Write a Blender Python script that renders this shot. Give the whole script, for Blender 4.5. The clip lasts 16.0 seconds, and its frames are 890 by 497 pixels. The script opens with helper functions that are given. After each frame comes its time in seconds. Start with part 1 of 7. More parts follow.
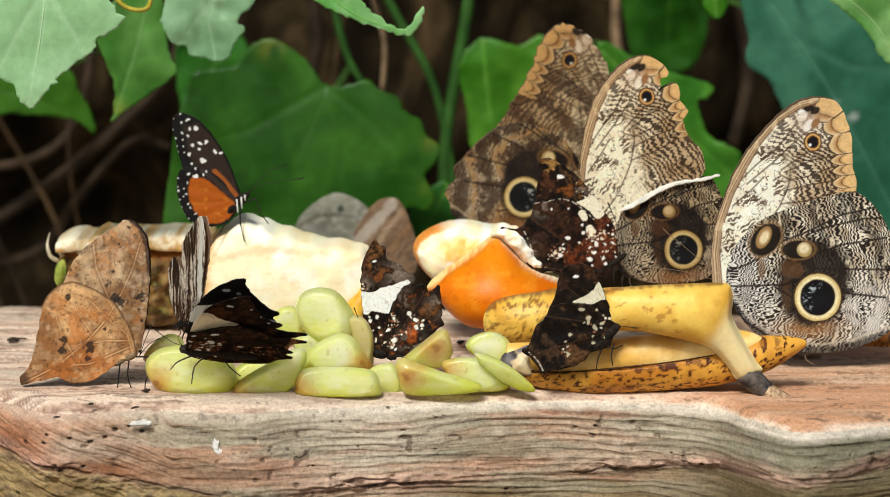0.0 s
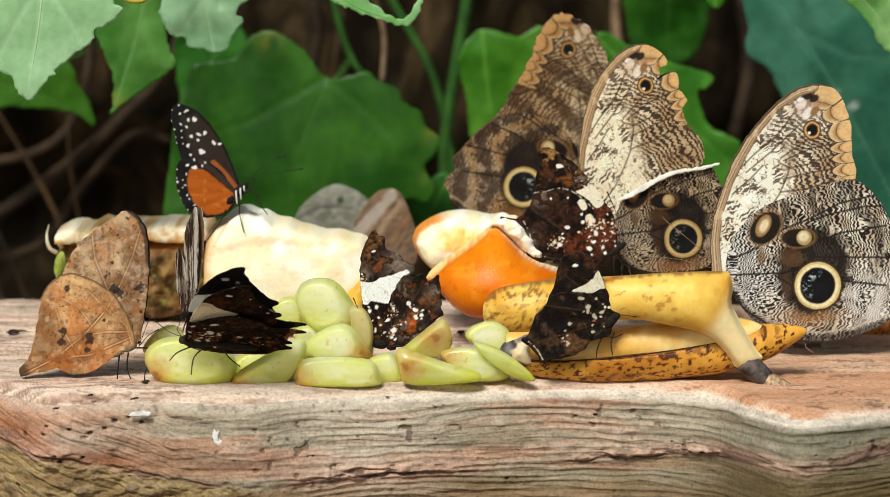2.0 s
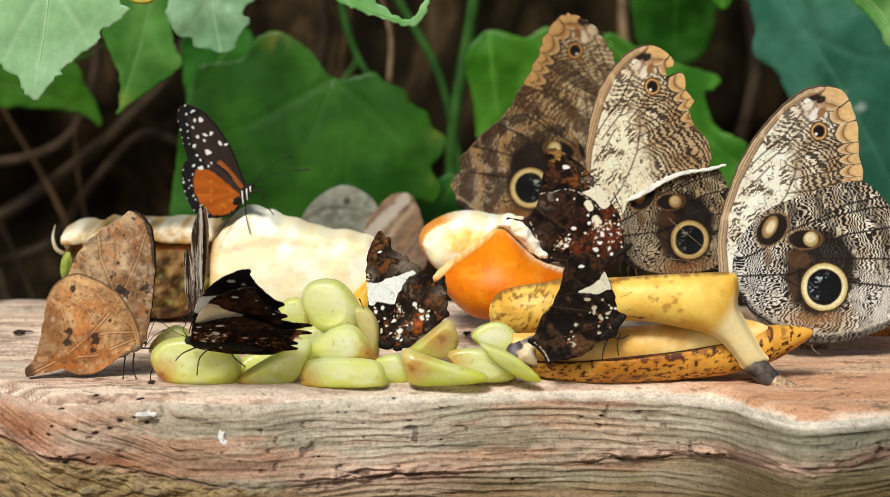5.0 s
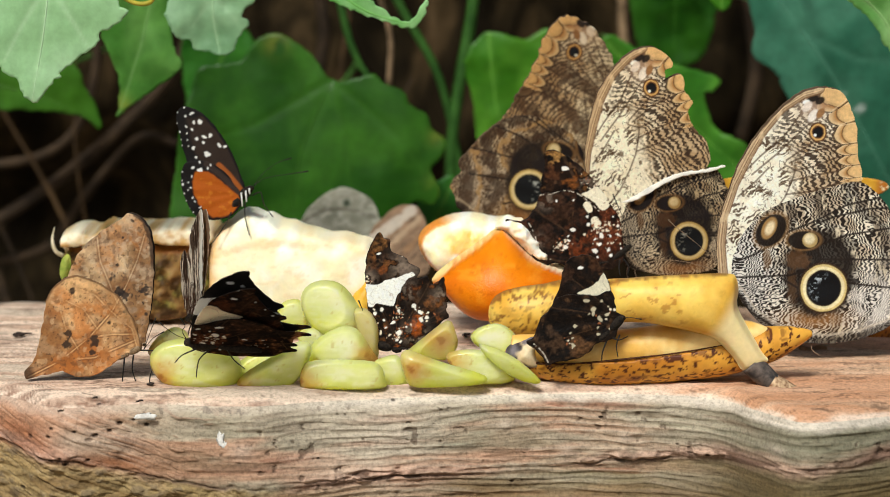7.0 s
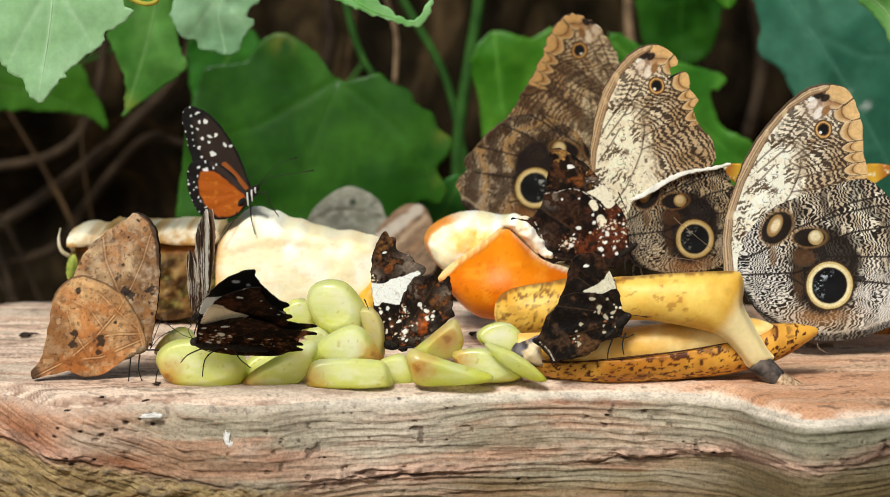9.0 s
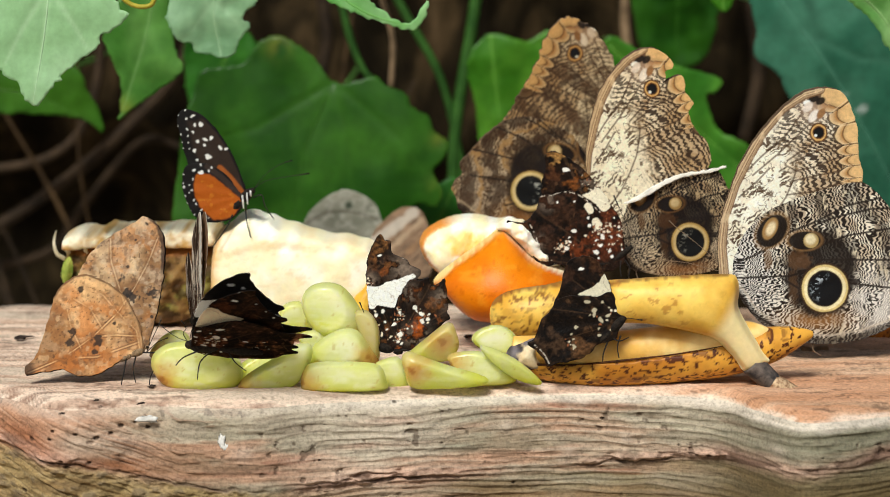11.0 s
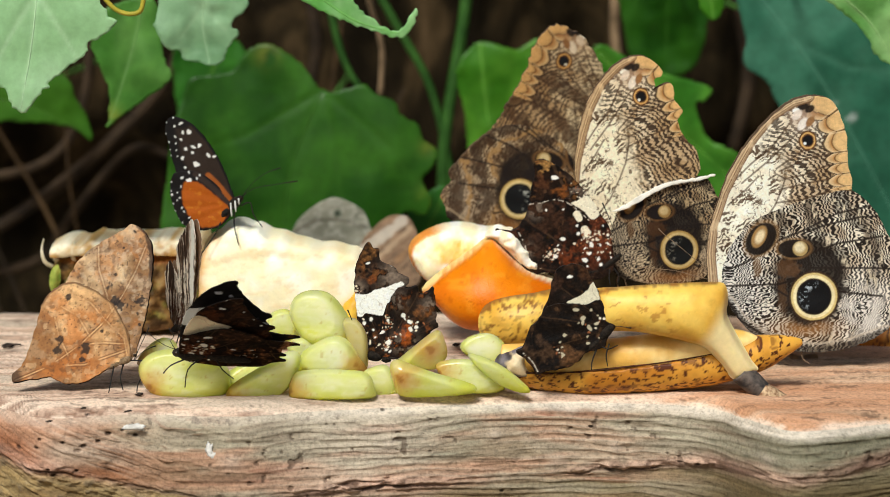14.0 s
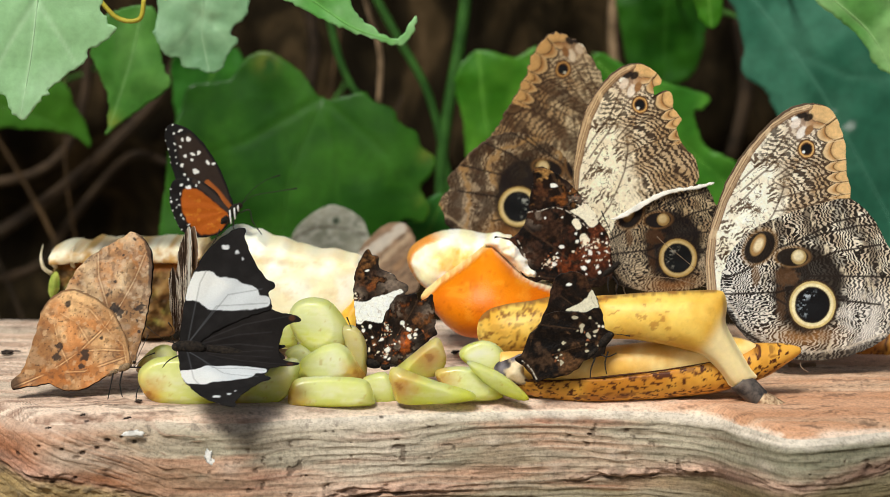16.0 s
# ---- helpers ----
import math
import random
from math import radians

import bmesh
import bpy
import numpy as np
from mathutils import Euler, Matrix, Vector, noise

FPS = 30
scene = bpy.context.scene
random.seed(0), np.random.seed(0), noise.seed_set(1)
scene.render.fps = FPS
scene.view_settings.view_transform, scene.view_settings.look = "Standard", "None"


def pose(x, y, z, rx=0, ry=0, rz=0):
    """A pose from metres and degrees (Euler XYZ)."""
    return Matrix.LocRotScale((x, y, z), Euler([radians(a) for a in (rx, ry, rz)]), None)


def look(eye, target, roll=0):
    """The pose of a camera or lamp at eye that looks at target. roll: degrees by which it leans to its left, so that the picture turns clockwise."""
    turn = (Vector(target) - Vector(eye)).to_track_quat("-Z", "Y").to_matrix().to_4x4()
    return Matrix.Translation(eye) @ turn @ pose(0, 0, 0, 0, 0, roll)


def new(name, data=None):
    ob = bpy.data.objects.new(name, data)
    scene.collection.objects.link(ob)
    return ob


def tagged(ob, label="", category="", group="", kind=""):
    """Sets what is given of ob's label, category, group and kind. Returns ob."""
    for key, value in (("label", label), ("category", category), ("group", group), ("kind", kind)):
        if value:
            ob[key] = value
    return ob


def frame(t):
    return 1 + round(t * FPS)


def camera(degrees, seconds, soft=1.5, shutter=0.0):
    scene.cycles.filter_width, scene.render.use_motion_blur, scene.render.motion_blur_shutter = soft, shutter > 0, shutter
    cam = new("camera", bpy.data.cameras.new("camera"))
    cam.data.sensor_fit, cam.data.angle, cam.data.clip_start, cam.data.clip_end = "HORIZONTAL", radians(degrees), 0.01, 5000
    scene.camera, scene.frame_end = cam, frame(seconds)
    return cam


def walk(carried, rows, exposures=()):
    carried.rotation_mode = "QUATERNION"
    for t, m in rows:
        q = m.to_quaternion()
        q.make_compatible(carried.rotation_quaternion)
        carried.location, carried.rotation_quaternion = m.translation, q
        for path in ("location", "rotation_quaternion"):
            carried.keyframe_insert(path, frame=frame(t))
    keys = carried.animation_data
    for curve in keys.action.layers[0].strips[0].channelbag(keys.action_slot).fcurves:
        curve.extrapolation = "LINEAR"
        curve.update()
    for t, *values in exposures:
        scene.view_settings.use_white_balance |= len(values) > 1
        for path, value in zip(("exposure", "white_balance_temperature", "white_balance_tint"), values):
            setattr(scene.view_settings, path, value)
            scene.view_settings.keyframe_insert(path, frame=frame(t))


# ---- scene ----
cam = camera(18.7, 16.0, soft=0.45)
cam.data.dof.use_dof = True
cam.data.dof.focus_distance = 1.065
cam.data.dof.aperture_fstop = 13.0
PATH = [
    (0, (0.0008, -1.0026, 0.2025), (0.0038, 0.9781, -0.0746), 0.61),
    (0.5, (0.0009, -1.0027, 0.2019), (0.0016, 0.9782, -0.0738), 0.53),
    (1, (0.0025, -1.0029, 0.2018), (-0.0012, 0.9780, -0.0745), 0.46),
    (1.5, (0.0025, -1.0027, 0.2006), (0.0003, 0.9782, -0.0754), 0.39),
    (2, (0.0026, -1.0019, 0.1999), (0.0029, 0.9784, -0.0802), 0.33),
    (2.5, (0.0028, -1.0016, 0.2000), (0.0015, 0.9784, -0.0825), 0.34),
    (3, (0.0029, -1.0016, 0.1997), (0.0002, 0.9784, -0.0823), 0.36),
    (3.5, (0.0045, -1.0016, 0.1996), (0.0013, 0.9780, -0.0852), 0.36),
    (4, (0.0032, -1.0012, 0.2004), (-0.0016, 0.9784, -0.0842), 0.39),
    (4.2, (0.0032, -1.0012, 0.2002), (-0.0034, 0.9784, -0.0785), 0.39),
    (6.5, (0.0036, -1.0006, 0.1989), (0.0012, 0.9799, -0.0798), 0.38),
    (7, (0.0043, -1.0012, 0.1991), (-0.0025, 0.9795, -0.0780), 0.29),
    (7.5, (0.0046, -1.0013, 0.1992), (-0.0059, 0.9794, -0.0780), 0.25),
    (8, (0.0050, -1.0013, 0.1995), (-0.0097, 0.9793, -0.0781), 0.15),
    (8.5, (0.0049, -1.0013, 0.1982), (-0.0101, 0.9795, -0.0778), 0.10),
    (9, (0.0056, -1.0016, 0.1986), (-0.0078, 0.9791, -0.0785), 0.06),
    (11.5, (0.0072, -1.0015, 0.1986), (-0.0045, 0.9796, -0.0754), 0.09),
    (12, (0.0074, -1.0014, 0.1988), (-0.0014, 0.9799, -0.0739), 0.12),
    (12.5, (0.0062, -1.0011, 0.1977), (0.0010, 0.9805, -0.0733), 0.12),
    (13, (0.0068, -0.9997, 0.1972), (0.0032, 0.9816, -0.0753), 0.21),
    (13.5, (0.0078, -0.9995, 0.1969), (0.0020, 0.9822, -0.0728), 0.17),
    (14, (0.0080, -0.9993, 0.1972), (0.0022, 0.9827, -0.0700), 0.14),
    (14.5, (0.0070, -1.0003, 0.1972), (0.0024, 0.9822, -0.0665), 0.17),
    (15, (0.0056, -1.0004, 0.1976), (0.0030, 0.9825, -0.0633), 0.21),
    (15.5, (0.0053, -1.0008, 0.1972), (0.0037, 0.9824, -0.0615), 0.28),
    (16, (0.0065, -1.0006, 0.1973), (0.0041, 0.9822, -0.0642), 0.27),
]
walk(cam, [(t, look(eye, target, roll)) for t, eye, target, roll in PATH],
     exposures=[(0, -0.03, 6100, 6), (16, -0.03, 6100, 6)])

# ---- light: bright overcast daylight through a glasshouse roof ----
world = bpy.data.worlds.new("world")
scene.world = world
world.use_nodes = True
sky = world.node_tree.nodes.new("ShaderNodeTexSky")
sky.sky_type = "NISHITA"
sky.sun_disc = False
sky.sun_elevation = radians(47)
sky.sun_rotation = radians(200)
sky.dust_density = 5.0
sky.air_density = 1.0
world.node_tree.links.new(sky.outputs[0], world.node_tree.nodes["Background"].inputs[0])
world.node_tree.nodes["Background"].inputs[1].default_value = 0.058
sun = new("sun", bpy.data.lights.new("sun", "SUN"))
sun.data.energy = 3.9
sun.data.angle = radians(16)
sun.data.color = (1.0, 0.96, 0.88)
sun.matrix_world = look((-0.35, -0.85, 1.0), (0, 0, 0))


# ---- materials ----
def srgb(r, g, b):
    return tuple((c / 255 / 12.92 if c <= 10 else ((c / 255 + 0.055) / 1.055) ** 2.4) for c in (r, g, b))


class Mat:
    """A small node builder for one principled material in object space."""

    def __init__(self, name, rough=0.6, **values):
        self.m = bpy.data.materials.new(name)
        self.m.use_nodes = True
        self.t = self.m.node_tree
        self.b = self.t.nodes["Principled BSDF"]
        self.b.inputs["Roughness"].default_value = rough
        self.b.inputs["Specular IOR Level"].default_value = 0.2
        for k, v in values.items():
            self.b.inputs[k.replace("_", " ")].default_value = v
        self.co = self.t.nodes.new("ShaderNodeTexCoord").outputs["Object"]

    def add(self, kind, **sets):
        n = self.t.nodes.new(kind)
        for k, v in sets.items():
            n.inputs[k.replace("_", " ")].default_value = v
        return n

    def link(self, a, b):
        self.t.links.new(a, b)

    def coords(self, scale):
        n = self.t.nodes.new("ShaderNodeMapping")
        n.inputs["Scale"].default_value = scale
        self.link(self.co, n.inputs[0])
        return n.outputs[0]

    def noise(self, scale, detail=4.0, rough=0.55, stretch=None, distort=0.0):
        n = self.add("ShaderNodeTexNoise", Scale=scale, Detail=detail, Roughness=rough, Distortion=distort)
        self.link(self.coords(stretch) if stretch else self.co, n.inputs["Vector"])
        return n.outputs["Fac"]

    def ramp(self, fac, *stops):
        n = self.t.nodes.new("ShaderNodeValToRGB")
        e = n.color_ramp.elements
        while len(e) < len(stops):
            e.new(0.5)
        for i, (p, c) in enumerate(stops):
            e[i].position = p
            e[i].color = (*(c if isinstance(c, tuple) else (c, c, c)), 1)
        self.link(fac, n.inputs[0])
        return n.outputs[0]

    def mix(self, fac, a, b, blend="MIX"):
        n = self.t.nodes.new("ShaderNodeMix")
        n.data_type, n.blend_type = "RGBA", blend
        for sock, v in ((n.inputs[0], fac), (n.inputs[6], a), (n.inputs[7], b)):
            if isinstance(v, (int, float)):
                sock.default_value = v
            elif isinstance(v, tuple):
                sock.default_value = (*v, 1)
            else:
                self.link(v, sock)
        return n.outputs[2]

    def attr(self, name="Col"):
        n = self.t.nodes.new("ShaderNodeAttribute")
        n.attribute_name = name
        return n.outputs["Color"]

    def color(self, c):
        if isinstance(c, tuple):
            self.b.inputs["Base Color"].default_value = (*c, 1)
        else:
            self.link(c, self.b.inputs["Base Color"])
        return self

    def bump(self, height, strength=0.3, distance=0.0005):
        n = self.add("ShaderNodeBump", Strength=strength, Distance=distance)
        self.link(height, n.inputs["Height"])
        self.link(n.outputs[0], self.b.inputs["Normal"])
        return self

    def roughness(self, fac, lo, hi):
        n = self.add("ShaderNodeMapRange", To_Min=lo, To_Max=hi)
        self.link(fac, n.inputs[0])
        self.link(n.outputs[0], self.b.inputs["Roughness"])
        return self


def mottled(name, c1, c2, scale, rough=0.6, bump=0.3, dist=0.0004, lo=0.35, hi=0.65, **values):
    m = Mat(name, rough, **values)
    n = m.noise(scale, 5)
    m.color(m.ramp(n, (lo, c1), (hi, c2)))
    m.bump(m.noise(scale * 4, 4), bump, dist)
    return m.m


def painted(name, rough=0.6, grain=900, grain_amount=0.25, bump=0.25, dist=0.0002, stretch=None, thin=0.0, **values):
    """Colours from the mesh's own markings, with fine scale grain."""
    m = Mat(name, rough, **values)
    g = m.noise(grain, 3, 0.6, stretch)
    c = m.mix(grain_amount, m.attr(), m.ramp(g, (0.3, 0.25), (0.7, 1.0)), "MULTIPLY")
    m.color(c)
    m.bump(g, bump, dist)
    if thin:
        tr = m.t.nodes.new("ShaderNodeBsdfTranslucent")
        m.link(c, tr.inputs[0])
        mx = m.t.nodes.new("ShaderNodeMixShader")
        mx.inputs[0].default_value = thin
        m.link(m.b.outputs[0], mx.inputs[1])
        m.link(tr.outputs[0], mx.inputs[2])
        m.link(mx.outputs[0], m.t.nodes["Material Output"].inputs[0])
    return m.m


WING = painted("wing_scales", 0.7, 1500, 0.2, 0.45, 0.0003, thin=0.06)
WING_SHEEN = painted("wing_scales_glossy", 0.5, 1300, 0.25, 0.6, 0.0004, thin=0.02, Specular_IOR_Level=0.1)
WING_CLEAR = painted("wing_scales_sheer", 0.75, 1600, 0.12, 0.3, 0.0002, thin=0.42, Specular_IOR_Level=0.06)
LEAF_NEAR = painted("leaf_pale", 0.42, 260, 0.22, 0.35, 0.0006, thin=0.18)
LEAF_FAR = painted("leaf_deep", 0.38, 160, 0.35, 0.35, 0.0008, thin=0.15)
BODY_DARK = mottled("dark_fur", (0.005, 0.004, 0.003), (0.025, 0.017, 0.011), 900, 0.85, 0.8)
BODY_TAN = mottled("tan_fur", (0.12, 0.08, 0.045), (0.3, 0.2, 0.11), 900, 0.8, 0.8)
LEG = mottled("leg_chitin", (0.006, 0.005, 0.004), (0.02, 0.014, 0.01), 700, 0.6)
LEG_TAN = mottled("leg_pale_chitin", (0.12, 0.08, 0.05), (0.25, 0.17, 0.1), 700, 0.55)
EYE = mottled("compound_eye", (0.01, 0.008, 0.006), (0.04, 0.025, 0.015), 3000, 0.25)


# ---- helpers for meshes ----
def rgb(*c):
    return np.array(srgb(*c))


def over(c, mask, colour):
    m = np.clip(mask, 0, 1)[:, None]
    return c * (1 - m) + np.asarray(colour) * m


RNG = np.random.RandomState(7)
LATTICE = RNG.rand(256, 256)


def vnoise(x, y, seed=0):
    """Smooth value noise in 0..1 on arrays."""
    x, y = np.asarray(x, float) + seed * 17.31, np.asarray(y, float) + seed * 9.77
    xi, yi = np.floor(x).astype(int), np.floor(y).astype(int)
    fx, fy = x - xi, y - yi
    fx, fy = fx * fx * (3 - 2 * fx), fy * fy * (3 - 2 * fy)
    g = lambda a, b: LATTICE[(xi + a) % 256, (yi + b) % 256]
    return (g(0, 0) * (1 - fx) + g(1, 0) * fx) * (1 - fy) + (g(0, 1) * (1 - fx) + g(1, 1) * fx) * fy


def fbm(x, y, seed=0, octaves=4):
    s, a, n = 0.0, 0.5, 0.0
    for o in range(octaves):
        s, n = s + a * vnoise(x * 2 ** o, y * 2 ** o, seed + o), n + a
        a *= 0.5
    return s / n


def step(a, b, v):
    t = np.clip((v - a) / (b - a), 0, 1)
    return t * t * (3 - 2 * t)


def spline(points, n=8, closed=True):
    """A rounded line through the points."""
    p = np.array(points, float)
    k = len(p)
    out = []
    for i in range(k if closed else k - 1):
        a, b, c, d = (p[(i + j) % k] if closed else p[min(max(i + j, 0), k - 1)] for j in (-1, 0, 1, 2))
        for t in np.arange(n) / n:
            out.append(0.5 * (2 * b + (c - a) * t + (2 * a - 5 * b + 4 * c - d) * t * t + (3 * b - a - 3 * c + d) * t ** 3))
    if not closed:
        out.append(p[-1])
    return np.array(out)


def line_distance(x, y, line):
    """Distance of points from a polyline, and the place along it in 0..1."""
    p = np.array(line, float)
    best, along = np.full(np.shape(x), 1e9), np.zeros(np.shape(x))
    m = len(p) - 1
    for i in range(m):
        a, d = p[i], p[i + 1] - p[i]
        t = np.clip(((x - a[0]) * d[0] + (y - a[1]) * d[1]) / (d @ d + 1e-12), 0, 1)
        q = np.hypot(x - a[0] - t * d[0], y - a[1] - t * d[1])
        near = q < best
        best, along = np.where(near, q, best), np.where(near, (i + t) / m, along)
    return best, along


def inside(x, y, poly):
    hit = np.zeros(np.shape(x), bool)
    q = np.roll(poly, -1, 0)
    for (ax, ay), (bx, by) in zip(poly, q):
        if ay == by:
            continue
        hit ^= ((ay > y) != (by > y)) & (x < (bx - ax) * (y - ay) / (by - ay) + ax)
    return hit


def sheet(poly, h):
    """A square grid cut to an outline: points, quads, rim edges, and each point's distance from the rim."""
    lo, hi = poly.min(0) - h, poly.max(0) + h
    nx, ny = int((hi[0] - lo[0]) / h) + 2, int((hi[1] - lo[1]) / h) + 2
    gx, gy = lo[0] + h * np.arange(nx), lo[1] + h * np.arange(ny)
    cx, cy = np.meshgrid(gx[:-1] + h / 2, gy[:-1] + h / 2, indexing="ij")
    keep = np.argwhere(inside(cx, cy, poly))
    i, j = keep[:, 0], keep[:, 1]
    ids = np.stack([i * ny + j, (i + 1) * ny + j, (i + 1) * ny + j + 1, i * ny + j + 1], 1)
    used, quads = np.unique(ids, return_inverse=True)
    quads = quads.reshape(-1, 4)
    v = np.stack([gx[used // ny], gy[used % ny]], 1)
    e = np.concatenate([quads[:, [k, (k + 1) % 4]] for k in range(4)])
    n = len(v)
    rim = e[~np.isin(e[:, 0] * n + e[:, 1], e[:, 1] * n + e[:, 0])]
    border = np.unique(rim)
    p, q = poly, np.roll(poly, -1, 0)
    d = q - p
    b = v[border]
    t = np.clip(((b[:, None] - p) * d).sum(2) / ((d * d).sum(1) + 1e-12), 0, 1)
    c = p + t[..., None] * d
    k = ((c - b[:, None]) ** 2).sum(2).argmin(1)
    v[border] = c[np.arange(len(border)), k]
    return v, quads, rim


def mesh_of(name, verts, faces, colors=None):
    me = bpy.data.meshes.new(name)
    me.from_pydata(np.asarray(verts).tolist(), [], faces if isinstance(faces, list) else faces.tolist())
    if colors is not None:
        a = me.color_attributes.new("Col", "FLOAT_COLOR", "POINT")
        c = np.ones((len(verts), 4), np.float32)
        c[:, :3] = colors
        a.data.foreach_set("color", c.ravel())
    me.shade_smooth()
    me.update()
    return me


def part(name, mesh, material, parent, label=""):
    if isinstance(mesh, bmesh.types.BMesh):
        me = bpy.data.meshes.new(name)
        mesh.to_mesh(me)
        mesh.free()
        me.shade_smooth()
        mesh = me
    ob = new(name, mesh)
    if not mesh.materials:
        mesh.materials.append(material)
    ob.parent = parent
    return tagged(ob, label)


def thing(name, at, label, category, group="", turn=0.0):
    ob = new(name)
    ob.empty_display_size = 0.01
    ob.matrix_world = pose(*at, 0, 0, turn)
    return tagged(ob, label, category, group)


def ragged(poly, amount, seed=0, scale=1.6):
    """Frays an outline by that many millimetres."""
    d = np.hypot(*(np.roll(poly, -1, 0) - poly).T)
    n = max(3, int(d.sum() / 0.4))
    s = np.concatenate([[0], np.cumsum(d)])
    t = np.linspace(0, s[-1], n, endpoint=False)
    q = np.concatenate([poly, poly[:1]])
    p = np.stack([np.interp(t, s, q[:, 0]), np.interp(t, s, q[:, 1])], 1)
    g = np.roll(p, -1, 0) - np.roll(p, 1, 0)
    g = np.stack([g[:, 1], -g[:, 0]], 1) / (np.hypot(*g.T)[:, None] + 1e-9)
    k = (vnoise(t / scale, 0 * t, seed + 3) - 0.5) + 0.7 * (vnoise(t / (scale * 3.5), 0 * t, seed + 5) - 0.5)
    return p + g * (amount * 1.6 * k)[:, None]


def membrane(outline, h, front, back, shape=None, thick=0.25, rounding=6, fray=0.0, seed=0):
    """A thin sheet in its local x-z plane (millimetres in, metres out) with its own markings on either face."""
    poly = spline(outline, rounding) if rounding else np.array(outline, float)
    if fray:
        poly = ragged(poly, fray, seed)
    v, quads, rim = sheet(poly, h)
    y = shape(v[:, 0], v[:, 1]) if shape else np.zeros(len(v))
    n = len(v)
    f = np.stack([v[:, 0], y - thick / 2, v[:, 1]], 1)
    b = np.stack([v[:, 0], y + thick / 2, v[:, 1]], 1)
    side = np.stack([rim[:, 1], rim[:, 0], rim[:, 0] + n, rim[:, 1] + n], 1)
    faces = np.concatenate([quads, quads[:, ::-1] + n, side])
    col = np.concatenate([front(v[:, 0], v[:, 1]), back(v[:, 0], v[:, 1])])
    return mesh_of("membrane", np.concatenate([f, b]) * 0.001, faces, col)


def film(poly, h, turns=900):
    """Height of a soap film blown up over an outline, 0 at the rim and 1 at its highest, as a function of place."""
    lo, hi = poly.min(0) - 2 * h, poly.max(0) + 2 * h
    gx, gy = np.arange(lo[0], hi[0] + h, h), np.arange(lo[1], hi[1] + h, h)
    x, y = np.meshgrid(gx, gy, indexing="ij")
    m = inside(x, y, poly)
    wide = m.copy()
    wide[1:] |= m[:-1]
    wide[:-1] |= m[1:]
    wide[:, 1:] |= m[:, :-1]
    wide[:, :-1] |= m[:, 1:]
    m = wide
    f = np.zeros(x.shape)
    for _ in range(turns):
        g = np.zeros_like(f)
        g[1:-1, 1:-1] = 0.25 * (f[2:, 1:-1] + f[:-2, 1:-1] + f[1:-1, 2:] + f[1:-1, :-2]) + 1
        f = np.where(m, g, 0)
    f = f / f.max()

    def at(px, py):
        i, j = np.clip((px - gx[0]) / h, 0, len(gx) - 1.001), np.clip((py - gy[0]) / h, 0, len(gy) - 1.001)
        a, b = i.astype(int), j.astype(int)
        u, v = i - a, j - b
        return f[a, b] * (1 - u) * (1 - v) + f[a + 1, b] * u * (1 - v) + f[a, b + 1] * (1 - u) * v + f[a + 1, b + 1] * u * v
    return at


def solid(outline, h, front, depth, base=0.0, rounding=6, rough=0.0, box=0.0, grain=9.0, slope=0.0, cut=None):
    """A rounded solid grown from an outline (millimetres): depth in front, and the same behind. box: how far its faces are flat."""
    poly = spline(outline, rounding) if rounding else np.array(outline, float)
    v, quads, rim = sheet(poly, h)
    cell = max(0.5, float(np.ptp(poly, 0).max()) / 90)
    d, _ = line_distance(v[:, 0], v[:, 1], np.concatenate([poly, poly[:1]]))
    k = np.sqrt(film(poly, cell, 1500)(v[:, 0], v[:, 1]) * np.clip(d / (3 * cell), 0, 1))
    k[np.unique(rim)] = 0
    y = depth * (k * (1 - box) + box * step(0.0, 0.45, k))
    if cut:                             # sliced off by a slanting plane
        y = np.minimum(y, np.maximum(cut[2] + cut[0] * (v[:, 0] - v[:, 0].mean()) + cut[1] * (v[:, 1] - v[:, 1].mean()), 0.3 * depth * k))
    y += rough * (fbm(v[:, 0] / grain, v[:, 1] / grain, 3) - 0.5) * step(0, 0.4, k)
    n = len(v)
    f = np.stack([v[:, 0], base - y + slope * v[:, 1], v[:, 1]], 1)
    b = np.stack([v[:, 0], base + y + slope * v[:, 1], v[:, 1]], 1)
    side = np.stack([rim[:, 1], rim[:, 0], rim[:, 0] + n, rim[:, 1] + n], 1)
    faces = np.concatenate([quads, quads[:, ::-1] + n, side])
    col = np.tile(front(v[:, 0], v[:, 1]), (2, 1))
    return mesh_of("solid", np.concatenate([f, b]) * 0.001, faces, col)


def tube(points, radii, sides=10, rounded=4, squash=1.0, paint=None):
    """A round bar along points (millimetres), its radius running through radii; capped."""
    p = spline(points, rounded, closed=False) if rounded else np.array(points, float)
    r = np.interp(np.linspace(0, 1, len(p)), np.linspace(0, 1, len(radii)), radii)
    verts, faces = [], []
    up = np.array([0.0, 1.0, 0.0])
    for i in range(len(p)):
        t = p[min(i + 1, len(p) - 1)] - p[max(i - 1, 0)]
        t = t / (np.linalg.norm(t) + 1e-12)
        if abs(t @ up) > 0.95:
            up = np.array([0.3, 0.0, 1.0])
        a = np.cross(t, up)
        a /= np.linalg.norm(a)
        b = np.cross(a, t)
        for s in range(sides):
            w = 2 * math.pi * s / sides
            verts.append(p[i] + r[i] * (math.cos(w) * a * squash + math.sin(w) * b))
    for i in range(len(p) - 1):
        for s in range(sides):
            k, l = i * sides + s, i * sides + (s + 1) % sides
            faces.append([k, l, l + sides, k + sides])
    faces += [list(range(sides))[::-1], [len(verts) - sides + s for s in range(sides)]]
    v = np.array(verts)
    return mesh_of("tube", v * 0.001, faces, paint(v) if paint else None)


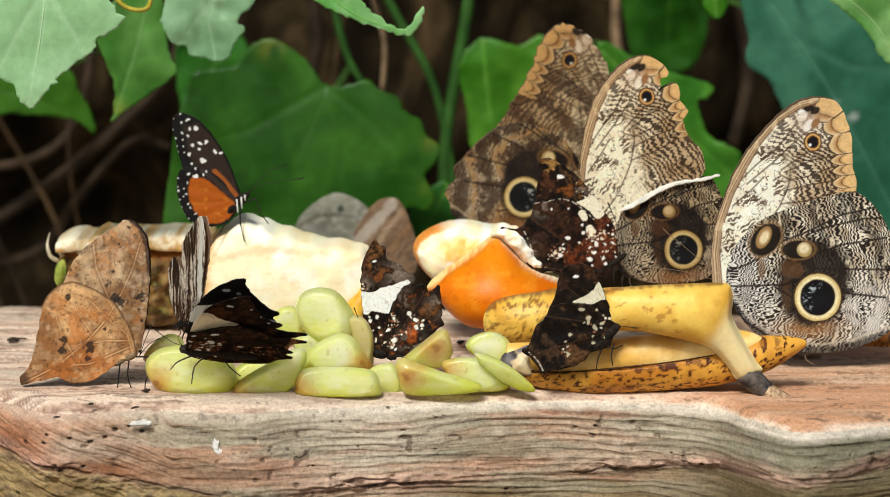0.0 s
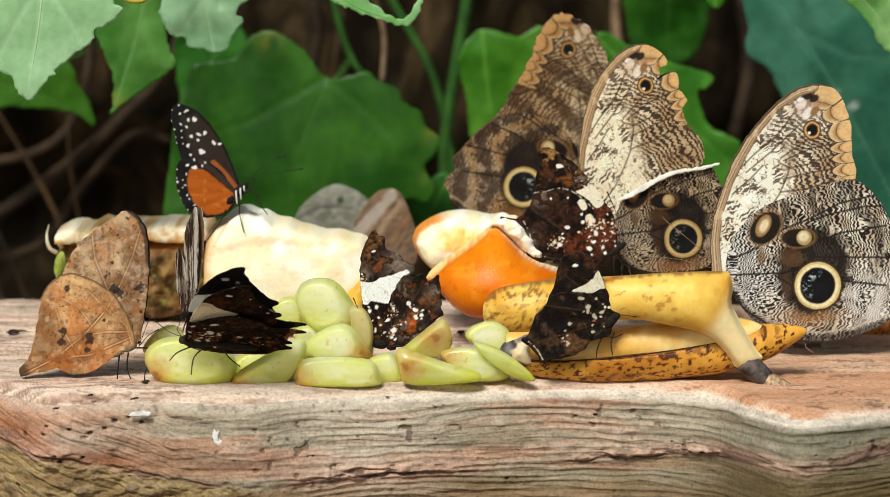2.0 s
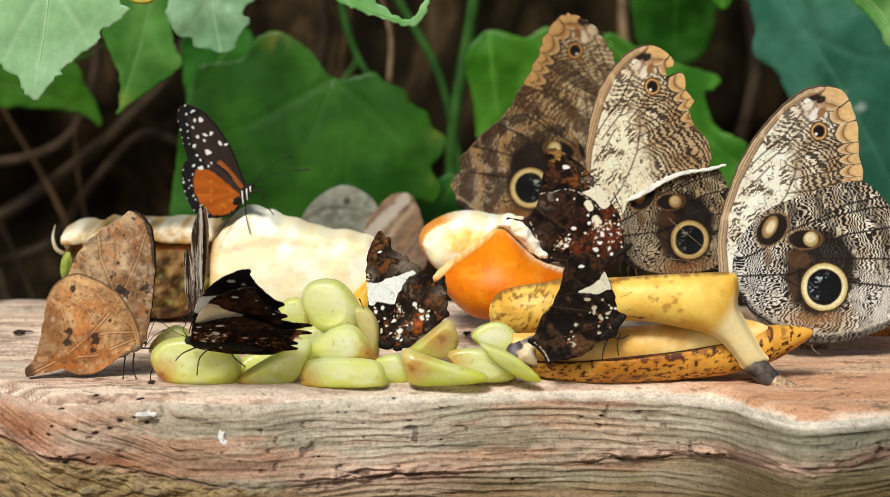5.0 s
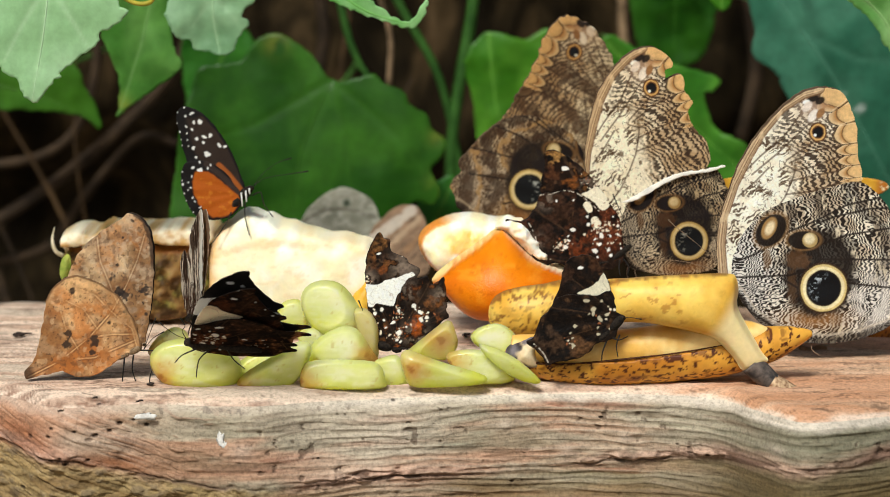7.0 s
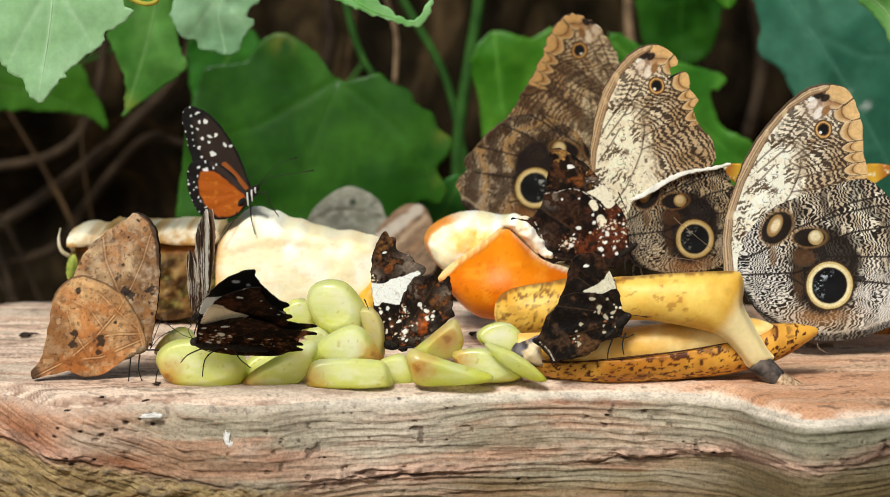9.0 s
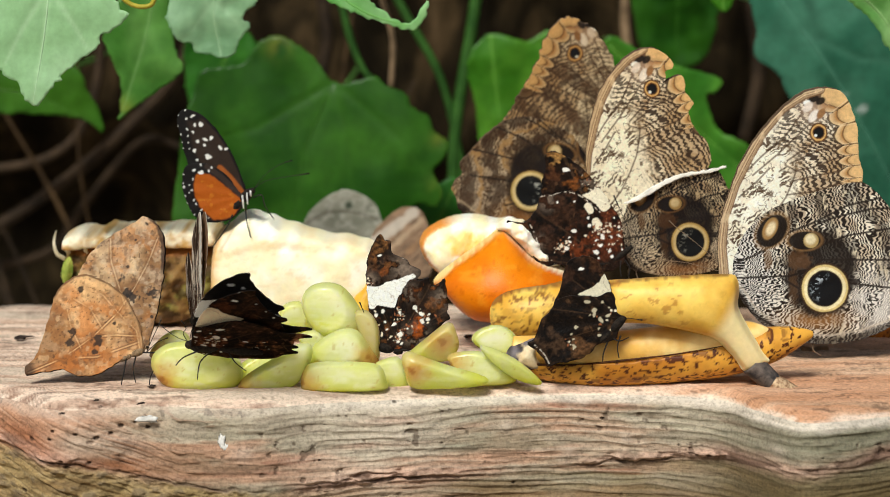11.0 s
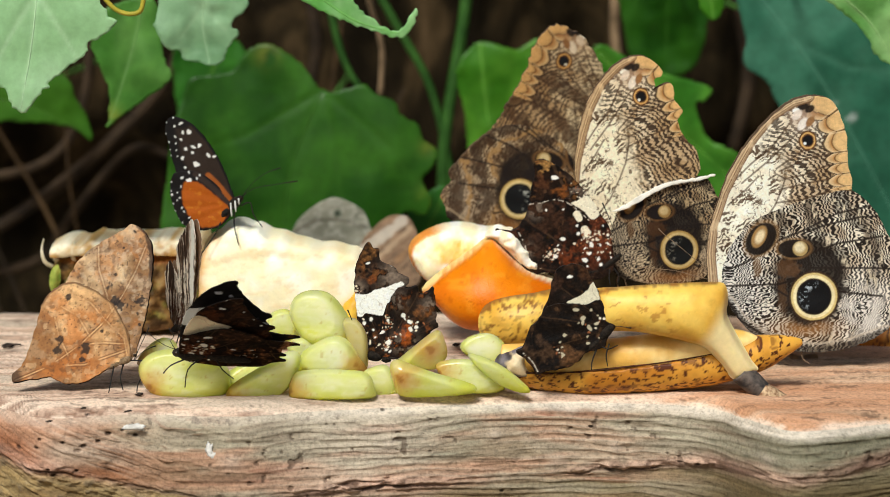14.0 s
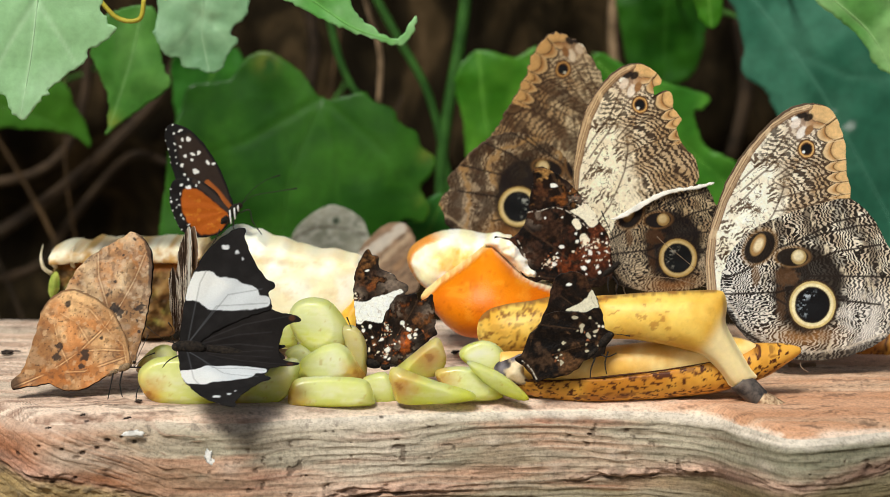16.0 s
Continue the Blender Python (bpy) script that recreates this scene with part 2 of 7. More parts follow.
def blob(centre, size, axis=(1, 0, 0), seg=14, rough=0.0, seed=0):
    """An ellipsoid, its first size along axis (millimetres)."""
    q = Vector(axis).to_track_quat("X", "Z").to_matrix()
    bm = bmesh.new()
    bmesh.ops.create_uvsphere(bm, u_segments=seg, v_segments=max(6, seg // 2 + 2), radius=1)
    for v in bm.verts:
        k = 1 + rough * (noise.noise(v.co * 2.5 + Vector((seed, 0, 0)))) if rough else 1
        c = q @ Vector((v.co.x * size[0], v.co.y * size[1], v.co.z * size[2])) * k
        v.co = (c + Vector(centre)) * 0.001
    return bm


# ---- ground and the bank behind ----
def ground_material():
    # ground out of view, its colour kept pale to throw light onto undersides
    m = Mat("pale_bounce_ground", 0.9)
    m.color(m.ramp(m.noise(35, 6), (0.3, (0.14, 0.11, 0.08)), (0.6, (0.3, 0.25, 0.18)), (0.8, (0.4, 0.34, 0.26))))
    return m.bump(m.noise(120, 5), 0.6, 0.004).m


def bank_material():
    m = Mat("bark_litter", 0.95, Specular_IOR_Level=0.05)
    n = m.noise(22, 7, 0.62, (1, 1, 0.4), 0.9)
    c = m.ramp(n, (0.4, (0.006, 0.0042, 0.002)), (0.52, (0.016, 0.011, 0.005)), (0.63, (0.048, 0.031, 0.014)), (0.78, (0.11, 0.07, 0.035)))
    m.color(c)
    return m.bump(m.noise(90, 5, 0.6, (1, 1, 0.3)), 0.8, 0.006).m


def build_ground():
    n = 60
    g = np.linspace(-1, 1, n)
    x, y = np.meshgrid(np.sign(g) * np.abs(g) ** 2 * 60, np.sign(g) * np.abs(g) ** 2 * 60, indexing="ij")
    z = -0.12 - 0.02 * fbm(x * 3, y * 3, 5) * (np.hypot(x, y) > 0.4)
    v = np.stack([x, y, z], 2).reshape(-1, 3)
    i, j = np.meshgrid(np.arange(n - 1), np.arange(n - 1), indexing="ij")
    k = (i * n + j).ravel()
    ob = part("ground", mesh_of("ground", v, np.stack([k, k + n, k + n + 1, k + 1], 1)), ground_material(), None)
    tagged(ob, "unseen ground under the feeding board, made pale to bounce light upward", "ground", kind="structure")


def build_bank():
    nx, nz = 300, 100
    x, z = np.meshgrid(np.linspace(-1.5, 1.5, nx), np.linspace(-0.14, 0.85, nz), indexing="ij")
    # last term: foot set back under an added overhang, so it falls in shade
    y = 0.82 + 0.08 * (fbm(x * 9, z * 3.5, 11) - 0.5) + 0.03 * (fbm(x * 40, z * 12, 12) - 0.5) + 0.12 * np.abs(x) - 0.3 * np.clip(np.abs(x) - 0.6, 0, 1) + 0.25 * np.clip(z - 0.45, 0, 1) + 0.08 * step(0.04, -0.07, z + 0.05 * (fbm(x * 6, z * 2, 13) - 0.5))
    f = np.stack([x, y, z], 2).reshape(-1, 3)
    b = f + np.array([0, 0.3, 0])
    i, j = np.meshgrid(np.arange(nx - 1), np.arange(nz - 1), indexing="ij")
    k = (i * nz + j).ravel()
    q = np.stack([k, k + nz, k + nz + 1, k + 1], 1)
    n = len(f)
    grid = np.arange(n).reshape(nx, nz)
    ring = np.concatenate([grid[:, 0], grid[-1, 1:], grid[-2::-1, -1], grid[0, -2:0:-1]])
    r2 = np.roll(ring, -1)
    side = np.stack([r2, ring, ring + n, r2 + n], 1)
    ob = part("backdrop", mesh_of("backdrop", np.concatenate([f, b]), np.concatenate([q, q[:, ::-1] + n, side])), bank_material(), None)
    tagged(ob, "dark brown bank of roots and bark litter", "bank", kind="structure")


build_ground()
build_bank()


# ---- the feeding board ----
def wood_material():
    m = Mat("weathered_wood", 0.82)
    fine = m.noise(1.0, 5, 0.65, (160, 260, 800), 0.6)
    pits = m.noise(700, 4, 0.7)
    c = m.mix(0.3, m.attr(), m.ramp(fine, (0.34, 0.5), (0.56, 1.1)), "MULTIPLY")
    c = m.mix(0.45, c, m.ramp(pits, (0.36, 0.3), (0.54, 1.0)), "MULTIPLY")
    m.color(c)
    m.bump(m.mix(0.6, fine, pits), 0.6, 0.0009)
    return m.m


def board_crack(x):
    p = np.array([(-180.2, -15.7), (-149.6, -19.0), (-121.2, -24.0), (-103.7, -28.3), (-57.6, -31.4), (-18.1, -29.2), (25.7, -28.3), (56.4, -27.1), (91.5, -23.1), (113.3, -20.2), (135.2, -17.8), (171.8, -13.8), (187.6, -12.3)])
    return np.interp(x * 1000, p[:, 0] + 1.5, p[:, 1]) + 1.8 * (fbm(x * 55, 0 * x, 37) - 0.5) + 1.8 * (fbm(x * 260, 0 * x, 60) - 0.5)


def board_front(x, g, a):
    """Relief (mm, outward) and colour of the rough front: x in metres, g in mm below the top."""
    drift = 10 * (fbm(x * 5, g / 40, 31) - 0.5)
    w = g + drift
    left, right = step(-0.10, -0.135, x), step(-0.09, -0.02, x)
    slant = g + 380 * np.clip(-0.1 - x, 0, 1)                   # the fibres fall away at the knotty end
    wob = 8.5 * fbm(x * 15, w / 14, 33) + 1.8 * fbm(x * 45, w / 5, 39)
    ridge = np.sin(2 * math.pi * (w + wob) / 2.7)
    fine = np.sin(2 * math.pi * (w + wob * 1.2 + 1.2 * fbm(x * 90, w / 2, 38)) / 0.95)
    fibre = fbm(x * 40, slant / 0.9, 54, 3)
    amp = step(0.36, 0.56, fbm(x * 11 + 3, w / 13, 34) + 0.1 * right) * (0.25 + 0.75 * right) * (1 - left)
    lump, chip, pit = fbm(x * 22, w / 11, 36), fbm(x * 170, g / 3.2, 35), fbm(x * 300, g / 2.6, 55, 3)
    swell = fbm(x * 9, g / 16, 56)
    d = -g - board_crack(x)
    under = step(0.6, -2.0, d)
    bark = under * step(-0.02, -0.1, x + 0.05 * (lump - 0.5))
    broken = step(0.46, 0.6, fbm(x * 40, 0 * x, 48))
    crumb = np.exp(-((d - 1.2) / (1.2 + 3.4 * swell)) ** 2) * step(0.3, 0.6, fbm(x * 30, d / 9, 41))
    dent = step(0.72, 0.78, pit) * (0.35 + 0.65 * step(0.5, 0.6, lump))
    relief = 0.3 * ridge * amp + 0.1 * fine * right + 2.6 * (lump - 0.5) + 4.5 * (swell - 0.5) + (0.9 + 4.0 * bark + 2.6 * crumb) * (chip - 0.5) - 0.6 * dent - 0.4 * step(0.58, 0.68, fbm(x * 34, w / 4, 52)) * (1 - left)
    shard = fbm(x * 75, g / 3.6, 59)
    relief += crumb * (1.7 * step(0.46, 0.54, shard) + 0.5 * chip) - (0.1 + 0.9 * broken) * np.exp(-((d + 0.6 * (chip - 0.5)) / 0.45) ** 2) - 0.5 * under + 1.3 * (0.25 + 0.75 * left) * (fibre - 0.5) + 0.5 * step(-0.06, -0.1, x) * step(0.55, 0.64, fbm(x * 80, slant / 2.0, 61))
    c = rgb(214, 196, 170)[None] * np.ones((len(x), 1))
    c = over(c, 0.85 * step(0.38, 0.58, fbm(x * 9, w / 14, 42) + 0.07 * right), rgb(178, 168, 142))
    c = over(c, 0.7 * step(0.46, 0.62, fbm(x * 14, w / 8, 43)) * (1 - 0.4 * step(0, 0.1, x)), rgb(222, 162, 128))
    c = over(c, 0.6 * step(0.56, 0.7, fbm(x * 12 + 9, w / 10, 45)) * right, rgb(138, 142, 118))
    c = over(c, 0.55 * step(0.68, 0.76, fbm(x * 30, w / 4, 44)), rgb(164, 96, 70))
    c = over(c, 0.5 * step(0.3, 0.95, ridge) * amp, rgb(222, 204, 180))
    groove = amp * step(-0.35, -0.95, ridge + 0.5 * (chip - 0.5)) * step(0.3, 0.55, fbm(x * 26, w / 5, 46))
    c = over(c, 0.65 * groove * (0.3 + 0.7 * step(0.4, 0.6, fbm(x * 90, w / 3, 62))), rgb(104, 86, 66))
    c = over(c, 0.45 * step(0.58, 0.68, fbm(x * 34, w / 4, 52)) * (1 - left), rgb(120, 98, 76))
    c = over(c, 0.22 * step(0.1, -0.8, fine) * step(0.4, 0.62, fbm(x * 50, w / 3, 49)) * (1 - left), rgb(140, 116, 92))
    c = over(c, 0.4 * step(0.52, 0.64, fbm(x * 55, w / 9, 53)), rgb(198, 182, 158))
    c = over(c, 0.7 * left * step(0.5, 0.58, fibre), rgb(160, 116, 82))
    c = over(c, 0.45 * step(-0.06, -0.1, x) * step(0.58, 0.66, fbm(x * 80, slant / 2.0, 61)), rgb(150, 100, 72))
    c = over(c, 0.5 * left * step(0.5, 0.36, fibre), rgb(232, 216, 194))
    rust = np.exp(-((x + 0.158) / 0.017) ** 2 - ((g - 12 - 60 * (x + 0.158)) / 8) ** 2) + 0.8 * np.exp(-((x + 0.128) / 0.026) ** 2 - ((g - 21 - 120 * (x + 0.128)) / 3) ** 2)
    c = over(c, np.clip(0.9 * rust * (0.6 + 0.8 * fibre), 0, 0.85), rgb(178, 108, 66))
    c = over(c, 0.7 * np.exp(-((x + 0.137) / 0.012) ** 2 - ((g - 11) / 6) ** 2), rgb(230, 210, 186))
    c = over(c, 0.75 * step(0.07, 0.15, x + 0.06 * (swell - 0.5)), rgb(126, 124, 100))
    c = over(c, 0.55 * np.exp(-((x + 0.025) / 0.03) ** 2) * step(0.3, 0.6, lump), rgb(240, 222, 198))
    c = over(c, 0.5 * np.exp(-((x + 0.1) / 0.03) ** 2) * step(10, 20, g), rgb(148, 122, 94))
    c = over(c, 0.45 * step(-0.09, -0.13, x) * step(14, 4, g), rgb(222, 172, 138))
    c = over(c, 0.85 * bark, rgb(178, 152, 100))
    c = over(c, 0.6 * bark * step(0.46, 0.62, fbm(x * 40, g / 7, 57)), rgb(116, 86, 50))
    c = over(c, 0.5 * bark * step(0.6, 0.72, chip), rgb(206, 190, 150))
    c = over(c, 0.5 * under * (1 - bark) * step(0.46, 0.6, fbm(x * 16, w / 9, 47)), rgb(136, 122, 84))
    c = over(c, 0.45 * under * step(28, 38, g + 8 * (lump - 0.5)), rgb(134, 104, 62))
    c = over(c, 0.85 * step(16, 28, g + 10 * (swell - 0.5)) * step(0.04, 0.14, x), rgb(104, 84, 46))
    c = over(c, 0.75 * crumb, rgb(228, 186, 162))
    c = over(c, 0.75 * crumb * step(0.49, 0.44, shard) * step(0.3, 0.55, swell), rgb(96, 66, 50))
    c = over(c, (0.1 + 0.7 * broken) * np.exp(-((d + 0.1) / (0.15 + 0.6 * chip)) ** 2), rgb(72, 50, 38))
    c = over(c, 0.55 * np.clip(crumb + bark, 0, 1) * step(0.6, 0.7, chip + 0.1 * (pit - 0.5)), rgb(96, 70, 50))
    c = over(c, 0.65 * dent, rgb(86, 66, 52))
    # rim highlight painted as a whitish band below the top edge
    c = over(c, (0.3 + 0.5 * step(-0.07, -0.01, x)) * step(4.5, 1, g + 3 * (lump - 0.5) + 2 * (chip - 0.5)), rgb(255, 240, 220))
    for k, (hx, hz, r) in enumerate([(-124.2, -6.4, 0.9), (-118.9, -5.3, 0.7), (-140.6, -8.4, 0.9), (-149.3, -7.4, 0.7), (-150.6, -10.5, 0.8), (-145.7, -18.0, 0.9), (-144.2, -20.7, 0.8), (-135.6, -19.3, 0.7), (-127.7, -8.9, 0.7), (-133.1, -10.3, 0.9), (-114.1, -7.0, 0.7), (-158.3, -11.7, 0.6), (-147.2, -36.9, 0.7), (-161.8, -32.1, 0.9), (90.0, -18.0, 0.7), (101.5, -21.2, 0.8), (152.5, -32.1, 1.4), (139.4, -12.3, 0.7), (-20.5, -0.7, 0.9), (60.5, -8.7, 0.6), (25.8, -33.2, 0.7), (-48.9, -20.6, 0.6)]):
        u, v = (x * 1000 - hx - 1.5) / (1.5 * r), (-g - hz) / r
        hole = step(1.0, 0.5, np.hypot(u, v) + 1.6 * (chip - 0.5) + 0.8 * (shard - 0.5))
        relief -= 1.1 * hole
        c = over(c, 0.85 * hole, rgb(56, 40, 30))
    for hx, hz, r in [(69.8, -16.2, 1.8), (23.3, -11.3, 2.0), (47.6, -21.8, 2.7), (-77.4, -16.4, 3.2), (-18.2, -13.6, 2.3), (124.0, -12.1, 2.0)]:
        knob = np.exp(-((x * 1000 - hx - 1.5) / (1.3 * r)) ** 2 - ((-g - hz) / r) ** 2)
        relief += 0.9 * knob
        c = over(c, 0.35 * knob, rgb(236, 216, 196))
    return relief, np.clip(0.73 * c * (0.8 + 0.4 * fbm(x * 260, g / 1.6, 58, 3))[:, None], 0.01, 0.85)


def build_board():
    rim = np.array([(-0.2011, 0.0548, -0.0000), (-0.1701, 0.0304, 0.0000), (-0.1468, 0.0068, -0.0000), (-0.1131, 0.0142, 0.0000), (-0.0759, 0.0106, 0.0000), (-0.0460, 0.0211, 0.0000), (-0.0112, 0.0310, 0.0000), (0.0288, 0.0377, -0.0000), (0.0734, 0.0401, 0.0000), (0.1060, 0.0315, 0.0000), (0.1190, 0.0098, -0.0000), (0.1334, -0.0130, 0.0000), (0.1508, -0.0100, 0.0000), (0.1712, 0.0006, 0.0000), (0.2022, 0.0142, 0.0000)])
    back = np.array([(-0.2299, 0.2079, 0.0000), (-0.2003, 0.2162, 0.0000), (-0.1854, 0.2204, 0.0000), (-0.1334, 0.2205, -0.0000), (-0.0189, 0.2214, 0.0000), (0.1237, 0.2146, 0.0000), (0.2055, 0.2104, 0.0000), (0.2391, 0.2078, 0.0000)])
    nx = 1080
    x = np.linspace(-0.235, 0.245, nx)
    s = spline(rim[:, :2], 8, closed=False)
    yr = np.interp(x, s[:, 0], s[:, 1])
    yb = np.interp(x, back[:, 0], back[:, 1]) + 0.02
    rows, cols = [], []
    for a in np.linspace(0, 1, 120) ** 0.8:                       # from the back edge to the rim
        y = yb + (yr - yb) * a
        z = -0.0025 * (fbm(x * 14, y * 22, 21) - 0.4) - 0.0012 * (fbm(x * 60, y * 160, 22) - 0.5) - 0.0012 * (fbm(x * 200, y * 420, 23) - 0.5)
        edge = np.clip((y - yr) / 0.012, 0, 1)
        z = z * (0.4 + 0.6 * edge) - 0.0035 * (1 - edge) ** 2
        rows.append(np.stack([x, y, z], 1))
        n, m, t = fbm(x * 9, y * 50, 24), fbm(x * 26, y * 260, 25), fbm(x * 90, y * 420, 26)
        c = rgb(222, 188, 160)[None] * (1 - n[:, None]) + rgb(242, 220, 198)[None] * n[:, None]
        c = over(c, 0.5 * step(0.48, 0.68, m), rgb(158, 114, 88))
        c = over(c, 0.5 * step(0.52, 0.66, fbm(x * 16 + 5, y * 120, 27)), rgb(186, 172, 152))
        c = over(c, 0.5 * step(0.6, 0.7, fbm(x * 36, y * 200, 28)), rgb(128, 90, 68))
        c = over(c, 0.55 * step(0.06, 0.13, x), rgb(202, 156, 116))
        c = over(c, 0.6 * step(0.5, 0.66, n) * step(0.05, 0.12, x), rgb(194, 134, 92))
        c = over(c, 0.6 * step(0.66, 0.74, t), rgb(84, 60, 46))
        # the same painted highlight, carried over the rim onto the top
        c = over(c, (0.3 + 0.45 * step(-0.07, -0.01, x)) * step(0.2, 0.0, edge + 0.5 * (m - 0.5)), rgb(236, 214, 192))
        rag = step(0.56, 0.64, fbm(x * 70, y * 330, 63)) * step(0.9, 0.2, edge) * step(-0.03, -0.09, x)
        c = over(c, 0.7 * rag, rgb(122, 80, 58))
        cols.append(c)
    front = np.concatenate([np.linspace(0, 1, 200), np.linspace(1.05, 1.6, 14)])
    for a in front[1:]:                 # down the front
        g = 70.0 * a
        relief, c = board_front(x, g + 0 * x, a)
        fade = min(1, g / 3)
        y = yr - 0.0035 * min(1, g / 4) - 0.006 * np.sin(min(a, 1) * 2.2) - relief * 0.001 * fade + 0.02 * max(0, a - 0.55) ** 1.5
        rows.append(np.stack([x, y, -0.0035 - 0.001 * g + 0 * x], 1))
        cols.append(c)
    low = rows[-1].copy()
    low[:, 2] = -0.1205
    rows += [low, np.stack([x, yb + 0.004, np.full(nx, -0.1205)], 1)]
    cols += [cols[-1], cols[-1]]
    m = len(rows)
    v = np.stack(rows).reshape(-1, 3)
    i, j = np.meshgrid(np.arange(m), np.arange(nx - 1), indexing="ij")
    a, b = (i * nx + j).ravel(), (((i + 1) % m) * nx + j).ravel()
    faces = np.stack([a, b, b + 1, a + 1], 1).tolist()
    faces.append([r * nx for r in range(m)][::-1])
    faces.append([r * nx + nx - 1 for r in range(m)])
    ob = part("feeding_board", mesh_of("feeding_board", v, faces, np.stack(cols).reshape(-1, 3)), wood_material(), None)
    tagged(ob, "thick weathered wooden board with rough grained natural edge", "wooden board")


build_board()


# ---- leaves ----
def leaf_paint(dark, light, vein, ribs, width=1.2, yellow=None, seed=0, blotch=0.5, lime=()):
    def paint(x, z):
        n = fbm(x / 22, z / 22, seed)
        k = step(0.5 - blotch / 2, 0.5 + blotch / 2, n)[:, None]
        c = np.array(dark) * (1 - k) + np.array(light) * k
        for rib in ribs:
            d, s = line_distance(x, z, rib)
            w = width * (1.25 - 0.9 * s)
            m = (0.5 * np.exp(-(d / w) ** 2))[:, None]
            c = c * (1 - m) + np.array(vein) * m
        if yellow:
            for (px, pz, r) in yellow:
                m = (0.3 * np.exp(-((x - px) ** 2 + (z - pz) ** 2) / r ** 2) * step(0.25, 0.6, fbm(x / 9, z / 9, seed + 40)))[:, None]
                c = c * (1 - m) + np.array(srgb(168, 158, 60)) * m
        for px, pz, r in lime:
            c = over(c, 0.8 * step(1.2, 0.6, np.hypot((x - px) / r, (z - pz) / (0.7 * r)) + 0.8 * (fbm(x / 1.5, z / 1.5, seed + 50) - 0.5)), rgb(190, 200, 190))
        return c
    return paint


def leaf(at, outline, ribs, dark, light, vein, label, material, h=1.2, curl=6.0, lean=0.0, yellow=None, seed=0, rounding=4, width=1.2, group="", lime=()):
    ob = thing("leaf", at, label, "leaf", group)
    o = np.array(outline)
    span = max(np.ptp(o[:, 0]), np.ptp(o[:, 1]))

    def shape(x, z):
        y = curl * (1.5 * (fbm(x / span * 2.2, z / span * 2.2, seed + 40, 3) - 0.5)) + lean * (z - o[:, 1].mean())
        for rib in ribs:
            d, s = line_distance(x, z, rib)
            y = y + 0.5 * np.exp(-(d / 2.2) ** 2) * (1.2 - s)
        return y
    p = leaf_paint(dark, light, vein, ribs, width, yellow, seed, lime=lime)
    part("blade", membrane(outline, h, p, p, shape, 0.4, rounding, 0.7, seed), material, ob)
    mid = spline(ribs[0], 6, closed=False)
    y = shape(mid[:, 0], mid[:, 1])
    tone = lambda v: np.tile(np.array(vein), (len(v), 1))
    part("midrib", tube(np.stack([mid[:, 0], y - 0.15, mid[:, 1]], 1), [width * 0.36, width * 0.3, width * 0.1], 6, 0, paint=tone), material, ob)
    a = mid[3]
    back = 800 - at[1] * 1000 + 60
    part("leaf_stalk", tube([(a[0], y[3] + 0.3, a[1]), (a[0] + 1, back * 0.12, a[1] + 2), (a[0] + 3, back * 0.5, a[1] - 4), (a[0] + 5, back, a[1] - 6)], [1.0, 1.1, 1.5], 8), LEAF_STALK, ob)
    return ob


LEAF_STALK = mottled("green_stalk", srgb(60, 110, 40), srgb(92, 140, 60), 120, 0.5)
PALE_D, PALE_L, PALE_V = srgb(152, 194, 138), srgb(174, 212, 162), srgb(188, 220, 174)
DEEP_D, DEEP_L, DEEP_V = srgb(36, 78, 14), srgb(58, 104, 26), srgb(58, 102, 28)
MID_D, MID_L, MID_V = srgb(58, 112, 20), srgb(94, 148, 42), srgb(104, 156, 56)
BLUE_D, BLUE_L, BLUE_V = srgb(46, 98, 74), srgb(72, 124, 98), srgb(84, 136, 110)

leaf((-0.1659, 0.1000, 0.1347), [(-34.3, 27.3), (-30.1, -0.3), (-18.6, -11.8), (-14.1, -18.7), (-9.0, -20.9), (-7.2, -25.1), (-2.6, -30.6), (1.1, -28.7), (3.9, -25.4), (7.2, -20.8), (9.5, -19.8), (8.6, -18.0), (16.1, -13.2), (20.7, -8.6), (25.4, -5.5), (25.9, -1.6), (29.6, -0.1), (33.5, 3.1), (38.0, 7.3), (33.8, 9.1), (33.6, 12.3), (30.2, 14.2), (32.5, 23.4), (14.1, 30.1)],
     [[(5.8, 27.7), (2.8, 0.0), (-2.6, -30.2)], [(4.8, 18.5), (16.2, 0.2), (20.7, -7.9)], [(4.8, 18.5), (-6.9, -0.1), (-14.0, -14.0)]], PALE_D, PALE_L, PALE_V,
     "pale grey-green leaf with a toothed edge and pointed tip", LEAF_NEAR, 1.0, 5, seed=1, rounding=2)
leaf((-0.1058, 0.2200, 0.1333), [(-19.1, 20.2), (-18.7, 10.0), (-21.0, 1.1), (-18.7, -4.8), (-14.6, -9.9), (-10.0, -10.9), (-8.0, -14.9), (-0.8, -16.4), (3.3, -17.4), (8.4, -16.8), (11.0, -12.7), (12.0, -9.1), (16.1, -5.5), (16.7, -1.9), (13.6, 0.1), (16.7, 4.8), (20.8, 8.4), (21.3, 18.1), (9.0, 25.6), (-6.3, 25.4)],
     [[(1.8, 23.0), (0.8, 0.0), (3.8, -16.9)], [(1.3, 10.2), (-9.0, -5.2)], [(1.3, 7.7), (12.0, -2.4)]], srgb(112, 152, 108), srgb(146, 182, 138), srgb(160, 194, 150),
     "small pale green leaf with wavy edge and tiny holes", LEAF_NEAR, 1.0, 6, seed=2, rounding=3)
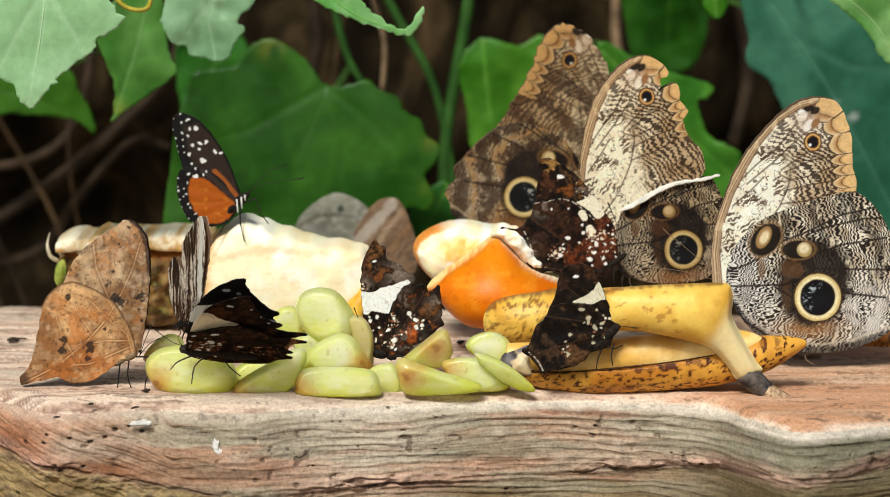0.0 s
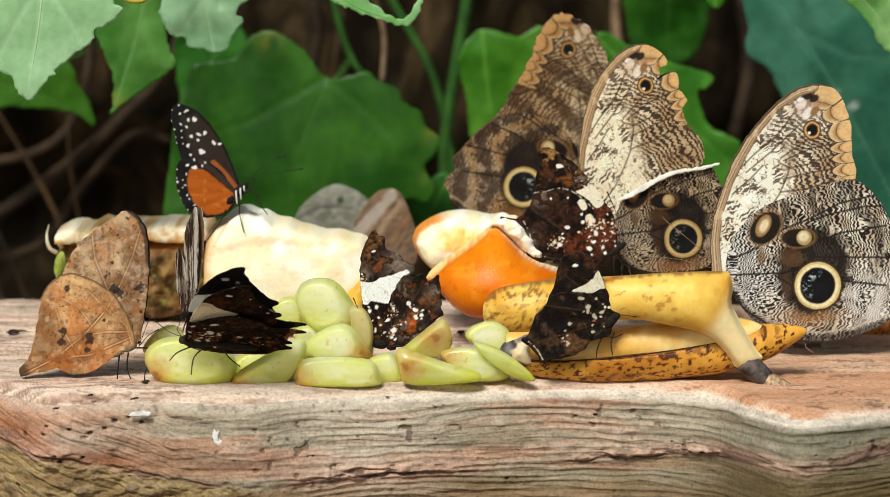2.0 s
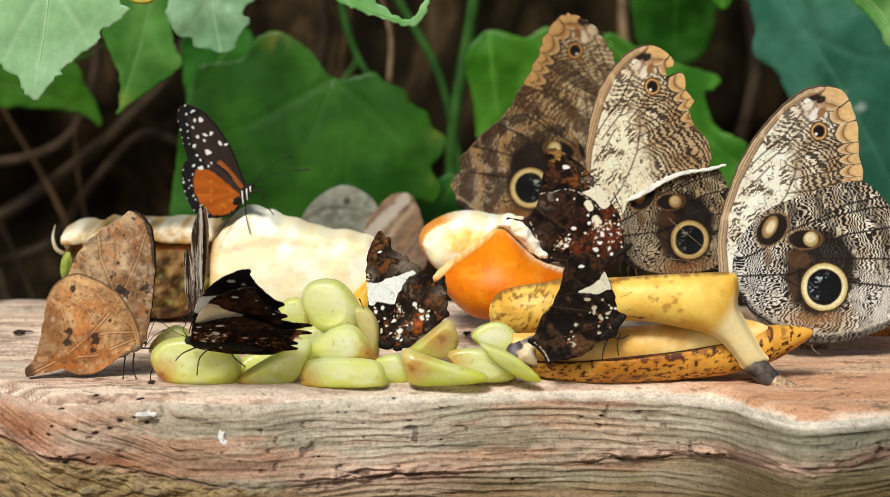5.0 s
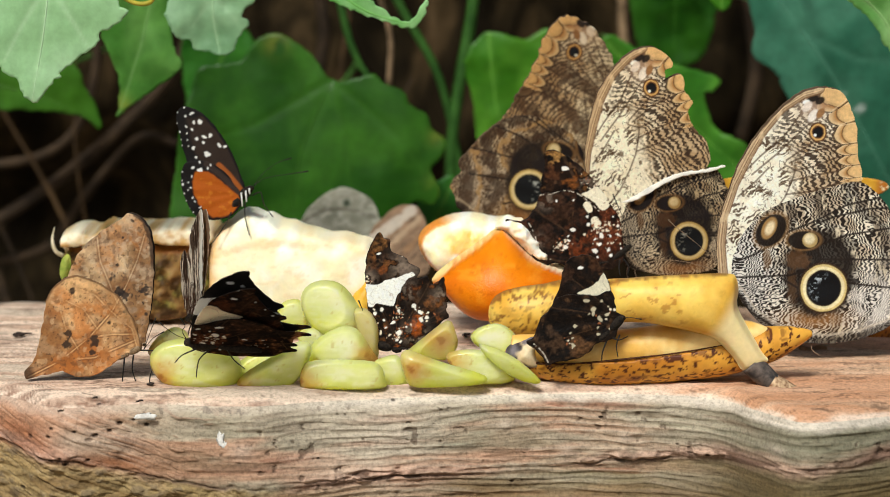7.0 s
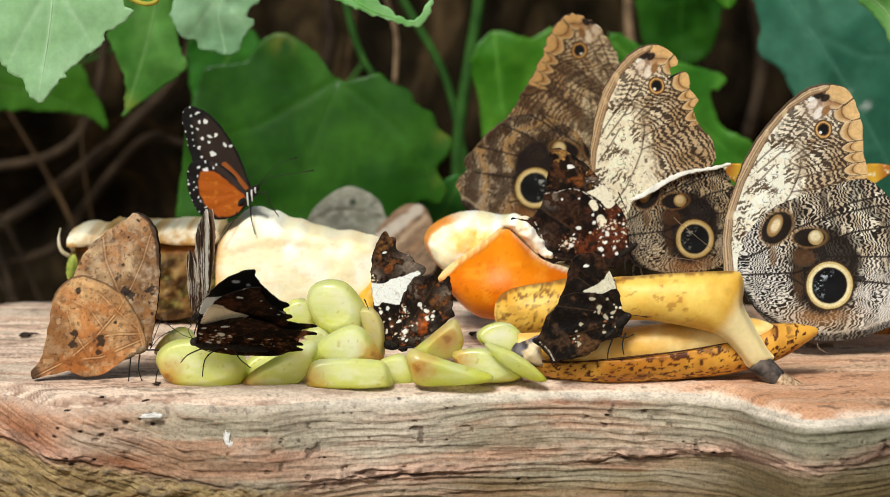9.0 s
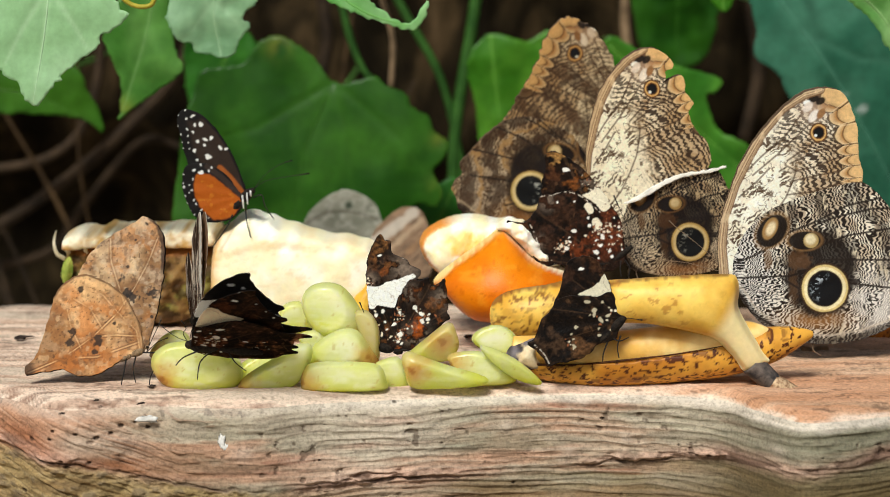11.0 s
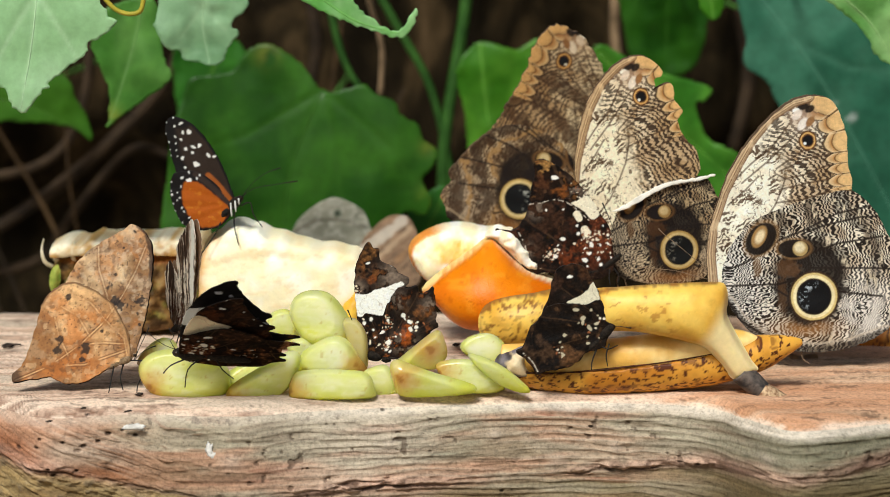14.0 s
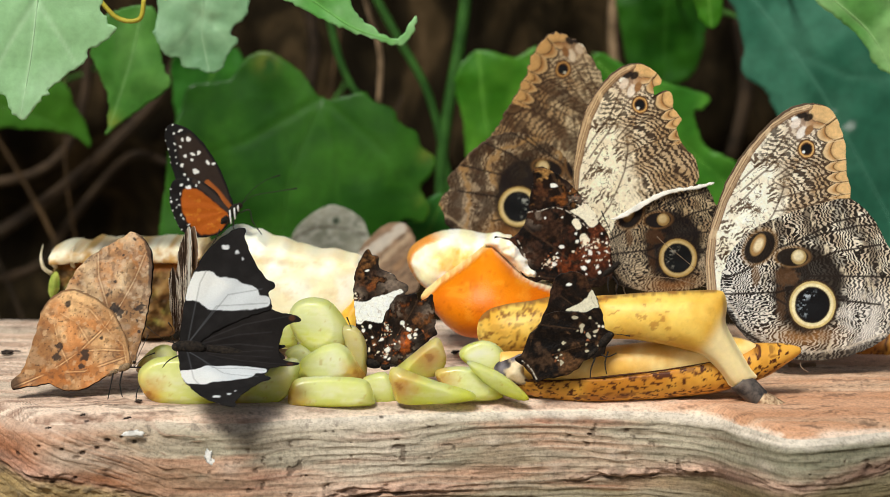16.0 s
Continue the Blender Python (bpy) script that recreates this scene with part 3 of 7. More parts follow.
leaf((-0.1456, 0.3000, 0.1093), [(-20.4, 11.8), (-17.1, 21.7), (-12.1, 29.9), (9.7, 32.8), (12.9, 13.8), (15.1, 2.9), (18.9, -3.6), (13.9, -8.6), (4.6, -15.8), (-3.7, -21.4), (-9.7, -26.4), (-13.6, -28.7), (-12.5, -23.7), (-12.4, -11.1), (-15.1, -2.3), (-17.7, 4.7)],
     [[(4.8, 32.8), (-1.3, 5.5), (-12.5, -27.6)]], srgb(66, 118, 40), srgb(98, 148, 66), srgb(122, 168, 92),
     "drooping mid-green leaf with a dry brown tip", LEAF_FAR, 1.2, 5, yellow=[(-11, -24, 5), (-10, -22, 4)], seed=3, rounding=3)
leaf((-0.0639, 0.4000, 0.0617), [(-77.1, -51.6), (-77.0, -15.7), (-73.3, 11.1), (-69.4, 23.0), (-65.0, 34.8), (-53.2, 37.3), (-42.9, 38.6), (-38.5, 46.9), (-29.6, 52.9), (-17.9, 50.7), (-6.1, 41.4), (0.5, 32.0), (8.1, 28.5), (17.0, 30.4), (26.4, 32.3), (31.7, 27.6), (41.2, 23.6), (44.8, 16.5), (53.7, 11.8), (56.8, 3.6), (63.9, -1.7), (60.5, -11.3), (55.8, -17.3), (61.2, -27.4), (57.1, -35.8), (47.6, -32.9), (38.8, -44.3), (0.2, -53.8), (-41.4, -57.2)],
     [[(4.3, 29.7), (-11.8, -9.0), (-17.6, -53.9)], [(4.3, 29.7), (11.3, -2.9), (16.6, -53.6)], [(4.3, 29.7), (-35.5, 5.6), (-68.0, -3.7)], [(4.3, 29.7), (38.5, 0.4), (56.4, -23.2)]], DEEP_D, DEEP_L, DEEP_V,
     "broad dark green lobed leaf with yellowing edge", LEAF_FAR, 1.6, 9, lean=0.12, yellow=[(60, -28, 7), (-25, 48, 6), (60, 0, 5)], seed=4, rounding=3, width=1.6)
leaf((-0.0312, 0.1600, 0.1423), [(-36.6, 14.2), (-25.6, 5.1), (-14.6, -0.2), (-2.4, -5.4), (9.8, -9.1), (17.6, -10.0), (21.5, -6.1), (23.9, 1.2), (22.4, 2.2), (19.5, -2.2), (16.1, -7.1), (9.8, -6.2), (2.4, -0.9), (-3.7, 6.0), (-7.4, 14.5)],
     [[(-22.0, 9.5), (-2.4, -3.4), (15.9, -8.6)]], srgb(96, 160, 70), srgb(158, 204, 140), srgb(120, 180, 90),
     "bright green leaf edge curling over at its tip", LEAF_NEAR, 0.8, 4, seed=5, rounding=3)
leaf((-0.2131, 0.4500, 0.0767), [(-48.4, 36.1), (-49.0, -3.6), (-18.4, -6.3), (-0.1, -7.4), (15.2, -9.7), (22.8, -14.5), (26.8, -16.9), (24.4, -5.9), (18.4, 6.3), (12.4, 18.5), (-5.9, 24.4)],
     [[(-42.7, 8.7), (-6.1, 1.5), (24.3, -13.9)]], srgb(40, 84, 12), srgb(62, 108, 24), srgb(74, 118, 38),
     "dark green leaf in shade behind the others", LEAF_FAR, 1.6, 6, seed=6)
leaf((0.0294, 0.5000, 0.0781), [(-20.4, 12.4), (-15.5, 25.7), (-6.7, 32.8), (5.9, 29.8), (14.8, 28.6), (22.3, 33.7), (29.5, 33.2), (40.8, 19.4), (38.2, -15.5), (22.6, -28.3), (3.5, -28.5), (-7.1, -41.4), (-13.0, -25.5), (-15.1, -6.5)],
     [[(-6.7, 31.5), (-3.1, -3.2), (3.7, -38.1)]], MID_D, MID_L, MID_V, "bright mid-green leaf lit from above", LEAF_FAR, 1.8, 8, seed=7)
leaf((0.1212, 0.4600, 0.0701), [(-37.7, 39.6), (-22.3, 36.1), (-3.7, 27.7), (24.8, 19.4), (23.1, 12.0), (17.7, 9.4), (24.9, -9.0), (41.1, -18.1), (39.8, -36.8), (22.8, -52.6), (-20.6, -46.8), (-40.0, -3.5)],
     [[(-34.6, 36.6), (-3.2, 6.1), (37.8, -30.6)]], srgb(52, 108, 24), srgb(88, 146, 46), MID_V, "green leaf hanging behind the owl butterflies", LEAF_FAR, 1.8, 8, seed=8)
leaf((0.2015, 0.4200, 0.0836), [(-49.7, 71.0), (-45.7, 53.2), (-40.5, 35.5), (-41.3, 20.5), (-29.7, 11.7), (-23.4, -0.2), (-14.5, -18.2), (-1.7, -45.2), (17.4, -78.4), (35.8, -87.4), (65.5, -71.8), (68.0, 24.7), (54.4, 72.1)],
     [[(-40.6, 65.2), (-0.4, 12.0), (47.4, -72.0)], [(-15.9, 32.7), (14.4, 18.1), (62.3, 15.6)]], BLUE_D, BLUE_L, BLUE_V,
     "large blue-green leaf with pale bird-lime specks", LEAF_FAR, 2.0, 10, seed=9, width=1.6, lime=[(15.9, -7.7, 3.4), (6.2, -0.5, 1.8)])
leaf((0.1895, 0.2000, 0.1401), [(-23.3, 19.8), (-17.4, 7.4), (-7.6, -0.1), (0.2, -7.5), (5.1, -16.6), (9.8, -20.6), (18.4, -22.5), (33.0, -7.2), (31.9, 22.9)],
     [[(-18.1, 14.9), (2.6, -2.5), (13.3, -20.0)]], srgb(96, 150, 72), srgb(140, 182, 112), srgb(150, 190, 120),
     "light green leaf with a brown torn edge", LEAF_FAR, 1.2, 5, seed=10)
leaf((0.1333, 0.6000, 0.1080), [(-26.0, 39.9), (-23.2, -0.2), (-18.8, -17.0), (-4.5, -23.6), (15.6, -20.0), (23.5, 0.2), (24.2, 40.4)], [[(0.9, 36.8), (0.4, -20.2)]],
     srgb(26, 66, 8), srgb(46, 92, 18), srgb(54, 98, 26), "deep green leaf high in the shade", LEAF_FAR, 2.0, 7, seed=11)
leaf((0.1368, 0.3600, 0.1395), [(-9.8, 16.9), (-5.1, -2.9), (1.4, -9.7), (6.4, -3.3), (4.7, 17.1)], [[(-0.9, 14.2), (1.4, -9.1)]],
     MID_D, MID_L, MID_V, "tip of a small bright green leaf", LEAF_FAR, 1.4, 3, seed=12)
leaf((-0.0046, 0.4400, 0.0216), [(-12.2, -3.2), (-6.2, 9.2), (2.3, 13.5), (9.0, 14.8), (12.2, 3.2), (11.1, -12.2), (-6.0, -15.5), (-13.3, -12.5)], [[(9.0, 13.9), (-2.9, -12.4)]],
     srgb(36, 92, 26), srgb(66, 126, 46), MID_V, "small green leaf low behind the fruit", LEAF_FAR, 1.4, 4, seed=13)
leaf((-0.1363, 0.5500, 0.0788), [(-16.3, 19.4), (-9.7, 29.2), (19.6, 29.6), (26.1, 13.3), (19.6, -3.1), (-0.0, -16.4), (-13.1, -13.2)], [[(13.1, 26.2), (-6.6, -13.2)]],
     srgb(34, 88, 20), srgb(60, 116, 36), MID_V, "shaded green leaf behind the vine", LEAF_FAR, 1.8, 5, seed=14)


# ---- stems and roots ----
def stem(points, radii, material, label, name="vine_stem", category="stem"):
    p = np.array(points, float) * 1000
    o = p[0].copy()
    me = tube(p - o, radii, 10, 6)
    ob = part(name, me, material, None)
    ob.location = tuple(o * 0.001)
    return tagged(ob, label, category, "stems behind the board")


STEM_GREEN = mottled("vine_green", srgb(34, 66, 20), srgb(56, 94, 34), 60, 0.5)
STEM_TAN = mottled("dry_vine", srgb(96, 78, 56), srgb(150, 124, 94), 80, 0.75)
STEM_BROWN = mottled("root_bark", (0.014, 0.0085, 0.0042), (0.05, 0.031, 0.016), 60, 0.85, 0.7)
STEM_STRAW = mottled("dry_straw", srgb(48, 35, 20), srgb(82, 62, 38), 70, 0.8)
STEM_YELLOW = mottled("yellow_tendril", srgb(140, 130, 30), srgb(184, 168, 60), 90, 0.5)
stem([(-0.0438, 0.5000, 0.1560), (-0.0247, 0.5000, 0.1217), (-0.0055, 0.5000, 0.0872), (0.0044, 0.5000, 0.0493), (0.0078, 0.5000, 0.0238)], [2.6, 2.2], STEM_GREEN, "green vine stem climbing behind the leaves")
stem([(0.0174, 0.5000, 0.1566), (0.0131, 0.5000, 0.1190), (0.0072, 0.5000, 0.0842), (0.0028, 0.5000, 0.0493), (0.0017, 0.5000, -0.0019)], [3.4, 3.4], STEM_GREEN, "thick green vine stem hanging down")
stem([(-0.0605, 0.4500, 0.1452), (-0.0543, 0.4500, 0.1150), (-0.0475, 0.4500, 0.0967), (-0.0388, 0.4500, 0.0846)], [2.4, 1.8], STEM_GREEN, "green leaf stalk bending down")
stem([(-0.0444, 0.5200, 0.1490), (-0.0366, 0.5200, 0.1237), (-0.0320, 0.5200, 0.1046), (-0.0331, 0.5200, 0.0790)], [1.6, 1.6], STEM_TAN, "dry tan tendril hanging behind the leaf")
stem([(-0.1406, 0.1400, 0.1517), (-0.1347, 0.1400, 0.1451), (-0.1287, 0.1400, 0.1428), (-0.1235, 0.1400, 0.1443), (-0.1220, 0.1400, 0.1519)], [1.0, 1.0], STEM_YELLOW, "thin curled yellow vine tendril")
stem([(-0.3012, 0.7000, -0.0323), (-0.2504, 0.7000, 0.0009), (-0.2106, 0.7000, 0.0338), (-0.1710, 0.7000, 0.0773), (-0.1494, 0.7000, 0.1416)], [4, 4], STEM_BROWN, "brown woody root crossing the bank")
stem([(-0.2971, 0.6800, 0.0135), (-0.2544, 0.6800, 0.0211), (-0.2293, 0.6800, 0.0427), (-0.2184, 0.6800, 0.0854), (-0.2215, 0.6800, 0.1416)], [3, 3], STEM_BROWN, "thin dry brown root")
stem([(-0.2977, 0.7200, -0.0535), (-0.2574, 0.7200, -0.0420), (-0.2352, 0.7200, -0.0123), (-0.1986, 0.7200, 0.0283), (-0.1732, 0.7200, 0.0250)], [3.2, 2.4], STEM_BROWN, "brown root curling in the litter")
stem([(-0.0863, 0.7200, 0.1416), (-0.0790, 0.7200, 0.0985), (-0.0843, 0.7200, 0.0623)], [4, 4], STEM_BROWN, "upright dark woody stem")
for k in range(15):                        # dry stalks and rootlets before the bank
    g = random.Random(k + 40)
    x, y = -0.31 + 0.6 * g.random() ** (1.8 if k % 3 else 0.8), 0.62 + 0.13 * g.random()
    lean, top = g.uniform(-0.16, 0.16), g.uniform(0.02, 0.2)
    stem([(x, y, -0.13), (x + 0.3 * lean, y + 0.01, -0.13 + 0.35 * (top + 0.13)), (x + 0.8 * lean, y - 0.01, -0.13 + 0.7 * (top + 0.13)), (x + lean + g.uniform(-0.02, 0.02), y, top)],
         [g.uniform(1.2, 2.6), g.uniform(0.8, 1.6), 0.6], (STEM_BROWN, STEM_STRAW, STEM_BROWN)[k % 3], "dry brown stalk standing in the litter", "dry_stalk")
stem([(0.1104, 0.7000, 0.1444), (0.1094, 0.7000, 0.1017), (0.1194, 0.7000, 0.0517)], [3, 3], STEM_TAN, "pale dry stem behind the leaves")
stem([(0.1815, 0.7000, 0.1451), (0.1939, 0.7000, 0.0812), (0.1844, 0.7000, 0.0308)], [5, 4], STEM_BROWN, "dark woody stem between the leaves")

# ---- fruit ----
FLESH_CREAM = painted("cream_flesh", 0.35, 500, 0.1, 0.45, 0.0005, Subsurface_Weight=0.1, Subsurface_Radius=(0.006, 0.004, 0.002), Subsurface_Scale=0.5)
PEEL_ORANGE = painted("orange_peel", 0.36, 1100, 0.12, 0.5, 0.0004)
PULP = painted("orange_pulp", 0.25, 700, 0.15, 0.4, 0.0004, Subsurface_Weight=0.3, Subsurface_Radius=(0.006, 0.003, 0.001), Subsurface_Scale=0.5)
BANANA = painted("banana_skin", 0.42, 350, 0.14, 0.25, 0.0003, Subsurface_Weight=0.15, Subsurface_Radius=(0.006, 0.004, 0.001), Subsurface_Scale=0.5)
GRAPE = painted("grape_flesh", 0.16, 300, 0.05, 0.08, 0.0003, Subsurface_Weight=1.0, Subsurface_Radius=(0.010, 0.010, 0.004), Subsurface_Scale=1.0, Transmission_Weight=0.38, IOR=1.36, Specular_IOR_Level=0.5)
RIND = painted("pineapple_rind", 0.6, 400, 0.3, 0.6, 0.0008)
SPINE = mottled("dry_spine", srgb(190, 176, 140), srgb(226, 216, 190), 300, 0.7)
STEM_DARK = mottled("banana_stem", srgb(48, 46, 46), srgb(110, 100, 92), 300, 0.75, 0.6)
SKIN_TIP = painted("bruised_skin", 0.55, 500, 0.25, 0.4, 0.0004)
SKIN_EDGE = mottled("dried_skin", srgb(52, 34, 22), srgb(104, 66, 36), 500, 0.8)
STEM_TIP = mottled("frayed_stem", srgb(120, 84, 58), srgb(206, 180, 144), 600, 0.85, 0.8)
CRUMB = mottled("dark_crumb", (0.015, 0.01, 0.008), (0.06, 0.04, 0.03), 600, 0.85)
LIME = mottled("bird_lime", (0.6, 0.57, 0.52), (0.8, 0.77, 0.72), 500, 0.8)
DRY = mottled("dry_flake", srgb(120, 92, 68), srgb(184, 156, 126), 400, 0.8, 0.6)


def flat_paint(c1, c2, scale=8, seed=0):
    def paint(x, z):
        k = step(0.3, 0.7, fbm(x / scale, z / scale, seed))[:, None]
        return np.array(c1) * (1 - k) + np.array(c2) * k
    return paint


def build_melon():
    ob = thing("melon_wedge", (-0.0668, 0.1500, 0.0326), "thick wedge of pale cream melon flesh resting on the board", "fruit")
    o = [(-34.3, -9.0), (-33.8, 2.1), (-31.8, 11.0), (-28.4, 16.0), (-24.5, 18.0), (-21.5, 21.0), (-17.1, 23.2), (-13.2, 22.5), (-10.3, 20.6), (-7.4, 21.1), (-2.5, 17.7), (2.9, 17.3), (7.3, 14.9), (12.7, 14.0), (18.3, 12.0), (24.4, 12.6), (30.5, 10.7), (36.1, 9.8), (39.1, 0.4), (37.3, -12.0), (34.4, -23.4), (5.0, -25.2), (-24.5, -25.6), (-33.8, -23.9)]

    def paint(x, z):
        c = flat_paint(srgb(250, 238, 196), srgb(254, 250, 228), 10, 3)(x, z)
        c = over(c, 0.3 * step(0.64, 0.74, fbm(x / 5, z / 1.8, 6)), rgb(232, 196, 136))
        c = over(c, 0.4 * step(0.5, 0.7, fbm(x / 16, z / 9, 18)) * step(-4, 6, z), rgb(240, 200, 130))
        edge = line_distance(x, z, o[0:7])[0]
        c = over(c, 0.8 * step(6.0, 0.5, edge + 3 * (fbm(x / 3, z / 3, 7) - 0.5)) * step(-20, -27, x), rgb(222, 162, 76))
        crease = line_distance(x, z, [(-26, 6), (-16, 9), (-4, 11), (8, 9), (20, 9)])[0]
        c = over(c, 0.5 * step(3.0, 0.4, crease + 2.4 * (fbm(x / 3, z / 2, 29) - 0.4)), rgb(214, 178, 124))
        return over(c, 0.8 * step(26, 33, x - 0.1 * z + 3 * (fbm(x / 4, z / 4, 8) - 0.5)) * step(-8, -16, z), rgb(224, 172, 40))
    part("flesh", solid(o, 0.9, paint, 24, rounding=2, rough=1.4, box=0.6, grain=7), FLESH_CREAM, ob)
    r = [(27.0, -12.1), (31.8, -7.1), (37.2, 0.4), (39.2, -4.5), (37.3, -14.5), (34.4, -24.4), (24.6, -25.0)]
    part("rind", solid(r, 0.9, flat_paint(srgb(206, 150, 34), srgb(232, 188, 70), 6, 9), 10, base=-16, rounding=4), PEEL_ORANGE, ob, "yellow rind edge")


def build_pineapple():
    ob = thing("pineapple_half", (-0.1350, 0.1900, 0.0235), "halved pineapple with brown scaly rind and pale cut top", "fruit")
    o = [(-34.4, 2.2), (-32.3, 9.9), (-25.2, 13.0), (-10.0, 13.2), (15.2, 12.9), (34.5, 12.6), (34.9, 0.4), (33.4, -12.5), (22.7, -21.3), (10.0, -23.0), (-15.4, -22.7), (-31.6, -19.8)]

    def paint(x, z):
        c = flat_paint(srgb(84, 58, 30), srgb(140, 106, 58), 4, 5)(x, z)
        eyes = np.sin(x / 1.9 + z / 2.4) * np.sin(x / 1.9 - z / 2.4)
        c = over(c, 0.8 * step(0.2, 0.6, eyes), rgb(150, 120, 70))
        c = over(c, 0.7 * step(0.52, 0.64, fbm(x / 8, z / 6, 12)), rgb(124, 122, 52))
        c = over(c, 0.8 * step(0.56, 0.64, fbm(x / 5, z / 3, 18)), rgb(58, 40, 18))
        return over(c, 0.7 * step(8.0, 9.5, z + 2 * (fbm(x / 3, z, 19) - 0.5)), rgb(150, 92, 34))
    part("rind", solid(o, 0.9, paint, 22, rounding=3, rough=9, box=0.5, grain=5), RIND, ob)
    top = [(-33.3, 9.9), (-34.3, 15.0), (-31.2, 18.1), (-25.2, 19.1), (-18.9, 18.2), (-15.0, 20.8), (-8.7, 19.3), (-3.7, 20.4), (5.2, 19.5), (15.3, 20.6), (25.4, 20.2), (34.0, 20.8), (35.0, 13.2), (22.8, 11.5), (5.1, 12.3), (-10.1, 10.6), (-22.7, 11.5)]
    part("cut_top", solid(top, 0.9, flat_paint(srgb(214, 172, 104), srgb(255, 244, 212), 3, 13), 23, rounding=2, rough=1.6, box=0.9, grain=1.6), FLESH_CREAM, ob, "pale cut flesh")
    for p in ([(-32.3, 7.3), (-35.4, 9.9), (-36.6, 14.9), (-35.5, 20.1)], [(-30.3, 9.9), (-32.3, 13.7), (-31.2, 18.1)], [(-22.7, 10.0), (-23.7, 15.1), (-21.6, 19.2)]):
        part("spine", tube([(p[0][0], -18, p[0][1]), (p[1][0], -20, p[1][1])] + [(a, -20, b) for a, b in p[2:]], [1.0, 0.8, 0.2], 7, 4), SPINE, ob, "dry curved spine")
    g = [(-33.4, -0.4), (-32.4, 6.1), (-29.3, 8.6), (-28.3, 2.3), (-30.9, -4.4)]
    part("leaf_stub", solid(g, 0.8, flat_paint(srgb(120, 140, 50), srgb(170, 176, 80), 3, 14), 3, base=-21, rounding=3), RIND, ob, "green leaf stub")


def build_orange():
    ob = thing("orange_wedge", (0.0231, 0.1200, 0.0331), "cut orange wedge with bright peel and white pith", "fruit")
    o = [(-28.1, -3.7), (-19.1, 4.6), (-8.5, 11.9), (-0.7, 18.0), (2.1, 18.8), (7.0, 14.0), (13.0, 7.8), (19.0, 4.5), (29.1, 0.3), (30.1, -4.5), (25.2, -13.0), (14.6, -18.2), (2.7, -20.3), (-9.3, -19.9), (-16.5, -16.1), (-22.5, -9.9)]

    def paint(x, z):
        c = flat_paint(srgb(212, 106, 0), srgb(230, 130, 0), 18, 2)(x, z)
        d = line_distance(x, z, o[0:5])[0]
        c = over(c, 0.9 * step(1.3, 0.6, d), rgb(252, 226, 150))
        c = over(c, 0.35 * step(0.58, 0.7, fbm(x / 6, z / 3, 11)), rgb(240, 160, 40))
        c = over(c, 0.4 * step(0.68, 0.76, fbm(x / 2.2, z / 1.6, 14)), rgb(176, 72, 0))
        d = line_distance(x, z, o[4:9])[0]
        return over(c, 0.9 * step(1.6, 0.8, d + 0.8 * (fbm(x / 2, z / 2, 15) - 0.5)), rgb(246, 232, 196))
    part("peel", solid(o, 0.9, paint, 26, rounding=3, slope=0.25), PEEL_ORANGE, ob)
    w = [(-2.0, 18.4), (0.4, 21.9), (3.6, 23.6), (6.4, 22.6), (9.6, 22.4), (11.4, 19.6), (14.2, 18.4), (15.0, 15.2), (17.6, 13.0), (18.4, 9.8), (22.0, 7.8), (26.0, 3.6), (20.0, 2.6), (13.0, 6.4), (7.0, 12.6), (2.0, 17.0)]
    part("pith", solid(w, 0.7, flat_paint(srgb(244, 226, 186), srgb(252, 246, 228), 3, 16), 8, base=-1, rounding=3, rough=5, grain=2.6), FLESH_CREAM, ob, "torn white pith")
    ob = thing("orange_half", (0.0065, 0.1600, 0.0394), "halved juicy orange with pale cut face showing", "fruit")
    o = [(-17.8, -0.2), (-16.1, 5.3), (-10.9, 9.3), (-2.6, 12.4), (7.2, 13.0), (16.1, 11.1), (22.0, 12.2), (25.8, 7.7), (19.8, -4.8), (7.6, -14.9), (-2.3, -16.2), (-10.7, -11.6), (-15.2, -6.6)]

    def cut(x, z):
        d = line_distance(x, z, np.array(o + o[:1]))[0]
        c = flat_paint(srgb(250, 236, 190), srgb(255, 251, 234), 5, 4)(x, z)
        core = np.hypot((x - 3.0) / 12.0, (z - 2.0) / 8.0) + 0.9 * (fbm(x / 5, z / 4, 17) - 0.5)
        c = over(c, 0.85 * step(1.0, 0.5, core), rgb(246, 204, 104))
        c = over(c, 0.5 * step(0.55, 0.64, fbm(x / 2.4, z / 2.4, 10)) * step(1.0, 0.6, core), rgb(240, 176, 50))
        return over(c, 0.9 * step(2.2, 1.2, d) * step(13, 3, z + 0.7 * x), rgb(232, 138, 10))
    part("pulp", solid(o, 0.9, cut, 20, rounding=3, rough=3, box=0.3, grain=5), PULP, ob)


def banana_paint(seed, spots_on=0.5, warm=0.0):
    def paint(v):
        x, z = v[:, 0], v[:, 2]
        y = v[:, 1]
        c = flat_paint(rgb(216, 164, 60) * (1 - warm) + rgb(168, 92, 20) * warm, rgb(240, 202, 98) * (1 - warm) + rgb(214, 146, 40) * warm, 14, seed)(x, z)
        s = fbm(x / 1.7, z / 1.3 - y / 1.5, seed + 3, 3)
        c = over(c, np.clip(1.7 * spots_on, 0, 1) * step(0.66 - 0.08 * spots_on, 0.7 - 0.06 * spots_on, s), rgb(84, 42, 18))
        return over(c, 0.8 * spots_on * step(0.62, 0.7, fbm(x / 5, z / 2.6 - y / 3, seed + 5, 4)), rgb(104, 56, 22))
    return paint


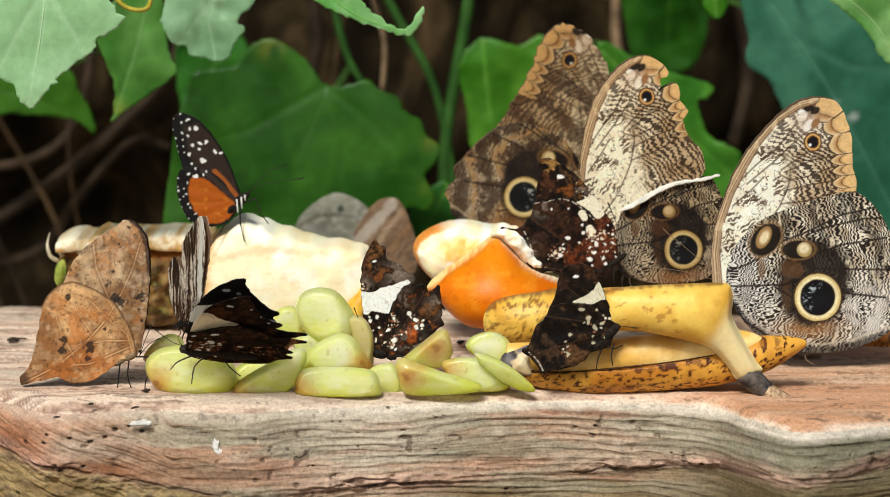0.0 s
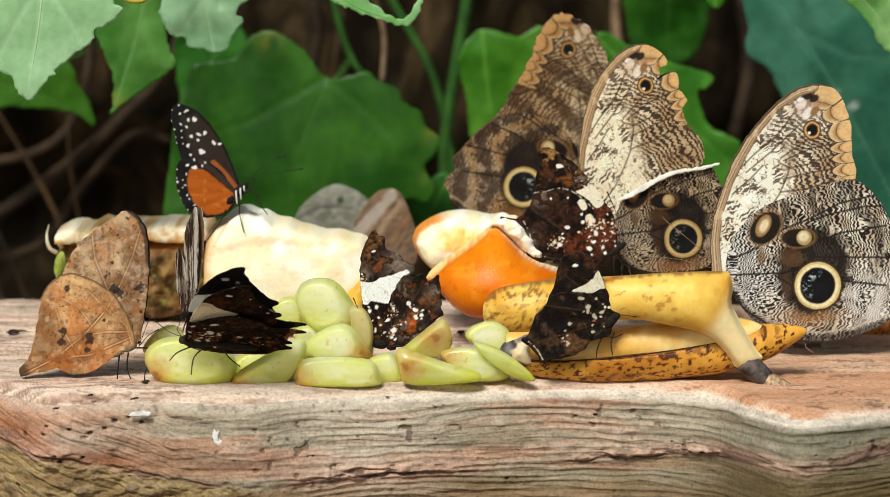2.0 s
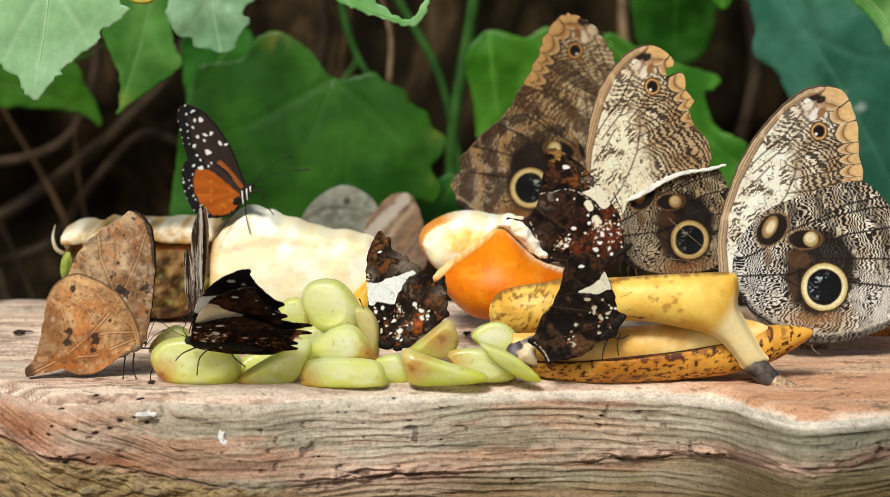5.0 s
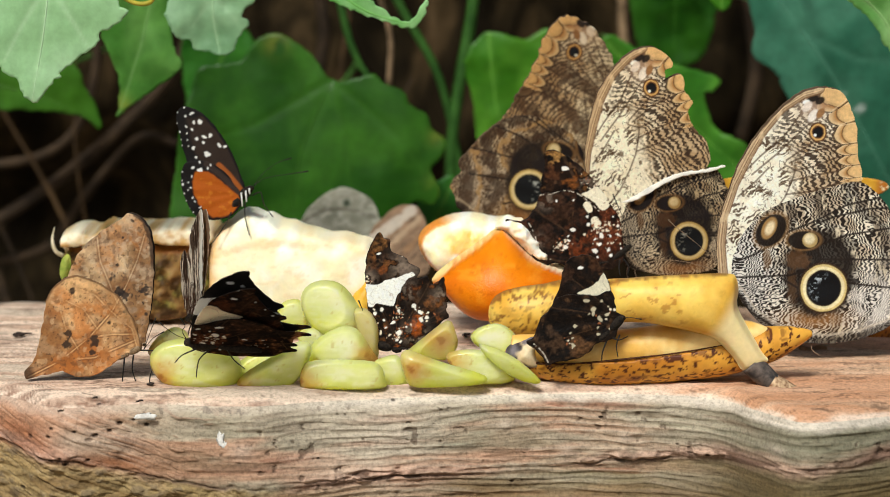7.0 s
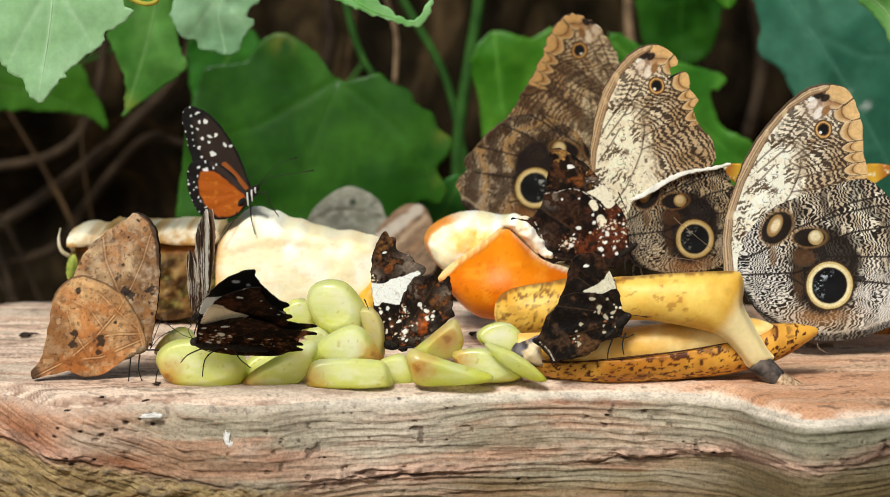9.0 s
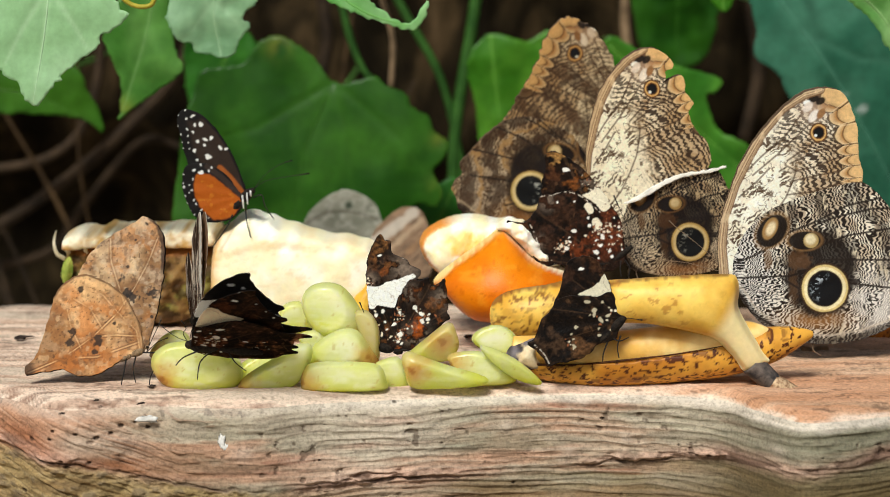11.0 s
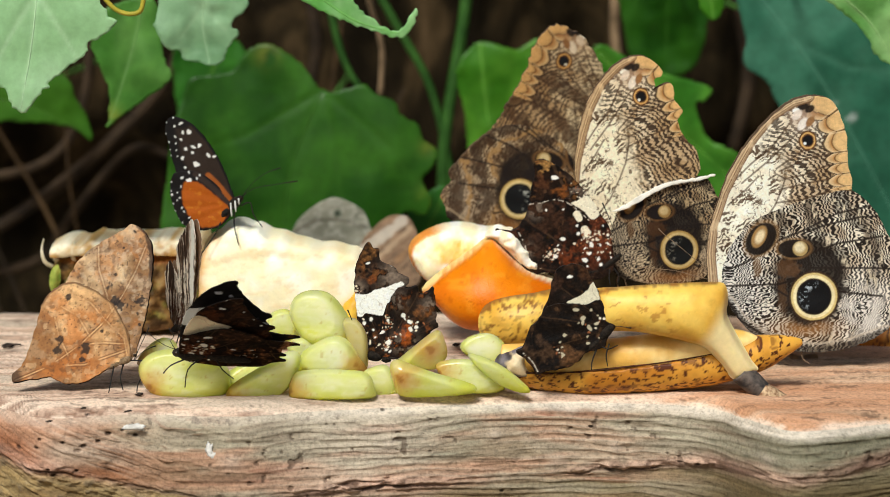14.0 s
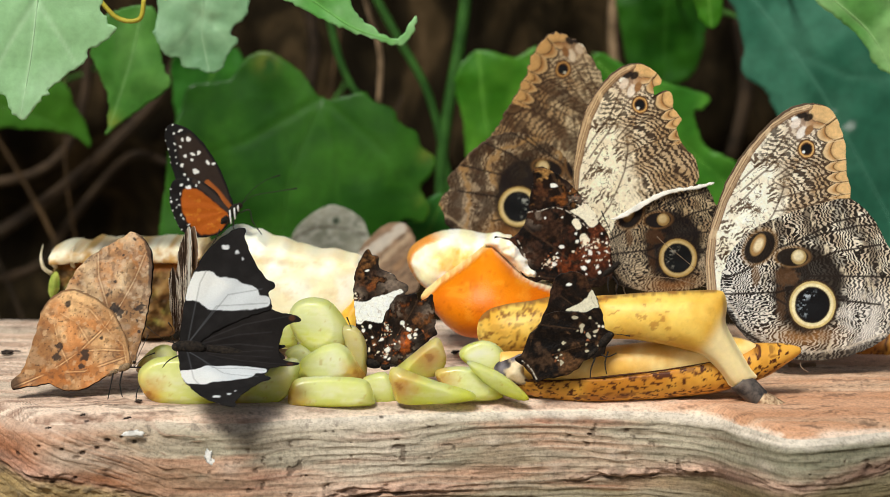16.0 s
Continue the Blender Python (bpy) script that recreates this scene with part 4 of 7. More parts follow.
def build_bananas():
    ob = thing("banana", (0.0739, 0.0500, 0.0091), "split ripe banana in brown-speckled skin lying on the board", "banana")
    p = [(-47.7, 5.2), (-43.8, 3.0), (-33.7, -1.0), (-13.4, -2.4), (11.3, -1.0), (35.9, 1.5), (53.8, 5.4), (63.6, 8.2), (71.6, 10.1)]
    lip = np.array([(-49.5, 3.4), (-47.2, 1.1), (-37.9, -1.1), (-26.9, -1.4), (-1.1, 0.2), (17.5, 2.7), (32.7, 5.6), (51.4, 9.4), (71.5, 11.9)])
    me = tube([(a, 0, b) for a, b in p], [3.5, 6.5, 8.5, 9.5, 9.8, 9.6, 8.0, 5.2, 1.0], 96, 40, squash=0.92, paint=banana_paint(1, 0.8, 0.7))
    for v in me.vertices:                # the upper half of the skin is folded away behind
        top = float(np.interp(v.co.x * 1000, lip[:, 0], lip[:, 1])) * 0.001
        if v.co.z > top and v.co.x < 0.034:
            v.co.z = top + 0.1 * (v.co.z - top)
            v.co.y = 0.5 * v.co.y if v.co.y > 0 else v.co.y * 0.75
    me.update()
    part("skin", me, BANANA, ob)
    q = [(-47.0, 5.0), (-33.7, 3.1), (-13.5, 2.8), (11.1, 5.4), (35.7, 8.8), (48.0, 9.8), (54.8, 9.5)]

    def flesh(v):
        return flat_paint(rgb(228, 176, 84), rgb(248, 218, 146), 8, 19)(v[:, 0], v[:, 2])
    part("flesh", tube([(a, -1.5, b) for a, b in q], [3.9, 6.4, 7.4, 7.8, 7.0, 5.0, 2.0], 40, 14, paint=flesh), FLESH_CREAM, ob, "exposed yellow flesh")
    e = [(-45.4, 3.4), (-37.0, -1.1), (-22.4, -1.4), (-0.0, 1.1), (22.4, 4.1), (38.0, 7.0)]
    part("skin_edge", tube([(a, -8.6 + 0.02 * abs(a), b) for a, b in e], [0.5, 0.55, 0.5, 0.45, 0.45, 0.3], 8, 8), SKIN_EDGE, ob, "dried dark skin edge")
    t = [(-49.4, 2.4), (-47.9, 5.2), (-45.2, 6.5), (-41.2, 7.9), (-37.8, 8.8), (-36.7, 5.7), (-37.1, 2.1), (-35.3, -1.4), (-34.9, -4.1), (-40.0, -3.7), (-44.5, -1.9), (-48.3, -0.1)]

    def bruised(x, z):
        c = flat_paint(srgb(58, 50, 50), srgb(120, 112, 114), 2.5, 27)(x, z)
        pale = np.hypot((x + 38.5) / 6.0, (z - 2.6) / 5.0) + 0.8 * (fbm(x / 2, z / 2, 28) - 0.5)
        c = over(c, step(1.15, 0.85, pale), rgb(226, 200, 158))
        return over(c, 0.6 * step(0.6, 0.3, pale), rgb(244, 228, 190))
    part("tip", solid(t, 0.5, bruised, 6, base=-4.5, rounding=3, rough=1.2, grain=3), SKIN_TIP, ob, "grey bruised tip with pale split flesh")

    ob = thing("banana_piece", (0.0951, 0.0420, 0.0299), "yellow banana end with its dark stem lying across another", "banana")
    o = [(-33.1, 10.0), (-22.5, 12.1), (-2.5, 13.5), (15.7, 14.1), (19.3, 12.3), (20.3, 7.0), (20.0, 1.1), (24.7, -7.9), (30.3, -17.3), (32.6, -20.4), (27.7, -23.2), (22.9, -24.6), (18.7, -19.7), (11.4, -12.1), (0.2, -8.6), (-15.4, -5.6), (-31.1, -3.9)]

    def paint(x, z):
        c = banana_paint(2, 0.05)(np.stack([x, 0 * x, z], 1))
        top = line_distance(x, z, o[0:4])[0]
        c = over(c, 0.8 * step(1.0, 0.3, top + 1.2 * (fbm(x / 1.5, z, 22) - 0.4)), rgb(110, 66, 30))
        c = over(c, 0.6 * step(0.64, 0.7, fbm(x / 3, z / 2.2, 23, 4)) * step(4, -6, x), rgb(160, 96, 36))
        # paler neck, its colour also brightened to offset shade on the underside
        return over(c, 0.75 * step(4, 12, x + 0.6 * (-z - 12)), rgb(252, 240, 186))
    part("skin", solid(o, 0.6, paint, 12, rounding=3), BANANA, ob)
    s = [(25.5, -21.2), (29.6, -25.0), (34.6, -29.5)]
    part("stem", tube([(a, -1.0, b) for a, b in s], [4.6, 4.4, 3.8], 14, 4, paint=None), STEM_DARK, ob, "charred grey stem")
    s = [(33.2, -28.6), (37.3, -31.3), (41.9, -33.5), (46.4, -35.7)]
    part("stem_tip", tube([(a, -1.5, b) for a, b in s], [3.9, 4.4, 3.8, 2.4], 9, 3), STEM_TIP, ob, "frayed woody tip")
    for k, d in enumerate(((0, -2), (2, 1), (-1, 3))):
        part("fibre", tube([(s[1][0] + d[0], -4.5, s[1][1] + d[1]), (s[2][0] + d[1], -4.8, s[2][1] + d[0]), (s[3][0] + 2 + k, -4.0, s[3][1] - 1 + d[1])], [0.8, 0.6, 0.3], 5, 3), STEM_TIP, ob)

    ob = thing("banana_skin", (0.0330, 0.0850, 0.0245), "speckled yellow banana skin end standing on the board", "banana")
    o = [(-14.5, -6.0), (-13.9, 0.3), (-10.0, 4.6), (-2.4, 7.0), (8.0, 8.5), (17.7, 10.0), (24.3, 2.6), (19.9, -11.5), (6.0, -14.5), (-5.6, -13.2), (-12.1, -10.5)]

    def skin(x, z):
        c = banana_paint(3, 0.25)(np.stack([x, 0 * x, z], 1))
        c = over(c, 0.85 * step(0.66, 0.7, fbm(x / 1.3, z / 1.6, 25, 2)), rgb(120, 72, 26))
        return over(c, 0.85 * step(0.9, 0.4, line_distance(x, z, o[1:6])[0]), rgb(132, 84, 40))
    part("skin", solid(o, 0.8, skin, 13, rounding=3), BANANA, ob)

    ob = thing("banana", (0.1878, 0.1600, -0.0007), "overripe brown banana end on the board behind the owl", "banana")
    p = [(-14.7, -4.4), (-2.4, -1.0), (12.3, 2.1), (27.1, 4.8)]
    part("skin", tube([(a, 0, b) for a, b in p], [3, 8, 10, 10], 40, 16, paint=banana_paint(7, 1.0, 0.9)), BANANA, ob)


def grape(at, outline, depth, seed, brown=None, pale=0.5, pink=0.0, cut=(0.0, 0.1, 0.6)):
    ob = thing("grape", at, "cut green grape with moist translucent flesh", "grape", "grapes on the board")
    o = np.array(outline)
    c0 = o.mean(0)
    r = np.hypot(*(o - c0).T).max()

    poly = np.concatenate([spline(outline, 4), spline(outline, 4)[:1]])

    def paint(x, z):
        n, t = fbm(x / 9, z / 9, seed + 100), fbm(x / 2.2, z / 2.2, seed + 105)
        # ripe: translucent glow put into the colour, paler towards the top
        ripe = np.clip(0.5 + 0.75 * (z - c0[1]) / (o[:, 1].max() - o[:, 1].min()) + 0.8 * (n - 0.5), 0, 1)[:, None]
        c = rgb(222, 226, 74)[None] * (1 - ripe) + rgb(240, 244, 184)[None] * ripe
        rim = line_distance(x, z, poly)[0] + 1.2 * (t - 0.5)
        slant = (x - c0[0]) * math.cos(seed * 1.7) * 0.6 + (z - c0[1]) * 1.0
        face = step(1.0, 0.4 * r, rim) * step(-0.6 * r, 0.6 * r, slant + 0.3 * r * (n - 0.5))
        c = over(c, (0.25 + 0.6 * pale) * face, rgb(250, 252, 222))
        fib = fbm((x - c0[0]) / 6 + (z - c0[1]) / 11, (z - c0[1]) / 2.0, seed + 130)
        c = over(c, 0.25 * step(0.55, 0.68, fib) * step(1.5, 4.0, rim), rgb(252, 252, 226))
        c = over(c, 0.2 * step(0.44, 0.34, fib) * step(1.5, 4.0, rim), rgb(200, 206, 84))
        c = over(c, 0.5 * step(0.72, 0.78, t), rgb(198, 166, 84))
        # greener skin at the rim, which also paints in a translucent look
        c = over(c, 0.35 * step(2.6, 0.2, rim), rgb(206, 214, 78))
        if brown:
            d = np.hypot(x - brown[0], z - brown[1]) + 5 * (fbm(x / 3, z / 3, seed + 120) - 0.5)
            c = over(c, 0.8 * step(11, 1, d), rgb(216, 160, 78))
            c = over(c, 0.7 * step(2.4, 0.6, d + 2 * (t - 0.5)), rgb(160, 98, 44))
        return over(c, np.full(len(x), pink), rgb(222, 190, 140))
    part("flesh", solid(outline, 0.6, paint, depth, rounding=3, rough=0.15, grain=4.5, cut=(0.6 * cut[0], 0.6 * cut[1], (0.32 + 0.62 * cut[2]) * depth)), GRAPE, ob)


def build_grapes():
    grape((-0.0448, 0.0650, 0.0247), [(-12.3, 2.6), (-10.3, 9.1), (-4.4, 12.1), (3.4, 11.1), (9.1, 5.2), (12.5, -1.7), (11.2, -7.3), (3.5, -10.1), (-4.3, -10.2), (-8.8, -5.6)], 11, 0, (14.8, -9.1), pale=0.7, cut=(0.25, -0.3, 0.75))
    grape((-0.0972, 0.0420, 0.0065), [(-17.6, 3.2), (-14.0, 7.8), (-7.8, 10.1), (3.4, 9.8), (15.6, 4.9), (18.5, -2.1), (14.9, -9.1), (-1.1, -10.2), (-11.0, -8.5), (-16.3, -3.1)], 11, 1, (-12.7, -4.0), 0.35, cut=(0.05, -0.5, 0.7))
    grape((-0.0657, 0.0380, 0.0053), [(-14.9, -6.7), (-12.2, -1.7), (-1.6, 5.2), (9.5, 11.6), (14.4, 10.3), (13.5, 3.5), (9.1, -3.7), (1.1, -8.8), (-10.0, -9.8)], 8, 2, (-12.7, -5.8), 0.3, cut=(-0.2, 0.45, 0.55))
    grape((-0.0389, 0.0340, 0.0041), [(-16.6, -4.0), (-15.7, 2.8), (-11.1, 6.0), (4.4, 6.3), (13.9, 4.9), (16.6, -1.0), (14.9, -5.2), (-12.2, -5.8)], 8, 3, (-15.7, -1.7), 0.5, cut=(0, -0.5, 0.6))
    grape((-0.0392, 0.0520, 0.0127), [(-14.4, -4.7), (-11.7, 1.7), (-2.1, 7.3), (5.1, 6.9), (11.0, -1.3), (13.3, -6.7), (0.7, -7.3), (-12.8, -7.0)], 10, 4, (10.8, -4.0), 0.6, cut=(0.2, -0.45, 0.7))
    grape((-0.0002, 0.0340, 0.0061), [(-16.2, 5.7), (-13.4, 8.4), (-7.1, 6.2), (2.2, 2.9), (16.6, -1.6), (15.1, -5.2), (-2.1, -6.6), (-12.3, -6.0), (-14.8, -0.6)], 7, 5, (-11.5, 2.1), 0.4, cut=(0.1, 0.5, 0.5))
    grape((-0.0192, 0.0450, 0.0038), [(-8.3, 2.9), (-3.4, 5.9), (1.5, 6.4), (4.7, 1.4), (6.5, -5.8), (-1.1, -7.1), (-5.6, -4.6)], 7, 6, pale=0.3, cut=(0.3, -0.2, 0.6))
    grape((-0.0026, 0.0580, 0.0137), [(-11.7, -4.9), (-4.5, 2.0), (4.4, 8.5), (7.6, 4.0), (8.4, -2.2), (3.7, -7.5), (-4.5, -6.9)], 8, 7, (1.8, 1.6), 0.1, 0.25, cut=(-0.3, 0.3, 0.5))
    grape((0.0154, 0.0440, 0.0057), [(-14.3, 4.4), (-6.8, 7.2), (2.6, 6.4), (10.2, 2.8), (13.0, -4.9), (2.3, -6.8), (-6.2, -5.1)], 8, 8, (-13.0, 2.6), pale=0.4, cut=(0.2, -0.4, 0.6))
    grape((0.0204, 0.0560, 0.0154), [(-9.5, 0.4), (-6.4, 4.1), (0.4, 6.0), (6.3, 3.7), (10.4, -2.6), (8.7, -7.9), (-0.4, -6.0), (-6.7, -3.3)], 7, 9, pale=0.9, cut=(0.1, -0.6, 0.55))
    grape((0.0264, 0.0360, 0.0089), [(-12.5, 7.7), (-4.5, 5.6), (4.0, 0.7), (12.1, -6.9), (7.7, -7.8), (-0.4, -4.7), (-8.4, 1.5)], 4, 10, pale=0.2, cut=(0.2, 0.5, 0.4))
    grape((-0.1101, 0.0700, 0.0111), [(-8.7, -5.2), (-5.0, 1.3), (1.8, 5.6), (7.3, 3.3), (7.3, -4.1), (-2.3, -7.5)], 8, 11, (-7.8, -4.7), pale=0.4, cut=(0, -0.4, 0.6))
    grape((-0.0713, 0.0550, 0.0055), [(-10.6, -1.3), (-3.4, 3.6), (5.6, 5.6), (11.1, 2.4), (3.4, -4.1), (-7.9, -6.5)], 8, 12, pale=0.8, cut=(0, -0.6, 0.5))
    grape((-0.0618, 0.0850, 0.0193), [(-6.2, -1.0), (-3.5, 5.4), (3.0, 6.6), (6.2, 1.9), (6.7, -6.0), (-1.1, -6.1)], 7, 13, pale=0.6, cut=(0, -0.3, 0.6))
    grape((-0.0298, 0.0600, 0.0165), [(-6.4, 9.1), (-0.1, 9.6), (4.1, 2.3), (3.7, -11.5), (-0.9, -6.9), (-4.5, 1.8)], 6, 14, pale=0.3, pink=0.6, cut=(0.3, 0, 0.6))
    grape((-0.0524, 0.0600, 0.0144), [(-5.9, 0.9), (1.1, 4.6), (5.9, -0.4), (0.0, -5.1)], 6, 15, pale=0.2, cut=(0, 0, 0.6))


def small(name, at, size, axis, material, label, category, seed, rough=0.5):
    ob = part(name, blob((0, 0, 0), size, axis, 12, rough, seed), material, None)
    ob.location = at
    return tagged(ob, label, category)


def build_bits():
    for k, (at, s) in enumerate((((-0.1812, 0.1436, 0.0010), (4.2, 1.5, 1.0)), ((-0.1824, 0.1393, 0.0010), (2.0, 1.6, 1.0)), ((-0.1134, 0.0307, 0.0010), (1.6, 1.2, 0.9)), ((0.0098, 0.1466, 0.0010), (1.8, 1.6, 1.2)),
                               ((-0.1143, 0.0020, 0.0000), (2.0, 0.9, 0.6)), ((-0.1318, 0.0076, 0.0000), (1.3, 0.9, 0.6)), ((-0.1412, -0.0176, 0.0000), (1.5, 0.9, 0.6)))):
        small("crumb", at, (s[0], 0.8 * s[1], 0.5 * s[2]), (1, 0.3 * k, 0), CRUMB, "dark dry crumb lying on the board", "crumb", k, 1.1)
    small("pale_pebble", (-0.1754, 0.2091, 0.0030), (3.2, 2.8, 3.0), (1, 0, 0), LIME, "small pale round fruit bit on the board", "crumb", 3, 0.3)
    for k, (at, s) in enumerate((((-0.1126, 0.0060, -0.0069), (4.2, 0.3, 1.2)), ((-0.0840, 0.0040, -0.0150), (1.5, 0.3, 2.3)), ((-0.0831, 0.0040, -0.0172), (1.7, 0.3, 1.3)))):
        small("bird_dropping", at, s, (1, 0, 0), LIME, "dried white dropping on the board's edge", "dropping", k + 20, 1.0)
    for k, p in enumerate(([(-6.0, 1.9), (-4.7, -1.5), (-1.8, -3.4), (0.0, 0.0)], [(-0.5, 0.5), (1.0, -2.4), (5.4, -2.9), (6.2, 1.0)])):
        ob = thing("dry_flake", (0.1552, 0.1200, 0.0006), "dry curled brown leaf flake under the owl butterfly", "flake")
        part("blade", membrane(p, 0.6, plain_paint(rgb(150, 122, 94)), plain_paint(rgb(120, 96, 72)), lambda x, z: 2 * np.sin(x / 3), 0.4, 3), PETAL, ob)


def plain_paint(c):
    return lambda x, z: np.asarray(c) * (0.7 + 0.6 * fbm(x / 3, z / 3, 8))[:, None]


PETAL = painted("dry_petal", 0.7, 500, 0.35, 0.5, 0.0004)
build_melon()
build_pineapple()
build_orange()
build_bananas()
build_grapes()
build_bits()

# ---- butterflies ----
def plain(c):
    return lambda x, z: np.asarray(c) * (0.75 + 0.5 * fbm(x / 5, z / 5, 8))[:, None]


def spots(c, x, z, marks, colour, soft=0.35, wob=0.3):
    x, z = x + wob * 2.4 * (vnoise(x / 1.1, z / 1.1, 61) - 0.5), z + wob * 2.4 * (vnoise(x / 1.1, z / 1.1, 64) - 0.5)
    for k, (px, pz, r) in enumerate(marks):
        a, q = (k * 2.4) % math.pi, 0.75 + 0.5 * ((k * 0.618) % 1)
        u, v = (x - px) * math.cos(a) + (z - pz) * math.sin(a), (z - pz) * math.cos(a) - (x - px) * math.sin(a)
        c = over(c, step(r + soft, r - soft, np.hypot(u * q, v / q)), colour)
    return c


def wings(ob, outlines, ventral, dorsal, gap=0.5, h=0.4, far_h=1.0, material=None, bow=2.0, rounding=6, spread=0.0, fray=0.25):
    """Two wings on either side of a butterfly; outlines in millimetres from the wing root."""
    made = []
    for side, hh in ((-1, h), (1, far_h)):
        for k, o in enumerate(outlines):
            off = side * (gap + 0.4 * k)
            ripple = 0.9
            shape = lambda x, z, o=off, s=side, q=ripple: o + s * (bow * 0.5 * np.clip(np.hypot(x, z) / 60, 0, 1.4) ** 2 + spread * np.clip(z, 0, 100)
                                                                   + q * (fbm(x / 11, z / 11, 5) - 0.5) + 0.16 * np.sin(np.arctan2(z, x) * 17) * np.clip(np.hypot(x, z) / 25, 0, 1))
            front, back = (ventral, dorsal) if side < 0 else (dorsal, ventral)
            made.append(part(("forewing", "hindwing")[k], membrane(o, hh, front[k], back[k], shape, rounding=rounding, fray=fray, seed=k + 11), material or WING, ob))
    return made


def insect_body(ob, line, thick, antennae=(), legs=(), material=None, leg_material=None, y=0.0):
    """line: abdomen's end, waist, thorax, head (x, z in millimetres)."""
    (ax, az), (wx, wz), (tx, tz), (hx, hz) = line
    material = material or BODY_DARK
    part("abdomen", tube([(ax, y, az), ((ax + wx) / 2, y, (az + wz) / 2), (wx, y, wz)], [thick * 0.25, thick * 0.8, thick * 0.62], 12, 5), material, ob)
    part("thorax", blob((tx, y, tz), (math.hypot(tx - wx, tz - wz) * 1.05, thick, thick), (tx - wx, 0, tz - wz)), material, ob)
    head = part("head", blob((hx, y, hz), (thick * 0.62, thick * 0.62, thick * 0.6)), material, ob)
    for s in (-1, 1):
        part("eye", blob((hx, y + s * thick * 0.45, hz), (thick * 0.36, thick * 0.28, thick * 0.36)), EYE, head)
    for k, a in enumerate(antennae):
        part("antenna", tube([(p[0], y + (-0.6 if k % 2 == 0 else 0.6) * (1 + i * 1.5), p[1]) for i, p in enumerate(a)], [0.17, 0.13, 0.12, 0.14, 0.32], 6, 3), leg_material or LEG, ob)
    for k, a in enumerate(legs):
        part("leg", tube([(p[0], y - 0.8 - 1.2 * i, p[1]) for i, p in enumerate(a)], [0.34, 0.25, 0.2], 6, 3), leg_material or LEG, ob)


# -- owl butterflies: one marking for all, laid on by its two eyespots --
def owl_frame(points, marks=((1430, -245), (1441, -519)), mirror=False):
    """From a wing's millimetres to the marking's own units, so that the two points lie on the two marks (small spot and eyespot)."""
    s = -1 if mirror else 1
    a0, a1 = (complex(s * x, z) for x, z in points)
    b0, b1 = (complex(*m) for m in marks)
    k = (b1 - b0) / (a1 - a0)

    def to(x, z):
        w = k * (s * x + 1j * z - a0) + b0
        return w.real, -w.imag
    return to


COSTA = [(1256, 490), (1253, 440), (1259, 390), (1279, 332), (1304, 284), (1330, 240), (1364, 200), (1403, 176), (1431, 169)]
MARGIN = [(1436, 168), (1461, 176), (1478, 198), (1489, 228), (1495, 263), (1499, 293), (1503, 332)]
FORE_VEINS = [[(1316, 318), (1361, 280), (1411, 233), (1451, 203), (1479, 194)], [(1376, 293), (1421, 263), (1456, 240), (1491, 227)], [(1381, 298), (1431, 276), (1495, 265)],
              [(1389, 311), (1421, 306), (1461, 290), (1498, 284)], [(1381, 330), (1421, 321), (1461, 314), (1499, 303)], [(1376, 353), (1421, 348), (1481, 330), (1502, 325)],
              [(1356, 383), (1373, 358), (1386, 328), (1391, 311), (1376, 303), (1362, 312)], [(1286, 330), (1330, 286), (1372, 250), (1405, 205)], [(1292, 356), (1322, 330), (1345, 306)], [(1300, 440), (1330, 415), (1356, 383)]]
HIND_VEINS = [[(1429, 448), (1436, 468), (1549, 470), (1580, 472)], [(1436, 468), (1416, 486), (1381, 496), (1281, 498)], [(1281, 473), (1321, 458), (1356, 438), (1381, 418), (1421, 403), (1481, 373), (1560, 356)],
              [(1426, 446), (1481, 426), (1560, 414)], [(1381, 428), (1411, 423), (1426, 448)], [(1421, 408), (1461, 393), (1521, 380), (1580, 378)], [(1416, 488), (1461, 508), (1560, 520)],
              [(1371, 503), (1411, 528), (1481, 558)], [(1281, 508), (1311, 558), (1371, 598)]]


def striae(p, q, lam, warp, seed, centre=(1265, 515)):
    """Fine broken wavy lines across the wing, round its root."""
    r = np.hypot(p - centre[0], q - centre[1])
    a = np.arctan2(q - centre[1], p - centre[0])
    zig = np.abs(((a * r / 8.5 + 1.6 * fbm(p / 17, q / 17, seed + 2, 2)) % 1) - 0.5) * 4 - 1
    ph = r + warp * (fbm(p / 30, q / 30, seed, 2) - 0.5) + 1.5 * zig + 3.6 * (vnoise(p / 6, q / 6, seed + 4) - 0.5)
    return np.sin(2 * math.pi * ph / lam)


def margin_cells(p, q):
    """Distance from the outer margin, and 0 in the middle of a cell to 1 at the veins that bound it."""
    d, s = line_distance(p, q, MARGIN)
    ends = [0.0] + [float(line_distance(np.array([v[-1][0]]), np.array([v[-1][1]]), MARGIN)[1][0]) for v in FORE_VEINS[:6]] + [1.0]
    u = np.interp(s, ends, np.arange(len(ends)))
    return d, s, 2 * np.abs(u % 1 - 0.5)


